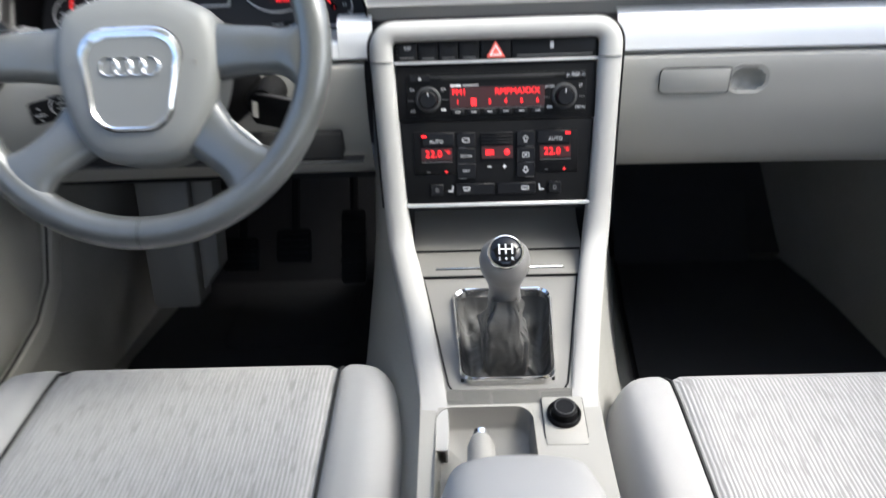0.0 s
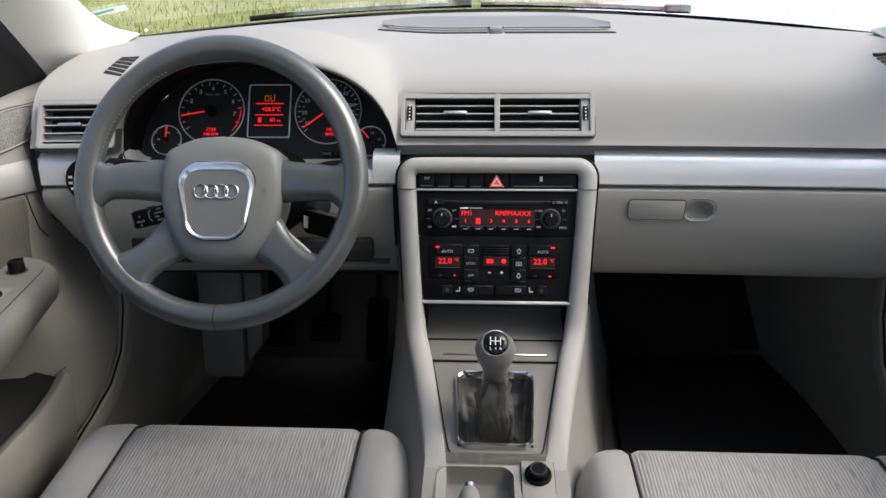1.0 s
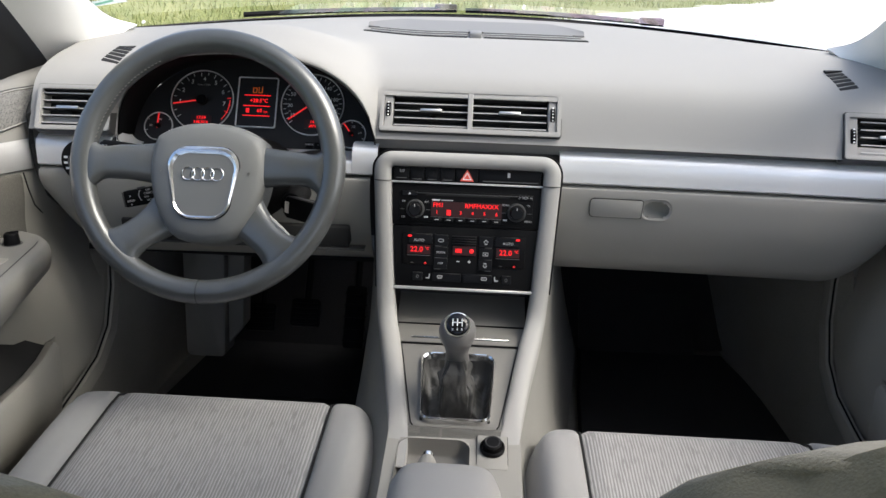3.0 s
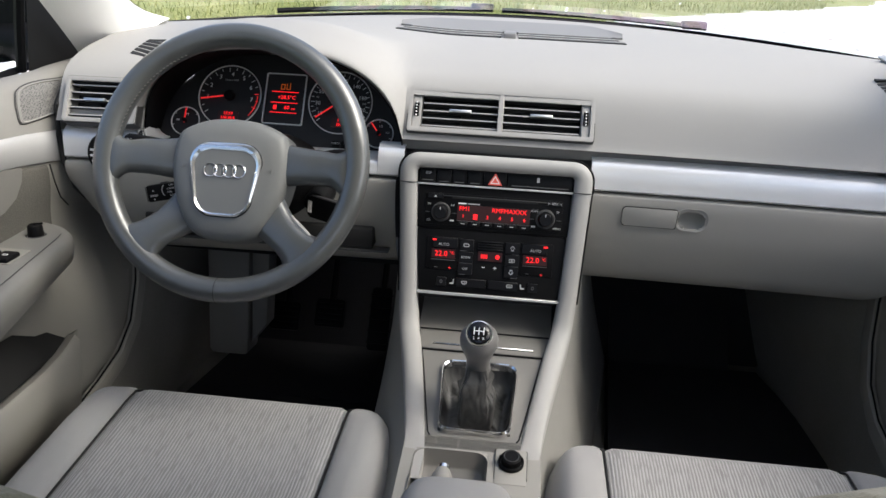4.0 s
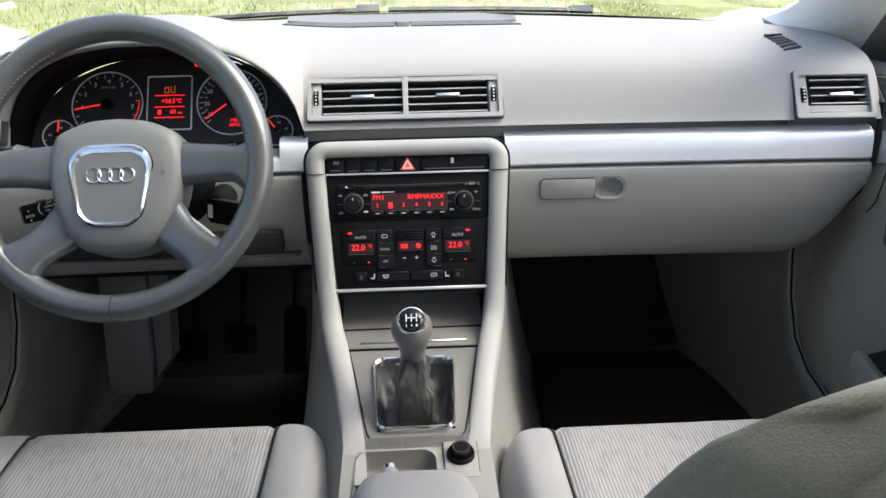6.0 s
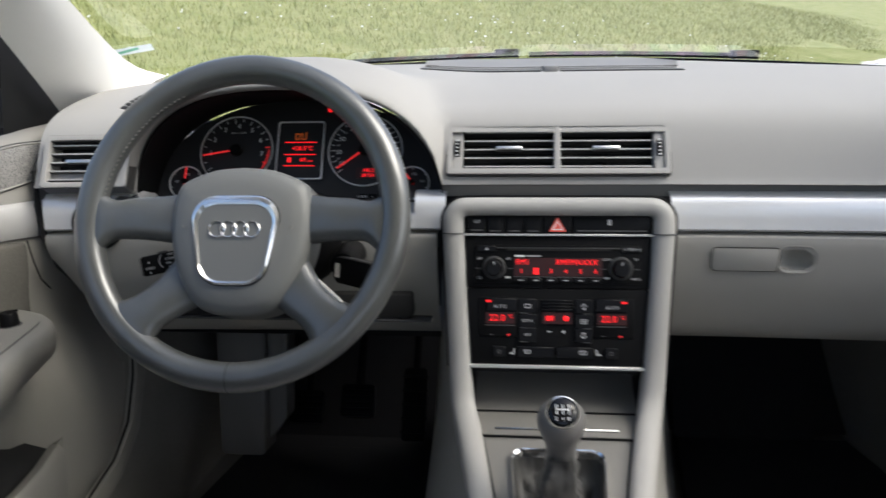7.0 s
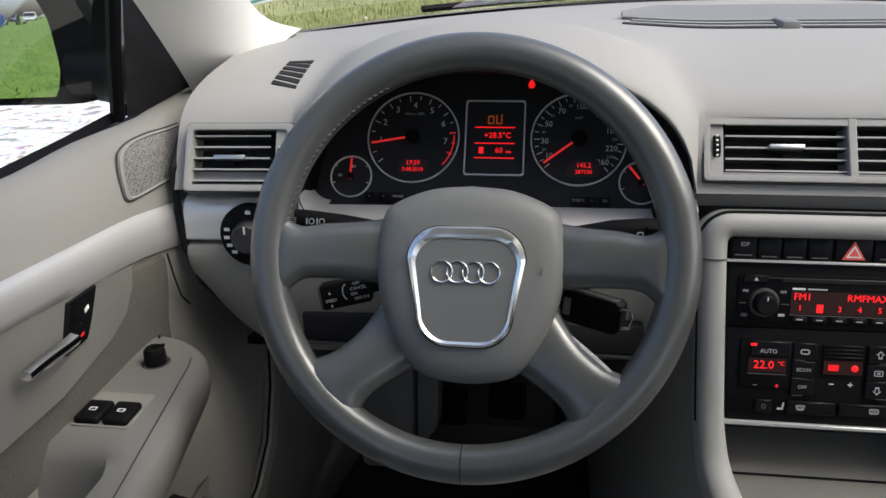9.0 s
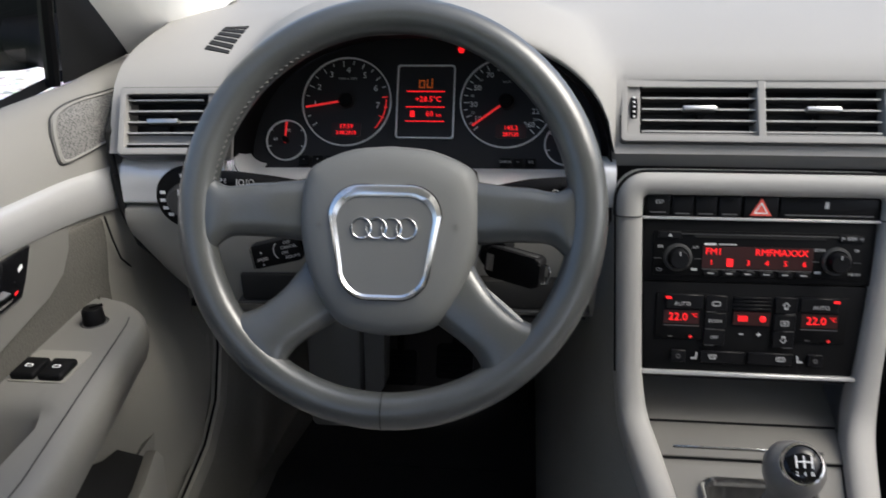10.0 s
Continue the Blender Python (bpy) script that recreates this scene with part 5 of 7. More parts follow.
# gear lever
gl = thing("gear_lever", "gear lever with grey leather knob and creased boot", "gear lever", at=(0, -0.18, 0.61))
_bo = rounded(0.110, 0.127, 0.014, 5, 0.099)
part("chrome_surround", ring_plate(_bo, [(x * 0.925, y * 0.935) for x, y in _bo], -0.012, 0.0055, 0.0025), M_CHROME, gl, "satin chrome surround", m=FB)
KN = Vector((-0.002, -0.206, 0.738))
rows = []
_bo2 = rounded(0.110 * 0.93, 0.127 * 0.94, 0.014, 30, 0.099 * 0.93)
for j in range(25):
    t = j / 24
    row = []
    for i, (bx, by) in enumerate(_bo2):
        a = math.atan2(by, bx)
        if t < 0.30:
            # tucked in under the surround, then sagging across to the lever
            q = t / 0.30
            k = 1 - 0.50 * q
            sag = -0.030 * math.sin(min(1.0, q * 2.2) * math.pi / 2) + 0.012 * q + 0.014 * (abs(math.sin(3.5 * a + 0.6)) ** 0.6 - 0.68) * math.sin(math.pi * min(1.0, q * 0.9)) + 0.0045 * noise.noise((bx * 60, by * 60, 2.0)) * q
            row.append(tuple(FB @ Vector((bx * k, by * k - 0.004 * q, -0.004 + sag))))
        else:
            q = (t - 0.30) / 0.70
            e = FB @ Vector((bx * 0.50, by * 0.50 - 0.004, -0.022 + 0.0045 * noise.noise((bx * 60, by * 60, 2.0))))
            ctr = Vector((-0.0015, -0.188 - 0.009 * q, 0.606 + 0.072 * q))
            crease = 0.9 * (abs(math.sin(3.5 * a + 1.2 + 2.3 * q)) ** 0.7 - 0.6) + 0.55 * (abs(math.sin(6.0 * a - 3.4 * q + 0.4)) ** 0.8 - 0.6)
            lump = noise.noise((3.0 * math.cos(a), 3.0 * math.sin(a), 4.0 * q))
            r = 0.0172 + 0.017 * (1 - q) ** 1.2 + (0.016 * crease + 0.009 * lump) * math.sin(math.pi * min(1.0, 0.12 + 0.88 * q)) ** 0.8
            n = ctr + Vector((r * math.cos(a), r * math.sin(a), 0.004 * lump * (1 - q) + 0.0025 * math.sin(16 * q + 2.5 * math.sin(2 * a)) * (1 - q)))
            row.append(tuple(e.lerp(n, min(1.0, q * 3.2) ** 0.8)))
    rows.append(row)
part("boot", grid(rows, close=True), M_BOOT, gl, "creased grey leather boot", angle=70)
kz = (KN - Vector((-0.001, -0.190, 0.672))).normalized()
kn_ = Vector((0, -0.70, 0.72)).normalized()
FK = Matrix.Translation(KN - kz * 0.0165 + kn_ * 0.0195) @ Vector((0, 0, 1)).rotation_difference(kn_).to_matrix().to_4x4()
FK2 = Matrix.Translation(KN) @ Vector((0, 0, 1)).rotation_difference(kz).to_matrix().to_4x4()
part("knob", lathe([(0.0, 0.0), (0.012, -0.0008), (0.019, -0.004), (0.0235, -0.010), (0.0255, -0.018), (0.0245, -0.027), (0.0205, -0.038), (0.0172, -0.047), (0.0158, -0.058), (0.0164, -0.066), (0.0170, -0.070), (0.015, -0.074)], 36), M_KNOB, gl, "rounded grey leather knob", m=FK2)
cap = part("cap", lathe([(0, 0.0045), (0.008, 0.0038), (0.013, 0.0022), (0.0155, 0.0002), (0.016, -0.005)], 36), M_GLOSS, gl, "gloss black shift pattern cap", m=FK)
part("cap_ring", lathe([(0.0153, -0.001), (0.0158, 0.0012), (0.0170, 0.0010), (0.0178, -0.0015), (0.0178, -0.007)], 36), M_CHROME, cap, "chrome ring", m=FK)
for dx in (-0.0062, 0, 0.0062):
    part("shift_line", box(dx - 0.0006, dx + 0.0006, -0.0045, 0.0055, 0.0022, 0.0032), M_WHITE, cap, m=FK @ at2(0, 0.001, 0.0014))
part("shift_line", box(-0.0062, 0.0062, 0.0, 0.0011, 0.0022, 0.0032), M_WHITE, cap, m=FK @ at2(0, 0.001, 0.0014))
for txt, dx in (("2", -0.0062), ("4", 0), ("R", 0.0062)):
    letters(txt, 0.0048, FK @ at2(dx, -0.0082, 0.0040), M_WHITE, cap, "digit")

# handbrake, lighter and armrest
hb = thing("handbrake_lever", "grey handbrake lever with chrome button", "handbrake", at=(-0.028, -0.4, 0.58))
part("grip", tube([(-0.030, -0.46, 0.578), (-0.030, -0.40, 0.592), (-0.031, -0.335, 0.599), (-0.031, -0.325, 0.600)], [0.013, 0.0135, 0.0125, 0.009], 14), M_GREY, hb)
part("button", tube([(-0.031, -0.327, 0.600), (-0.031, -0.318, 0.6015), (-0.031, -0.316, 0.602)], [0.0075, 0.0075, 0.004], 14), M_SATIN, hb, "satin chrome push button")
lt = thing("cigarette_lighter", "round black cigarette lighter in a grey plate", "lighter", at=(0.0515, -0.27, 0.585))
FT = Matrix.Translation((0.0515, -0.286, PY(-0.286) + 0.001)) @ Matrix.Rotation(math.atan(0.2), 4, 'X')
part("plate", slab(rounded(0.040, 0.058, 0.002, 2), 0, 0.002, 0.0006), M_GREY, lt, m=FT)
part("plate_joint", slab(rounded(0.0415, 0.0595, 0.002, 2), 0, 0.0006), M_BLACK, lt, m=FT)
part("socket", lathe([(0.0165, 0.002), (0.0165, 0.006), (0.0145, 0.008), (0.0135, 0.004)], 32), M_BLACK, lt, m=FT @ at2(0, 0.006))
part("knob", lathe([(0, 0.015), (0.0105, 0.015), (0.0122, 0.0135), (0.0128, 0.004)], 32), M_BLACK, lt, "black push knob", m=FT @ at2(0, 0.006))
part("knob_ring", lathe([(0.0086, 0.015), (0.009, 0.0156), (0.0096, 0.0156), (0.01, 0.015)], 32), M_SLAT, lt, m=FT @ at2(0, 0.006))
ar = thing("armrest_box", "padded pale grey centre armrest", "armrest box", at=(-0.004, -0.65, 0.66))
rows = []
for i in range(17):
    t = i / 16
    y = -0.402 - 0.45 * t
    f = min(1.0, (t * 0.45 / 0.06))
    w = 0.062 * (1 - 0.45 * (1 - f) ** 2.5)
    h = 0.05 * (1 - 0.6 * (1 - f) ** 2)
    rows.append([(-0.004 + w * abs(math.cos(a)) ** 0.45 * (1 if math.cos(a) > 0 else -1), y, 0.630 + 0.03 * t + h * abs(math.sin(a)) ** 0.6 * (1 if math.sin(a) > 0 else -1)) for a in [2 * math.pi * k / 32 for k in range(32)]])
bm = grid(rows, close=True)
bmesh.ops.holes_fill(bm, edges=bm.edges[:])
bmesh.ops.recalc_face_normals(bm, faces=bm.faces)
part("cushion", bm, M_SOFT, ar)
part("support", box(-0.045, 0.037, -0.86, -0.56, 0.56, 0.625, 0.01), M_GREY, ar)

# ---- fascia units ----
sp = thing("switch_panel", "black switch row with red hazard button", "switch panel", at=(0, 0, 0.88))
part("backing", box(-0.118, 0.118, -0.0125, 0.0125, -0.012, -0.003), M_BLACK, sp, m=FS @ at2(0, -0.0015))
for x0, x1, dash_y in ((-0.112, -0.088, -0.0075), (-0.087, -0.065, -0.0085), (-0.064, -0.042, -0.0085), (-0.041, -0.0185, -0.0085)):
    b = part("button", box(x0 + 0.0004, x1 - 0.0004, -0.0115, 0.0095, -0.005, 0.0, 0.0012), M_KEY, sp, m=FS)
    part("button_line", box(x0 + 0.004, x1 - 0.004, dash_y - 0.0006, dash_y + 0.0006, 0, 0.0005), M_LINE, b, m=FS)
letters("ESP", 0.0055, FS @ at2(-0.099, 0.003, 0.0003), M_PALE, sp, "print")
hz = part("hazard_button", box(-0.0165, 0.0165, -0.0115, 0.0105, -0.005, 0.001, 0.0012), M_KEY, sp, "hazard button with red triangle", m=FS)
part("triangle", slab([(-0.0105, -0.0085), (0.0105, -0.0085), (0.0, 0.0092)], 0, 0.0008), M_HAZ, hz, m=FS @ at2(0.0, -0.0005, 0.001))
part("triangle_inner", ring_plate([(-0.0072, -0.0065), (0.0072, -0.0065), (0.0, 0.0055)], [(-0.005, -0.0052), (0.005, -0.0052), (0.0, 0.003)], 0, 0.0006), M_WHITE, hz, m=FS @ at2(0.0, -0.0005, 0.0015))
pb = part("blank_flap", box(0.0185, 0.112, -0.0115, 0.0095, -0.005, 0.0, 0.0012), M_KEY, sp, "wide black flap", m=FS)
part("button_line", box(0.024, 0.108, -0.0085, -0.0073, 0, 0.0005), M_LINE, pb, m=FS)
part("symbol", box(0.061, 0.065, -0.001, 0.006, 0, 0.0004), M_PALE, pb, m=FS)
part("silver_line", box(-0.1155, 0.1155, -0.0145, -0.0118, -0.006, 0.0015, 0.0006, 1), M_ARC, sp, "thin silver strip", m=FS)

FR = FS @ at2(0, -0.0065)
FQ = FS @ at2(0, -0.0108)
rd = thing("car_radio", "black car radio with red-lit display", "radio", at=(0, 0, 0.84))
part("faceplate", slab([(x, y - 0.0470) for x, y in rounded(0.226, 0.0645, 0.002, 2)], -0.012, -0.002, 0.001), M_BLACK, rd, m=FS)
part("inner_face", slab([(x, y - 0.043) for x, y in rounded(0.204, 0.047, 0.003, 3)], -0.003, -0.0006, 0.0006), M_BLACK, rd, m=FR)
part("disc_slot", box(-0.062, 0.066, -0.0262, -0.0238, -0.003, 0.0002), M_DARK, rd, "narrow disc slot", m=FR)
part("display_line", box(-0.053, 0.055, -0.0590, -0.0584, -0.002, 0.0004), M_LINE, rd, m=FR)
part("slot_lip", box(-0.075, 0.078, -0.0235, -0.0222, -0.003, 0.0006, 0.0003, 1), M_SLAT, rd, m=FR)
ds = part("display", box(-0.053, 0.055, -0.0575, -0.035, -0.002, 0.0), M_REDDIM, rd, "lit red display", m=FR)
letters("FM1", 0.0095, FR @ at2(-0.0505, -0.0405, 0.0003), M_RED, ds, "readout", align='LEFT')
letters("RMFMAXXX", 0.0095, FR @ at2(0.024, -0.0405, 0.0003), M_RED, ds, "readout")
for k in range(6):
    x = -0.044 + 0.0182 * k
    if k == 1:
        part("preset_block", box(x - 0.003, x + 0.003, -0.0555, -0.0475, 0, 0.0005), M_RED, ds, m=FR)
    else:
        letters(str(k + 1), 0.0078, FR @ at2(x, -0.0515, 0.0003), M_RED, ds, "readout")
    part("preset_key", box(x - 0.007, x + 0.007, -0.0655, -0.060, -0.002, 0.0014, 0.0008, 1), M_KEY, rd, m=FR)
    part("print", box(x - 0.003, x + 0.003, -0.0632, -0.0622, 0.0014, 0.0018), M_PALE, rd, m=FR)
for s in (-1, 1):
    part("knob_collar", lathe([(0.0108, 0.0012), (0.0116, 0.0030), (0.0132, 0.0026), (0.0146, 0.0)], 32), M_SLAT, rd, "dark grey collar", m=FR @ at2(s * 0.0775, -0.0475, -0.0006))
    for _sx in (-1, 1):
        part("print_line", box(_sx * 0.020 - 0.0035, _sx * 0.020 + 0.0035, -0.0003, 0.0003, -0.0006, 0.0001), M_LINE, rd, m=FR @ at2(s * 0.0775, -0.0485))
    kn = part("knob", lathe([(0, 0.0125), (0.006, 0.013), (0.0085, 0.013), (0.0098, 0.0115), (0.0104, 0.001)], 32), M_KEY, rd, "round black knob", m=FR @ at2(s * 0.0775, -0.0475))
    part("print", box(-0.0006, 0.0006, 0.0045, 0.0085, 0.013, 0.0134), M_PALE, kn, m=FR @ at2(s * 0.0775, -0.0475))
    for dx, dy in ((s * -0.017, -0.012),):
        part("print", box(dx - 0.003, dx + 0.003, dy - 0.0012, dy + 0.0012, -0.0006, 0.0), M_PALE, rd, m=FR @ at2(s * 0.0775, -0.0475))
for _t, _x, _y in (("FM", -0.0955, -0.0365), ("AM", -0.0605, -0.0365), ("SCAN", 0.0605, -0.0365), ("TP", 0.0955, -0.0365), ("CD", -0.0955, -0.0605), ("MENU", 0.0955, -0.0605)):
    letters(_t, 0.0042, FR @ at2(_x, _y, 0.0001), M_PALE, rd, "print")
part("eject_key", box(-0.098, -0.075, -0.0275, -0.0205, -0.002, 0.0012, 0.0006, 1), M_KEY, rd, m=FR)
part("eject_mark", slab([(-0.0022, -0.0018), (0.0022, -0.0018), (0, 0.0016)], 0, 0.0004), M_PALE, rd, m=FR @ at2(-0.0865, -0.0238, 0.0012))
part("seek_key", box(0.078, 0.102, -0.0275, -0.0205, -0.002, 0.0012, 0.0006, 1), M_KEY, rd, m=FR)
letters("|< SEEK >|", 0.0048, FR @ at2(0.090, -0.0240, 0.0014), M_PALE, rd, "print")
part("maker_bar", box(-0.052, -0.040, -0.0338, -0.0318, -0.0006, 0.0), M_WHITE, rd, m=FR)
part("maker_bar", box(-0.038, -0.020, -0.0335, -0.0321, -0.0006, 0.0), M_PALE, rd, m=FR)

cc = thing("climate_control_unit", "black climate control with three red displays", "climate control", at=(0, -0.02, 0.77))
part("faceplate", slab([(x, y - 0.1278) for x, y in rounded(0.222, 0.0955, 0.002, 2, 0.210)], -0.012, -0.002, 0.001), M_BLACK, cc, m=FS)
def arrow(up):
    o = [(0, 0.0042), (0.0040, 0.0002), (0.0019, 0.0002), (0.0019, -0.0038), (-0.0019, -0.0038), (-0.0019, 0.0002), (-0.0040, 0.0002)]
    i = [(x * 0.62, y * 0.62 + 0.0001) for x, y in o]
    k = 1 if up else -1
    return ring_plate([(x, y * k) for x, y in o], [(x, y * k) for x, y in i], 0, 0.0004)


def seat_icon(k):
    return slab([(-0.0030 * k, 0.0045), (-0.0014 * k, 0.0045), (-0.0006 * k, -0.0008), (0.0034 * k, -0.0010), (0.0036 * k, -0.0028), (-0.0022 * k, -0.0030)][::k], 0, 0.0004)


for s in (-1, 1):
    cx = -0.0698 if s < 0 else 0.0675
    mx_ = -0.0358 if s < 0 else 0.0332
    part("button_field", box(cx - 0.0265, cx + 0.0265, -0.130, -0.0805, -0.003, -0.0004, 0.0015), M_BLACK, cc, m=FQ)
    part("auto_key", box(cx - 0.0185 - 0.002 * s, cx + 0.0185 - 0.002 * s, -0.0965, -0.0815, -0.002, 0.0014, 0.0008, 1), M_KEY, cc, m=FQ)
    letters("AUTO", 0.0058, FQ @ at2(cx, -0.0915, 0.0016), M_PALE, cc, "print")
    part("auto_lamp", box(cx + s * 0.0143 - 0.0029, cx + s * 0.0143 + 0.0029, -0.0862, -0.0838, 0.001, 0.0020), M_RED, cc, "lit red lamp", m=FQ)
    d = part("temperature_display", box(cx - 0.0178, cx + 0.0178, -0.1130, -0.0990, -0.002, 0.0002), M_REDDIM, cc, "lit red temperature display", m=FQ)
    letters("22.0", 0.0115, FQ @ at2(cx - 0.0035, -0.1060, 0.0004), M_RED, d, "readout")
    letters("\u00b0C", 0.0058, FQ @ at2(cx + 0.0128, -0.1040, 0.0004), M_RED, d, "readout")
    part("print_line", box(cx - 0.018, cx + 0.018, -0.1155, -0.1148, -0.0004, 0.0002), M_LINE, cc, m=FQ)
    part("minus", box(cx - 0.0125, cx - 0.0080, -0.1274, -0.1266, -0.0004, 0.0002), M_LINE, cc, m=FQ)
    part("plus", box(cx + 0.0085, cx + 0.0125, -0.1274, -0.1266, -0.0004, 0.0002), M_NEEDLE, cc, m=FQ)
    part("plus", box(cx + 0.0101, cx + 0.0109, -0.1288, -0.1252, -0.0004, 0.0002), M_NEEDLE, cc, m=FQ)
    for k, y in enumerate((-0.0905, -0.109, -0.1265)):
        part("mode_key", box(mx_ - 0.0108, mx_ + 0.0108, y - 0.0086, y + 0.0086, -0.002, 0.0010, 0.0008, 1), M_KEY, cc, m=FQ)
        part("print_line", box(mx_ - 0.009 * (s < 0), mx_ + 0.009 * (s > 0) + 0.0005, y - 0.0090, y - 0.0085, 0.0002, 0.0012), M_LINE, cc, m=FQ)
    if s < 0:
        part("symbol", ring_plate(rounded(0.0088, 0.0052, 0.0022, 3), rounded(0.0066, 0.0032, 0.0012, 3), 0, 0.0004), M_PALE, cc, m=FQ @ at2(mx_, -0.0905, 0.0011))
        letters("ECON", 0.0048, FQ @ at2(mx_, -0.109, 0.0012), M_PALE, cc, "print")
        letters("OFF", 0.0048, FQ @ at2(mx_, -0.1265, 0.0012), M_PALE, cc, "print")
    else:
        part("symbol", arrow(True), M_PALE, cc, "upward arrow", m=FQ @ at2(mx_, -0.0905, 0.0011))
        part("symbol", ring_plate(rounded(0.0082, 0.0056, 0.0008, 2), rounded(0.0066, 0.0040, 0.0006, 2), 0, 0.0004), M_PALE, cc, m=FQ @ at2(mx_, -0.109, 0.0011))
        part("symbol", box(-0.0014, 0.0014, -0.0009, 0.0009, 0, 0.0004), M_PALE, cc, m=FQ @ at2(mx_, -0.109, 0.0011))
        part("symbol", arrow(False), M_PALE, cc, "downward arrow", m=FQ @ at2(mx_, -0.1265, 0.0011))
    # lower row: seat heating, a wide rocker and its heated-glass symbols
    xa, xb, xc_ = (-0.0706, -0.0540, -0.0358) if s < 0 else (0.0670, 0.0510, 0.0325)
    part("lower_key", box(xa - 0.0075, xa + 0.0075, -0.1655, -0.1525, -0.002, 0.0010, 0.0008, 1), M_KEY, cc, m=FS)
    part("symbol", ring_plate(rounded(0.0040, 0.0050, 0.0018, 3), rounded(0.0024, 0.0030, 0.0011, 3), 0, 0.0004), M_LINE, cc, m=FS @ at2(xa, -0.1590, 0.0011))
    part("symbol", seat_icon(-1 if s < 0 else 1), M_PALE, cc, m=FS @ at2(xb, -0.1590, 0.0001))
    part("lower_key", box(min(xc_ - 0.0125, xc_ - s * 0.0325), max(xc_ + 0.0125, xc_ - s * 0.0325), -0.1655, -0.1525, -0.002, 0.0010, 0.0008, 1), M_KEY, cc, m=FS)
    part("symbol", ring_plate(rounded(0.0090, 0.0052, 0.0016, 3, 0.0070 if s < 0 else None), rounded(0.0070, 0.0036, 0.0012, 3, 0.0052 if s < 0 else None), 0, 0.0004), M_PALE, cc, m=FS @ at2(xc_, -0.1585, 0.0011))
    for k in (-1, 0, 1):
        part("symbol", box(k * 0.0018 - 0.0003, k * 0.0018 + 0.0003, -0.0026, 0.0014, 0, 0.0005), M_PALE, cc, m=FS @ at2(xc_, -0.1585, 0.0011))
d = part("fan_display", box(-0.0175, 0.0185, -0.1125, -0.0985, -0.002, 0.0002), M_REDDIM, cc, "lit red fan display", m=FQ)
for k in range(5):
    part("fan_bar", box(-0.013 + 0.002 * k, -0.0117 + 0.002 * k, -0.1085, -0.1025, 0.0002, 0.0006), M_RED, d, m=FQ)
part("fan_icon", lathe([(0, 0.0004), (0.003, 0.0003), (0.0034, 0)], 10), M_RED, d, m=FQ @ at2(0.0115, -0.1055, 0.0003))
part("minus", box(-0.011, -0.0065, -0.1227, -0.1218, -0.0004, 0.0003), M_WHITE, cc, m=FQ)
part("plus", box(0.0065, 0.011, -0.1227, -0.1218, -0.0004, 0.0003), M_WHITE, cc, m=FQ)
part("plus", box(0.0083, 0.0092, -0.1245, -0.12, -0.0004, 0.0003), M_WHITE, cc, m=FQ)
for k in range(4):
    part("sensor_slot", box(-0.0185, 0.0185, -0.0960 + 0.0038 * k, -0.0942 + 0.0038 * k, -0.002, 0.0008, 0.0004, 1), M_KEY, cc, m=FQ)
part("silver_line", box(-0.108, 0.108, -0.1795, -0.1755, -0.006, 0.0025, 0.0008, 1), M_ARC, cc, "thin silver strip under the unit", m=FS)
# dark block paints the shaded gap between silver strip and tray
part("gap_shade", box(-0.102, 0.102, -0.186, -0.180, -0.03, -0.008), M_DARK, cc, m=FS)


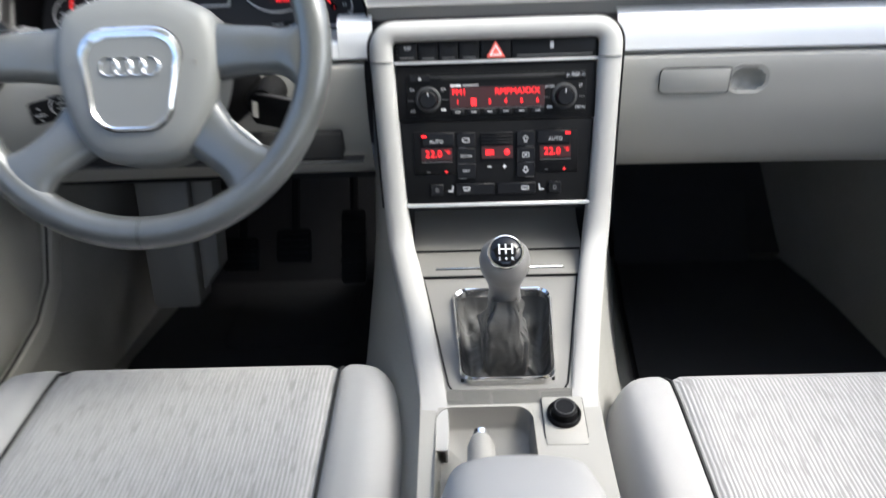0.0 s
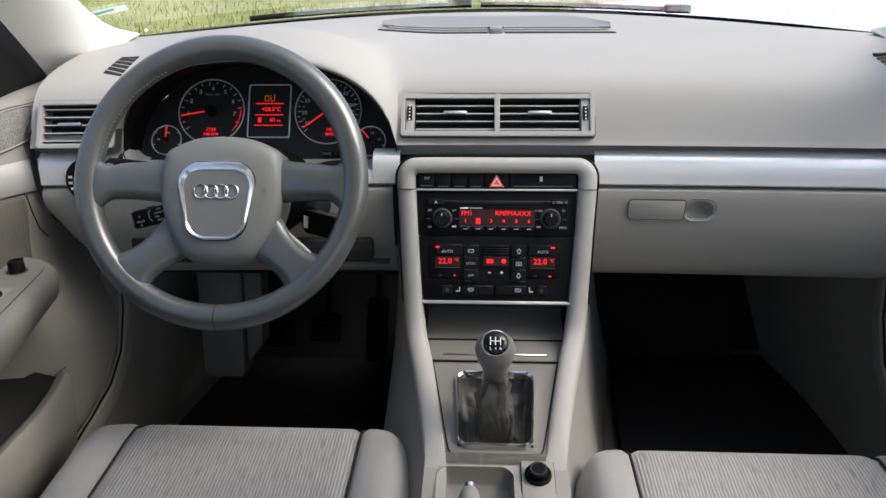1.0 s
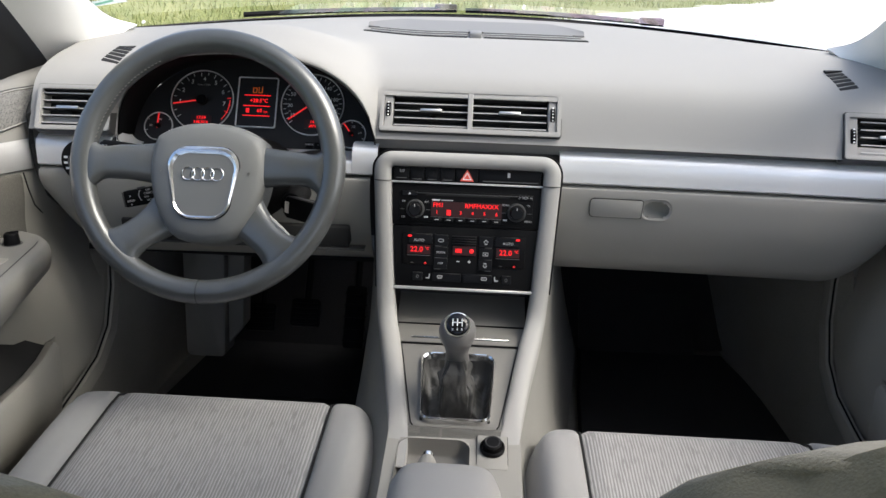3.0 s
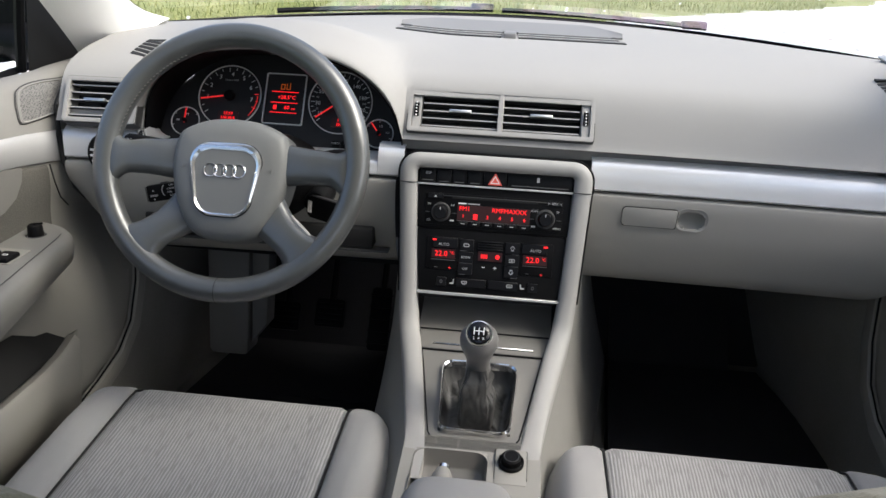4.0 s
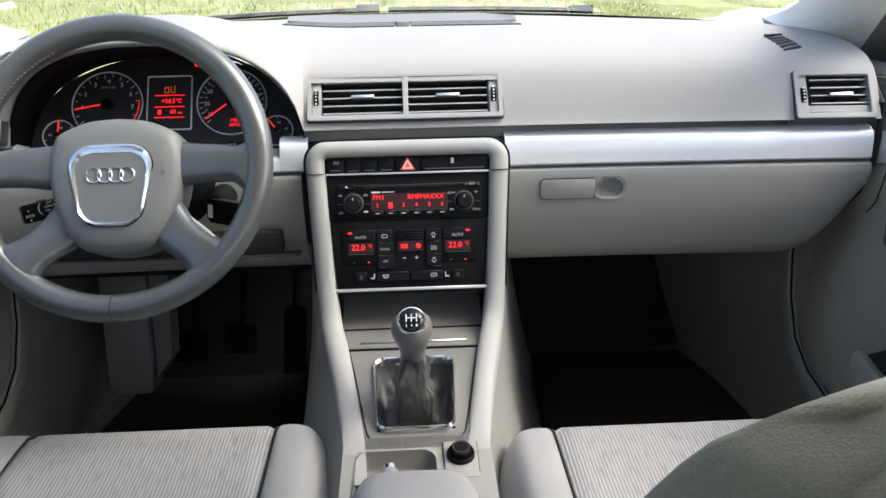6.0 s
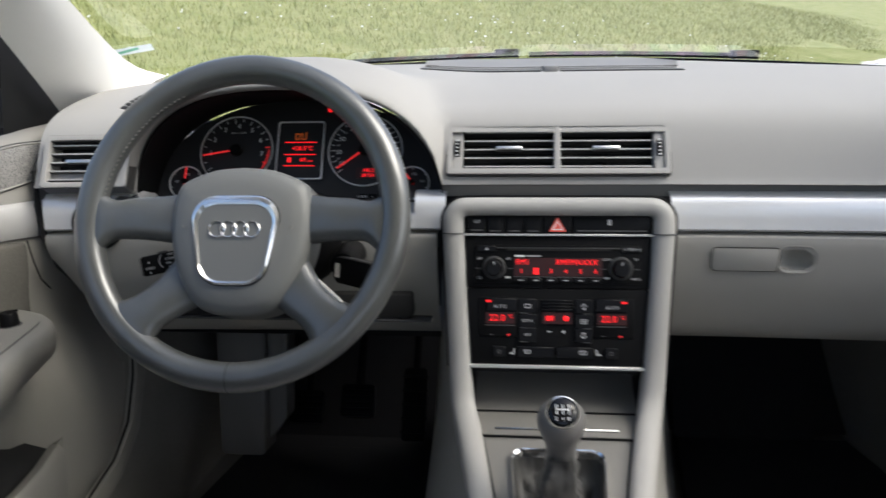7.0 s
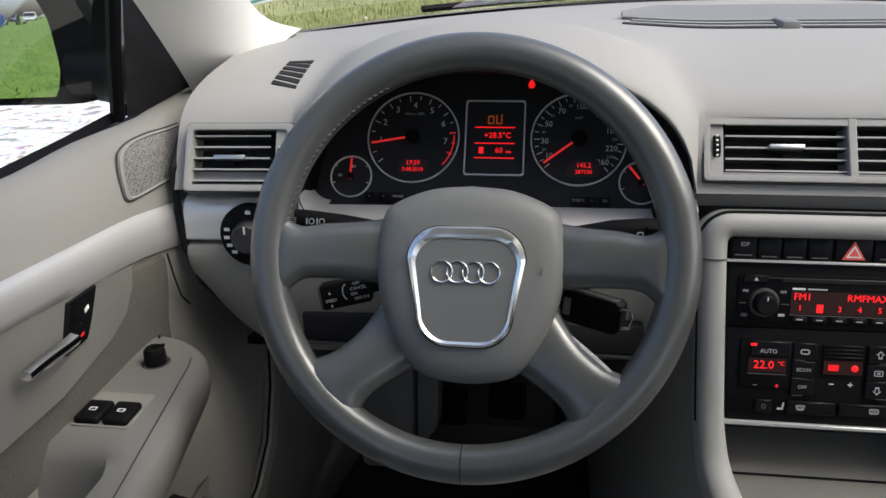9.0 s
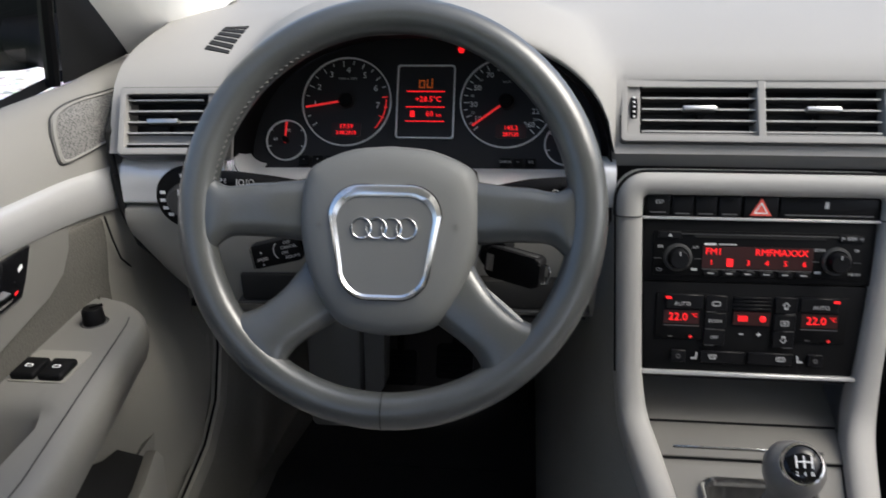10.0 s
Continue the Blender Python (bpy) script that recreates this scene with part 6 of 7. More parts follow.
# ---- seats ----
def car_seat(name, xc, yf, back_y, label):
    st = thing(name, label, "seat", "front seats", at=(xc, yf - 0.25, 0.3))

    def top(u, y):
        d = yf - y
        roll = 0.075 * max(0.0, 1 - d / 0.075) ** 2.2
        au = abs(u)
        bol = 0.011 * math.sin(math.pi * min(1.0, max(0.0, (au - 0.158) / 0.085))) * min(1, d / 0.12) if au > 0.158 else 0.0
        edge = 0.06 * max(0.0, (au - 0.195) / 0.045) ** 2.5
        groove = 0.008 * math.exp(-((au - 0.159) / 0.004) ** 2)
        sag = -0.010 * (1 - (au / 0.16) ** 2) * min(1, d / 0.2) if au < 0.16 else 0
        return 0.577 - roll + bol - edge - groove + sag - 0.05 * max(0, d - 0.05)

    ys = [yf - d for d in (0.0, 0.004, 0.012, 0.024, 0.04, 0.06, 0.09, 0.13, 0.19, 0.27, 0.36, 0.46, 0.56)]

    def front(u):
        return -0.012 * (abs(u) / 0.24) ** 3 - 0.042 * max(0.0, (abs(u) - 0.165) / 0.073) ** 2.4

    def sheet(us):
        rows = []
        for u in us:
            r = [(xc + u, yf + 0.004 + front(u), 0.38), (xc + u, yf + 0.010 + front(u), 0.45)]
            r += [(xc + u, y + 0.004 + front(u), top(u, y)) for y in ys]
            rows.append(r)
        return grid(rows)

    part("cushion_panel", sheet(np.linspace(-0.158, 0.158, 25)), M_RIB, st, "ribbed grey cloth centre panel", angle=60)
    for s in (-1, 1):
        us = sorted([s * v for v in (0.1585, 0.160, 0.163, 0.168, 0.178, 0.19, 0.20, 0.21, 0.22, 0.228, 0.234, 0.238)])
        bm = sheet(us)
        part("side_bolster", bm, M_SEAT, st, "smooth pale grey side bolster", angle=60)
        rows = [[(xc + s * 0.238, y + front(0.238), top(s * 0.238, y)) for y in ys], [(xc + s * 0.242, y + front(0.238), 0.44) for y in ys], [(xc + s * 0.236, y + front(0.238), 0.36) for y in ys]]
        part("side_skirt", grid(rows), M_SEAT, st, angle=60)
        part("seam", tube([(xc + s * 0.159, y + 0.004, top(0.159, y) + 0.0032) for y in ys[2:]], 0.0019, 6), M_DARK, st, "dark sewn seam")
        part("piping", tube([(xc + s * 0.236, y + front(0.236), top(0.236, y) + 0.001) for y in ys[1:]], 0.0022, 6), M_SEAT, st)
    part("base", box(xc - 0.20, xc + 0.20, yf - 0.46, yf - 0.04, 0.29, 0.42, 0.01), M_BLACK, st, "black seat base")
    # backrest
    rows = []
    lean = math.tan(radians(20))
    for j in range(15):
        t = j / 14
        z = 0.50 + 0.445 * t
        yb = back_y - (z - 0.55) * lean
        hw = 0.228 - 0.15 * max(0, t - 0.40) ** 1.1
        th = 0.075 - 0.03 * t
        if t > 0.8:
            q = (t - 0.8) / 0.2
            hw *= math.sqrt(max(0.02, 1 - 0.55 * q ** 2.5))
            th *= math.sqrt(max(0.03, 1 - q ** 3))
        row = []
        for k in range(32):
            a = 2 * math.pi * k / 32
            c, s = math.cos(a), math.sin(a)
            bx = abs(c) ** 0.55 * (1 if c > 0 else -1)
            by = abs(s) ** 0.7 * (1 if s > 0 else -1)
            wing = 0.035 * abs(bx) ** 4 * (1 if s > -0.3 else 0)
            row.append((xc + hw * bx, yb + th * by + wing, z - 0.060 * t ** 3 * abs(bx) ** 1.9))
        rows.append(row)
    # close the top with a shallow dome
    for k, up in ((0.75, 0.004), (0.45, 0.006), (0.15, 0.007), (0.01, 0.007)):
        rows.append([(xc + (x - xc) * k, yb + (y - yb) * k, 0.945 + (z - 0.945) * (0.35 + 0.65 * k) * k + up) for x, y, z in row])
    bm = grid(rows, close=True)
    bmesh.ops.holes_fill(bm, edges=bm.edges[:])
    bmesh.ops.recalc_face_normals(bm, faces=bm.faces)
    part("backrest", bm, M_VELOUR, st, "tan velour backrest", angle=70)
    rows = []
    yh = back_y - (1.08 - 0.55) * lean
    for j in range(11):
        t = j / 10
        z = 0.985 + 0.19 * t
        e = math.sqrt(max(0.0, 1 - abs(2 * t - 1) ** 4))
        rows.append([(xc + (0.115 * (0.72 + 0.28 * e) * abs(math.cos(a)) ** 0.5) * (1 if math.cos(a) > 0 else -1), yh - 0.05 * t + (0.012 + 0.038 * e) * math.sin(a), z) for a in [2 * math.pi * k / 24 for k in range(24)]])
    bm = grid(rows, close=True)
    bmesh.ops.holes_fill(bm, edges=bm.edges[:])
    bmesh.ops.recalc_face_normals(bm, faces=bm.faces)
    part("headrest", bm, M_VELOUR, st, "tan velour headrest", angle=70)
    for s in (-1, 1):
        part("headrest_post", tube([(xc + s * 0.06, yh + 0.02, 0.93), (xc + s * 0.06, yh, 1.0)], 0.006, 10), M_CHROME, st)
    return st


car_seat("driver_seat", -0.342, -0.115, -0.675, "light grey ribbed cloth driver's seat, tan velour back")
car_seat("passenger_seat", 0.335, -0.150, -0.60, "light grey ribbed cloth passenger seat, tan velour back")

# ---- footwells ----
mt = thing("floor_mat", "black driver's floor mat with raised heel pad", "floor mat", "floor mats", at=(-0.4, 0.2, 0.27))
_mo = [(-0.645, -0.12), (-0.203, -0.12), (-0.200, 0.30), (-0.200, 0.56), (-0.60, 0.56), (-0.625, 0.40), (-0.645, 0.28)]
part("mat", slab(_mo, 0.264, 0.274, 0.003), M_MAT, mt)
part("mat_slope", grid([[(x, 0.56, 0.268), (x, 0.65, 0.40), (x, 0.70, 0.60)] for x in (-0.60, -0.205)], thick=0.01), M_MAT, mt, "mat running up the bulkhead")
part("heel_pad", slab([(x - 0.372, y + 0.405) for x, y in rounded(0.235, 0.20, 0.02)], 0.2735, 0.277, 0.002), M_MAT, mt, "smooth black heel pad")
mt = thing("floor_mat", "black passenger floor mat on grey carpet", "floor mat", "floor mats", at=(0.42, 0.2, 0.27))
_mo = [(0.240, -0.15), (0.66, -0.15), (0.684, 0.10), (0.684, 0.24), (0.676, 0.38), (0.658, 0.50), (0.638, 0.60), (0.284, 0.60), (0.262, 0.40), (0.246, 0.20)]
part("mat", slab(_mo, 0.264, 0.274, 0.003), M_MAT, mt)
part("mat_slope", grid([[(x, 0.60, 0.27), (x, 0.70, 0.42), (x, 0.715, 0.6)] for x in (0.285, 0.57)], thick=0.01), M_MAT, mt, "mat running up the bulkhead")
part("mat_border", tube([(x + 0.004, y, 0.2745) for x, y in ((0.240, -0.14), (0.246, 0.20), (0.262, 0.40), (0.284, 0.595))], 0.0035, 6), M_BLACK, mt, "sewn black border")
rail = thing("seat_rail_cover", "grey cover of the seat rail with three slanted slots", "seat rail", at=(0.20, 0.12, 0.27))
part("cover", box(0.190, 0.2205, -0.05, 0.185, 0.262, 0.272, 0.004), M_CARPET, rail)
for k in range(3):
    part("slot", slab([(-0.006, -0.0035), (0.006, -0.0035), (0.006, 0.0045)], 0, 0.001), M_DARK, rail, "slanted dark slot", m=at2(0.2085, 0.155 - 0.018 * k, 0.272))
for nm, x, y, z in (("clutch_pedal", -0.44, 0.36, 0.44), ("brake_pedal", -0.345, 0.37, 0.45), ("accelerator_pedal", -0.245, 0.42, 0.42)):
    pd = thing(nm, "dark pedal with ribbed rubber pad", "pedal", "foot pedals", at=(x, y, z))
    h = 0.03 if nm != "accelerator_pedal" else 0.07
    FPd = facing(x, y, z, 35)
    part("pad", slab(rounded(0.062 if h < 0.05 else 0.045, 2 * h, 0.006), -0.006, 0.004, 0.002), M_BLACK, pd, m=FPd)
    for k in range(5):
        part("rib", box(-0.025, 0.025, -0.002, 0.002, 0.003, 0.0065, 0.0008, 1), M_BLACK, pd, m=FPd @ at2(0, (k - 2) * h * 0.38))
    part("arm", tube([(x, y + 0.01, z), (x, y + 0.08, z + 0.10), (x, y + 0.10, z + 0.25)], 0.008, 8), M_BLACK, pd)


# ---- doors ----
def car_door(s, name, label, ya=-0.028):
    d = thing(name, label, "car door", "front doors", at=(s * 0.72, -0.4, 0.6))
    ys = list(np.linspace(0.23, -1.0, 42))
    yl = [y for y in ys if y < 0.06]

    def X(v, y):
        # the lining swings in towards the dashboard
        q = min(1.0, max(0.0, (y + 0.06) / 0.12))
        return s * (v - 0.022 * q * q * (3 - 2 * q) + 0.10 * max(0.0, y - 0.06))

    def arc_top(y):
        return 0.902 + 0.085 * min(0.5, max(0.0, 0.05 - y))

    def arc_foot(y):
        return 0.8545 + 0.125 * min(0.45, max(0.0, 0.035 - y))

    # upper lining with the window sill
    rows = []
    for y in ys:
        r = 0.012 * min(1, max(0, (0.08 - y) / 0.2))
        pts = [(0.765, 0.978), (0.757, 0.990), (0.745, 0.992), (0.728, 0.984), (0.716, 0.965), (0.708, 0.94), (0.702, arc_top(y) + 0.0005)]
        rows.append([(X(v, y), y, z - r * min(1.0, max(0.0, (z - 0.93) / 0.04))) for v, z in spline(pts, 4)])
    part("upper_lining", grid(rows, thick=0.004), M_DOOR, d, "grained grey upper lining", angle=60)
    # silver arc
    rows = []
    for y in yl:
        zt, zb = arc_top(y), arc_foot(y)
        rows.append([(X(v, y), y, zt + (zb - zt) * q) for v, q in ((0.706, -0.02), (0.700, 0.0), (0.6945, 0.12), (0.6935, 0.4), (0.695, 0.75), (0.699, 0.98), (0.706, 1.0))])
    part("trim_strip", grid(rows, thick=0.003), M_ARC, d, "curved silver trim strip", angle=60)
    # middle and lower lining
    rows = []
    for y in [0.155, 0.13, 0.10, 0.075] + yl:
        zt = arc_foot(y)
        zl = float(np.interp(y, [-0.1, 0.07, 0.125, 0.16], [0.464, 0.492, 0.527, 0.595]))
        pts = [(0.706, zt), (0.703, zt - 0.006), (0.704, 0.82), (0.710, 0.78), (0.712, 0.74), (0.700, 0.68), (0.690, 0.63), (0.684, max(0.57, zl + 0.03)), (0.672 + 0.014 * (y > 0.02), zl), (0.70, zl - 0.01)]
        rows.append([(X(v, y), y, z) for v, z in spline(pts, 3)])
    part("lower_lining", grid(rows, thick=0.004), M_LOW, d, "light grey lower lining", angle=60)
    # felt panel between the arc and the armrest
    rows = []
    for y in [v for v in yl if v < 0.02]:
        zt = arc_foot(y)
        rows.append([(X(v, y), y, z) for v, z in spline([(0.7040, zt - 0.004), (0.7003, zt - 0.010), (0.7013, 0.82), (0.7073, 0.78), (0.7093, 0.742), (0.714, 0.738)], 3)])
    part("felt_panel", grid(rows), M_FELT, d, "brownish grey felt panel", angle=60)
    # armrest
    def arm_in(t):
        f = math.sqrt(1 - max(0.0, 1 - t * 0.75 / 0.06) ** 2)
        return 0.720 - (0.088 + 0.045 * min(1, t * 2.4)) * (0.30 + 0.70 * f), f

    ts = [0, 0.004, 0.012, 0.024, 0.04, 0.06, 0.08, 0.11, 0.15, 0.19, 0.23, 0.26, 0.277, 0.297, 0.31, 0.33, 0.36, 0.40, 0.45, 0.50, 0.51, 0.525, 0.545, 0.6, 0.7, 0.8, 0.9, 1.0]
    rows = []
    for t in ts:
        y = ya - 0.745 * t
        xin, f = arm_in(t)
        drop = 0.035 + 0.065 * min(1.0, t * 1.5)
        dip = min(1.0, max(0.0, (t - 0.26) / 0.045)) ** 1.5 * min(1.0, max(0.0, (0.525 - t) / 0.03))
        zt = 0.768
        mid = 0.640 + 0.02 * f
        row = [(s * 0.720, y, zt - 0.055 * dip), (s * 0.700, y, zt - 0.06 * dip), (s * max(0.660, xin + 0.03), y, zt - 0.06 * dip), (s * (max(0.650, xin + 0.024) - 0.012 * dip), y, zt - 0.002 * dip)]
        row += [(s * (xin + 0.020), y, zt), (s * (xin + 0.008), y, zt - 0.0025), (s * (xin + 0.002), y, 0.760), (s * xin, y, 0.748)]
        row += [(s * (xin + 0.004), y, 0.748 - drop * 0.45 * f), (s * (xin + 0.03), y, 0.748 - drop * 0.8 * f), (s * 0.705, y, 0.748 - drop * f)]
        rows.append(row)
    arm = part("armrest", grid(rows), M_ARM, d, "light grey door armrest with a hollow grip", angle=50)
    part("edge_joint", tube([(s * (arm_in(t)[0] + 0.019), ya - 0.745 * t, 0.7684) for t in ts[5:]], 0.0007, 6), M_SLAT, arm)
    # door pocket
    rows = []
    for i in range(15):
        y = -0.085 - 0.80 * i / 14
        e = 0.02 * max(0.0, 1 - i / 1.5)
        rows.append([(s * 0.690, y, 0.590), (s * (0.640 + e), y, 0.590), (s * (0.632 + e), y, 0.603), (s * (0.620 + e), y, 0.605), (s * (0.613 + e), y, 0.597), (s * (0.617 + e), y, 0.53), (s * (0.636 + e * 0.5), y, 0.478), (s * 0.668, y, 0.462)])
    part("pocket", grid(rows), M_LOW, d, "map pocket with a raised lip", angle=50)
    # near-black sheet across the opening stands in for the pocket's inner shade
    part("pocket_shade", grid([[(s * 0.684, y, 0.655 - 0.05 * math.exp(-((y + 0.09) / 0.07) ** 2)) for y in (-0.09, -0.12, -0.17, -0.3, -0.6, -0.88)], [(s * 0.642, y, 0.595) for y in (-0.09, -0.12, -0.17, -0.3, -0.6, -0.88)]], thick=0.002), M_DARK, d, "dark sheet painting the shade inside the pocket")
    part("pocket_seam", tube([(s * 0.688, -0.088, 0.60), (s * 0.693, -0.082, 0.63), (s * 0.699, -0.080, 0.67)], 0.0012, 6), M_DARK, d)
    part("lining_seam", tube([(s * 0.6875, -0.012, 0.858), (s * 0.686, -0.008, 0.83), (s * 0.689, 0.006, 0.80), (s * 0.693, 0.03, 0.778)], 0.0012, 6), M_DARK, d)
    # tweeter grille in the upper lining
    def lin(z):
        return float(np.interp(z, [0.912, 0.94, 0.965, 0.984], [0.702, 0.708, 0.716, 0.728]))

    pts = [(0.080, 0.976), (0.050, 0.978), (0.022, 0.979), (-0.004, 0.977), (-0.024, 0.971), (-0.034, 0.961), (-0.041, 0.945), (-0.044, 0.930), (-0.036, 0.926), (-0.016, 0.927), (0.020, 0.931), (0.060, 0.936), (0.085, 0.950)]

    def patch(k, off):
        out = []
        for y, z in [tuple(p) for p in spline(pts + [pts[0]], 4)][:-1]:
            y, z = 0.020 + (y - 0.020) * k, 0.953 + (z - 0.953) * k
            out.append((X(lin(z) - off, y), y, z))
        return out

    part("speaker_grille", grid([patch(k, 0.0022) for k in (0.90, 0.6, 0.35, 0.05)], close=True), M_MESH, d, "perforated tweeter grille")
    part("grille_frame", grid([patch(1.0, 0.0), patch(1.0, 0.003), patch(0.95, 0.0040), patch(0.90, 0.002)], close=True), M_DOOR, d, "grey frame round the grille")
    part("frame_joint", tube([Vector(p) for p in patch(1.03, 0.001)], 0.0009, 6, close=True), M_SLAT, d)
    # inner handle: a pale recess under the arc, a bright pull bar and a slanted switch
    def on_door(y, z, off=0.0):
        return (X(0.7015 - off, y), y, z)

    ro = [(-0.060, 0.866), (-0.066, 0.845), (-0.085, 0.824), (-0.115, 0.812), (-0.20, 0.800), (-0.30, 0.803), (-0.33, 0.83), (-0.335, arc_foot(-0.335) + 0.002), (-0.20, arc_foot(-0.20) + 0.002)]
    ctr = (-0.19, 0.842)
    part("handle_recess", grid([[on_door(ctr[0] + (y - ctr[0]) * k, ctr[1] + (z - ctr[1]) * k, o) for y, z in ro] for k, o in ((1.0, -0.002), (0.995, 0.0016), (0.6, 0.0018), (0.02, 0.0018))], close=True), M_ARM, d, "smooth grey handle recess", angle=25)
    part("recess_joint", tube([on_door(y, z, 0.0) for y, z in ro[:6]], 0.0009, 6), M_SLAT, d)
    so = [(-0.129, 0.875), (-0.173, 0.877), (-0.186, 0.850), (-0.190, 0.834), (-0.158, 0.834), (-0.146, 0.848)]
    sw_ = part("lock_switch", grid([[on_door(-0.163 + (y + 0.163) * k, 0.853 + (z - 0.853) * k, o) for y, z in so] for k, o in ((1.0, 0.0), (0.98, 0.005), (0.9, 0.006), (0.02, 0.006))], close=True), M_GLOSS, d, "slanted black lock switch", angle=25)
    part("lock_symbol", box(-0.0035, 0.0035, -0.002, 0.002, 0, 0.0005, 0.0002, 1), M_WHITE, sw_, m=Matrix(((0, 0, -s, s * 0.6953), (1, 0, 0, -0.152), (0.3, 1, 0, 0.862), (0, 0, 0, 1))))
    part("lock_lamp", box(-0.0025, 0.0025, -0.0007, 0.0007, 0, 0.0005), M_RED, sw_, "tiny red lamp", m=Matrix(((0, 0, -s, s * 0.6953), (1, 0, 0, -0.165), (0.3, 1, 0, 0.843), (0, 0, 0, 1))))
    part("handle", grid([[(s * x, y, z + dz) for x, dz in ((0.690, -0.005), (0.683, -0.006), (0.680, -0.002), (0.681, 0.003), (0.688, 0.005))] for y, z in ((-0.190, 0.853), (-0.200, 0.853), (-0.215, 0.854), (-0.24, 0.855), (-0.256, 0.855))], thick=0.002), M_CHROME, d, "bright chrome pull handle", angle=60)
    # window frame, black corner plate and glass
    part("sill_seal", grid([[(s * 0.762, y, z - 0.009), (s * 0.769, y, z), (s * 0.778, y, z - 0.009)] for y, z in ((0.10, 0.994), (-0.03, 0.986), (-0.12, 0.983), (-0.4, 0.983), (-1.0, 0.983))], thick=0.002), M_BLACK, d, "black rubber window seal")
    tri = [(0.245, 0.978), (0.070, 0.984), (0.045, 1.17), (0.085, 1.145), (0.17, 1.075)]
    bm = bmesh.new()
    bm.faces.new([bm.verts.new((s * (0.752 - 0.35 * (z - 0.99) * 0.6), y, z)) for y, z in tri])
    bmesh.ops.solidify(bm, geom=bm.faces[:], thickness=0.006)
    part("corner_plate", bm, M_SLAT, d, "black triangular mirror plate")
    part("window_channel", tube([(s * 0.760, 0.062, 0.985), (s * 0.745, 0.052, 1.06), (s * 0.715, 0.03, 1.16), (s * 0.69, 0.0, 1.22)], 0.008, 8), M_BLACK, d, "black window channel")
    part("window_frame", tube([(s * 0.752, 0.235, 0.99), (s * 0.735, 0.18, 1.06), (s * 0.70, 0.05, 1.165), (s * 0.655, -0.12, 1.26), (s * 0.615, -0.30, 1.325), (s * 0.60, -0.6, 1.345), (s * 0.60, -0.9, 1.34)], 0.012, 8), M_BLACK, d, "black upper window frame")
    p = part("window_pane", grid([[(s * 0.772, y, 0.98), (s * 0.748, y, 1.08), (s * 0.71, y, 1.18), (s * 0.60, y, 1.34)] for y in (0.05, -0.4, -0.9)]), M_GLASS, d, "clear side glass")
    p.visible_shadow = False
    return d


car_door(-1, "driver_door", "grey lined driver's door with silver trim arc")
car_door(1, "passenger_door", "grey lined passenger door with silver trim arc", -0.11)
FD = at2(-0.679, -0.084, 0.768)
ms = thing("mirror_adjuster", "round black mirror adjuster knob on the armrest", "switch", at=(-0.679, -0.084, 0.768))
part("collar", lathe([(0.012, 0), (0.013, 0.001), (0.0145, 0.0)], 28), M_SLAT, ms, m=FD)
part("knob", lathe([(0, 0.017), (0.0085, 0.017), (0.0105, 0.0145), (0.0115, 0.0)], 28), M_BLACK, ms, "black turning knob", m=FD)
part("pointer", box(-0.0012, 0.0012, -0.002, 0.011, 0.016, 0.0185), M_BLACK, ms, m=FD @ Matrix.Rotation(radians(-50), 4, 'Z'))
wsx = thing("window_switch", "pair of black electric window switches", "switch", at=(-0.6765, -0.17, 0.768))
FN = at2(-0.6765, -0.170, 0.768)
part("recess", slab(rounded(0.056, 0.054, 0.004), 0.0, 0.0012), M_LOW, wsx, m=FN)
for dx in (-0.0135, 0.0135):
    k = part("rocker", box(dx - 0.012, dx + 0.012, -0.025, 0.006, 0.0, 0.0075, 0.003, 3), M_BLACK, wsx, "black rocker switch", m=FN)
    part("symbol", ring_plate(rounded(0.007, 0.005, 0.001, 2), rounded(0.005, 0.003, 0.0008, 2), 0.0075, 0.0079), M_WHITE, k, m=FN @ at2(dx, -0.01))

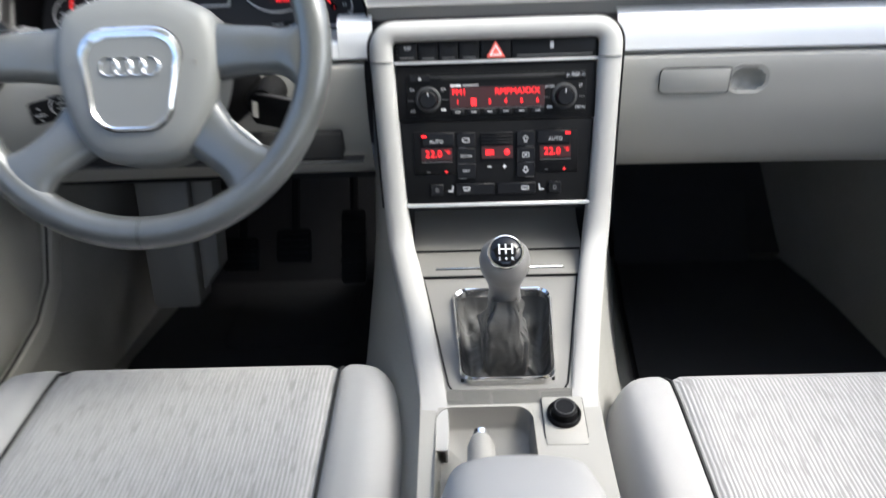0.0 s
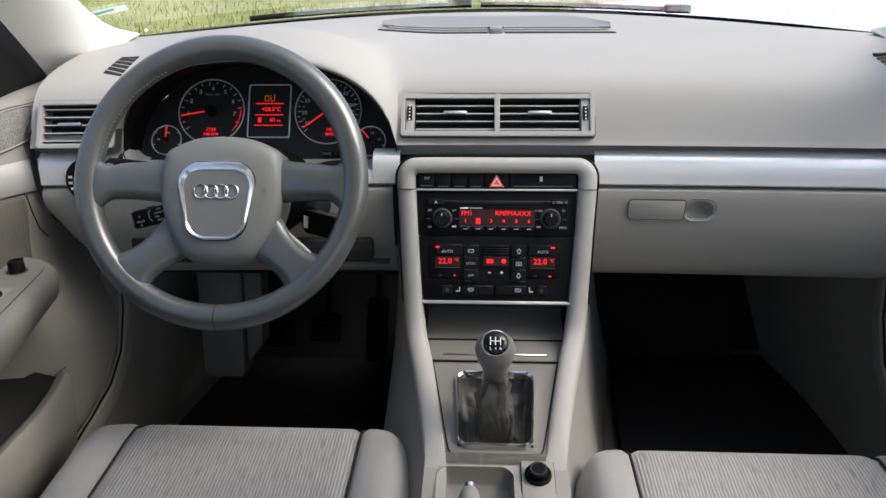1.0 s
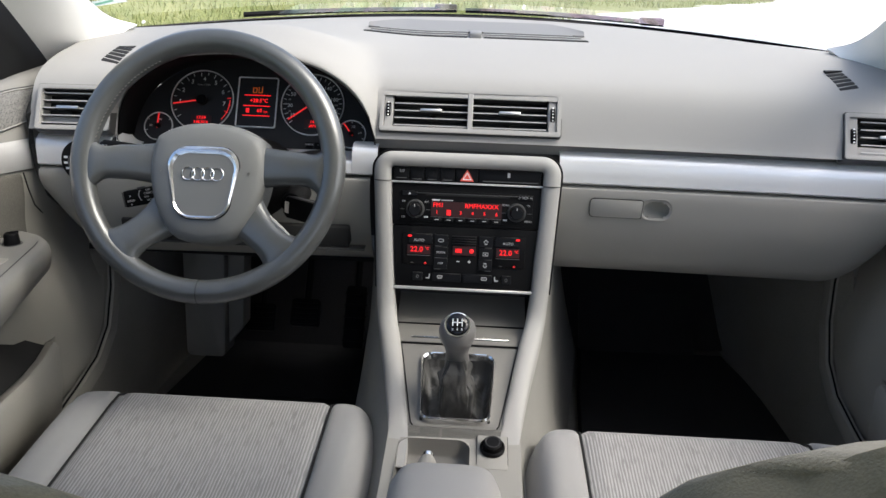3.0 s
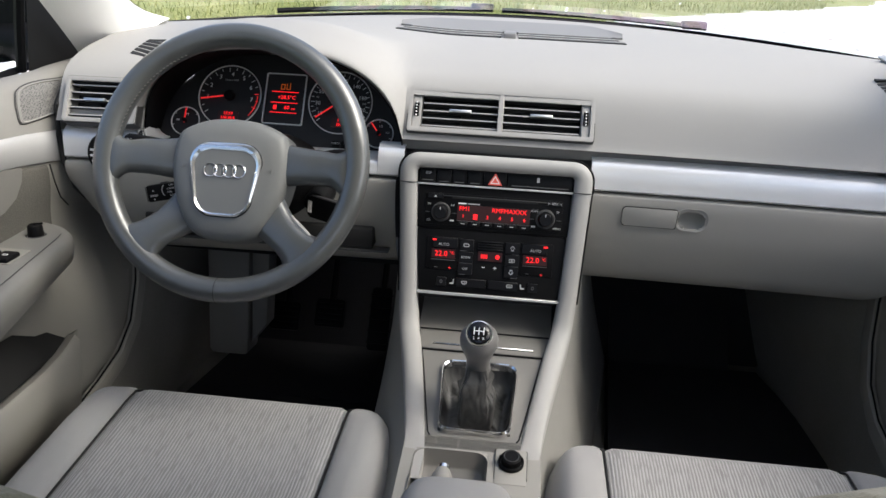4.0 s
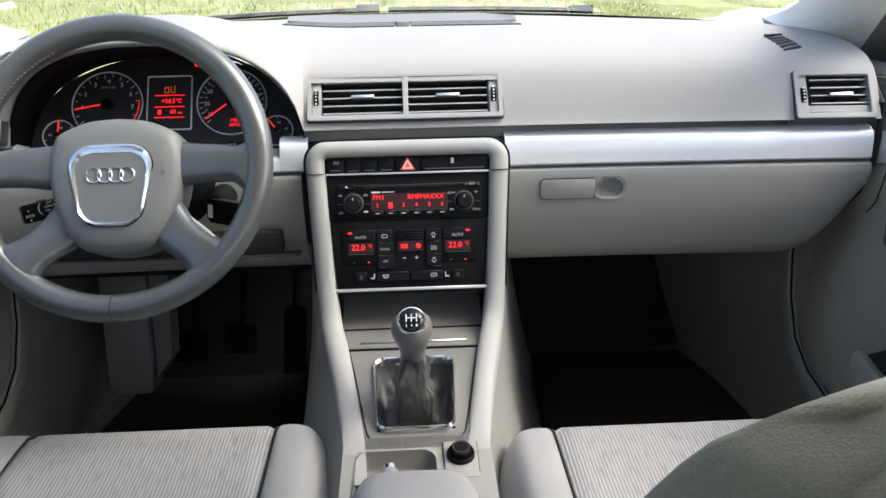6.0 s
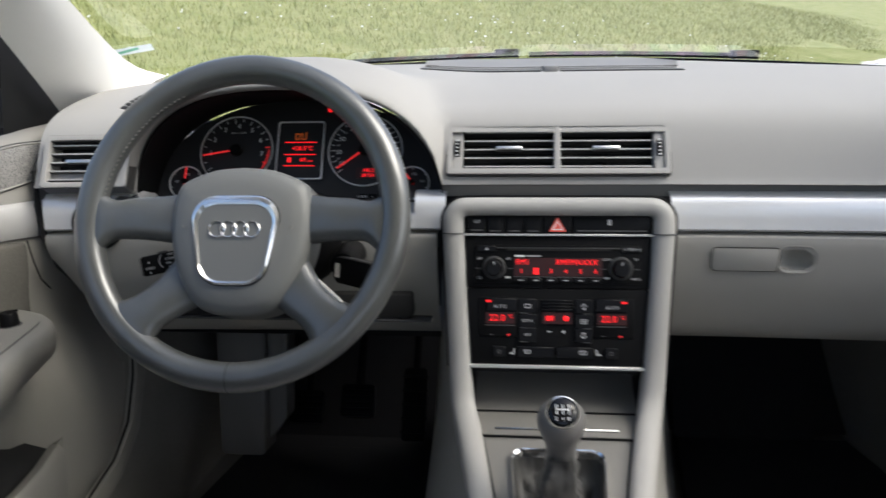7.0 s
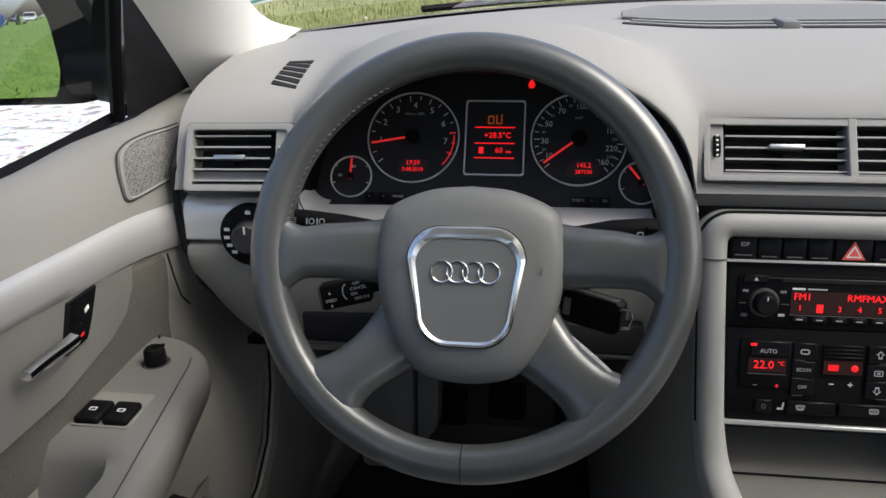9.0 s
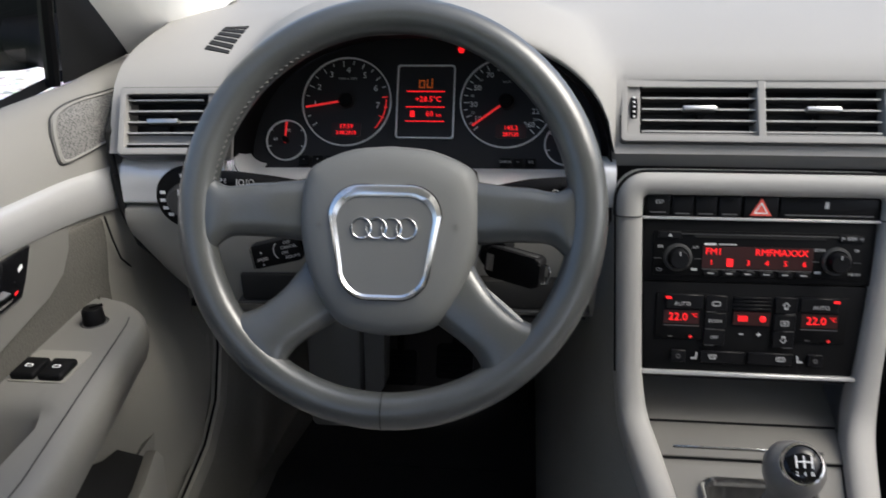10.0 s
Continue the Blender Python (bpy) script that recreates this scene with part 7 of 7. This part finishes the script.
# ---- outside mirror and wipers ----
for s in (-1, 1):
    em = thing("exterior_mirror", "dark housed exterior door mirror", "mirror", "door mirrors", at=(s * 0.93, 0.26, 1.03))
    rows = []
    for j in range(11):
        t = j / 10
        k = math.sqrt(max(0.02, 1 - t ** 2.5))
        rows.append([(s * (1.000 - 0.035 * t + (0.105 if x > 0 else 0.165) * k * x), 0.205 + 0.13 * t - 0.018 * x, 1.045 + 0.076 * k * z) for x, z in [(p[0] / 0.1, p[1] / 0.1) for p in rounded(0.2, 0.2, 0.05)]])
    part("housing", grid(rows, close=True), M_PAINT, em, "dark glossy housing")
    part("bezel", grid([[(p[0], p[1] + 0.012, p[2]) for p in rows[0]], [(s * 0.98, 0.221, 1.045 + 0.0001 * i) for i in range(len(rows[0]))]], close=True), M_BLACK, em, "black frame round the glass")
    # convex glass, turned to look back along the car
    nrm = Vector((-s * 0.212, -0.977, 0.012)).normalized()
    ux = nrm.cross(Vector((0, 0, 1))).normalized()
    uz = ux.cross(nrm)
    rows = []
    for j in range(13):
        k = 1 - j / 12 + 0.001
        rows.append([tuple(Vector((s * 1.010, 0.209, 1.045)) + ux * (x * k) + uz * (z * k) - nrm * ((x * k) ** 2 + (z * k) ** 2) / 2.6 + nrm * 0.004) for x, z in rounded(0.196, 0.136, 0.028)])
    part("glass", grid(rows, close=True), M_MIRROR, em, "convex mirror glass", angle=80)
    part("foot", grid([[(s * (0.765 + 0.15 * q), 0.225 + 0.03 * q + 0.045 * math.cos(a), 0.995 + 0.012 * q + (0.045 - 0.01 * q) * math.sin(a)) for a in [2 * math.pi * k / 14 for k in range(14)]] for q in (0, 0.3, 0.6, 1.0)], close=True), M_BLACK, em, "black mirror foot")
for xs, xe in ((-0.50, -0.05), (-0.03, 0.40)):
    wp = thing("windscreen_wiper", "black wiper resting along the screen's foot", "wiper", "wipers", at=((xs + xe) / 2, 0.7, 1.06))
    f = lambda x: (x, 0.72 - 0.31 * (x / 0.71) ** 2, 1.066 - 0.025 * (x / 0.71) ** 2)
    part("blade", tube([f(xs + (xe - xs) * i / 8) for i in range(9)], 0.0055, 8), M_BLACK, wp)
    part("joint", box(xe - 0.05, xe, f(xe)[1] - 0.01, f(xe)[1] + 0.02, f(xe)[2] - 0.004, f(xe)[2] + 0.012, 0.003), M_BLACK, wp)
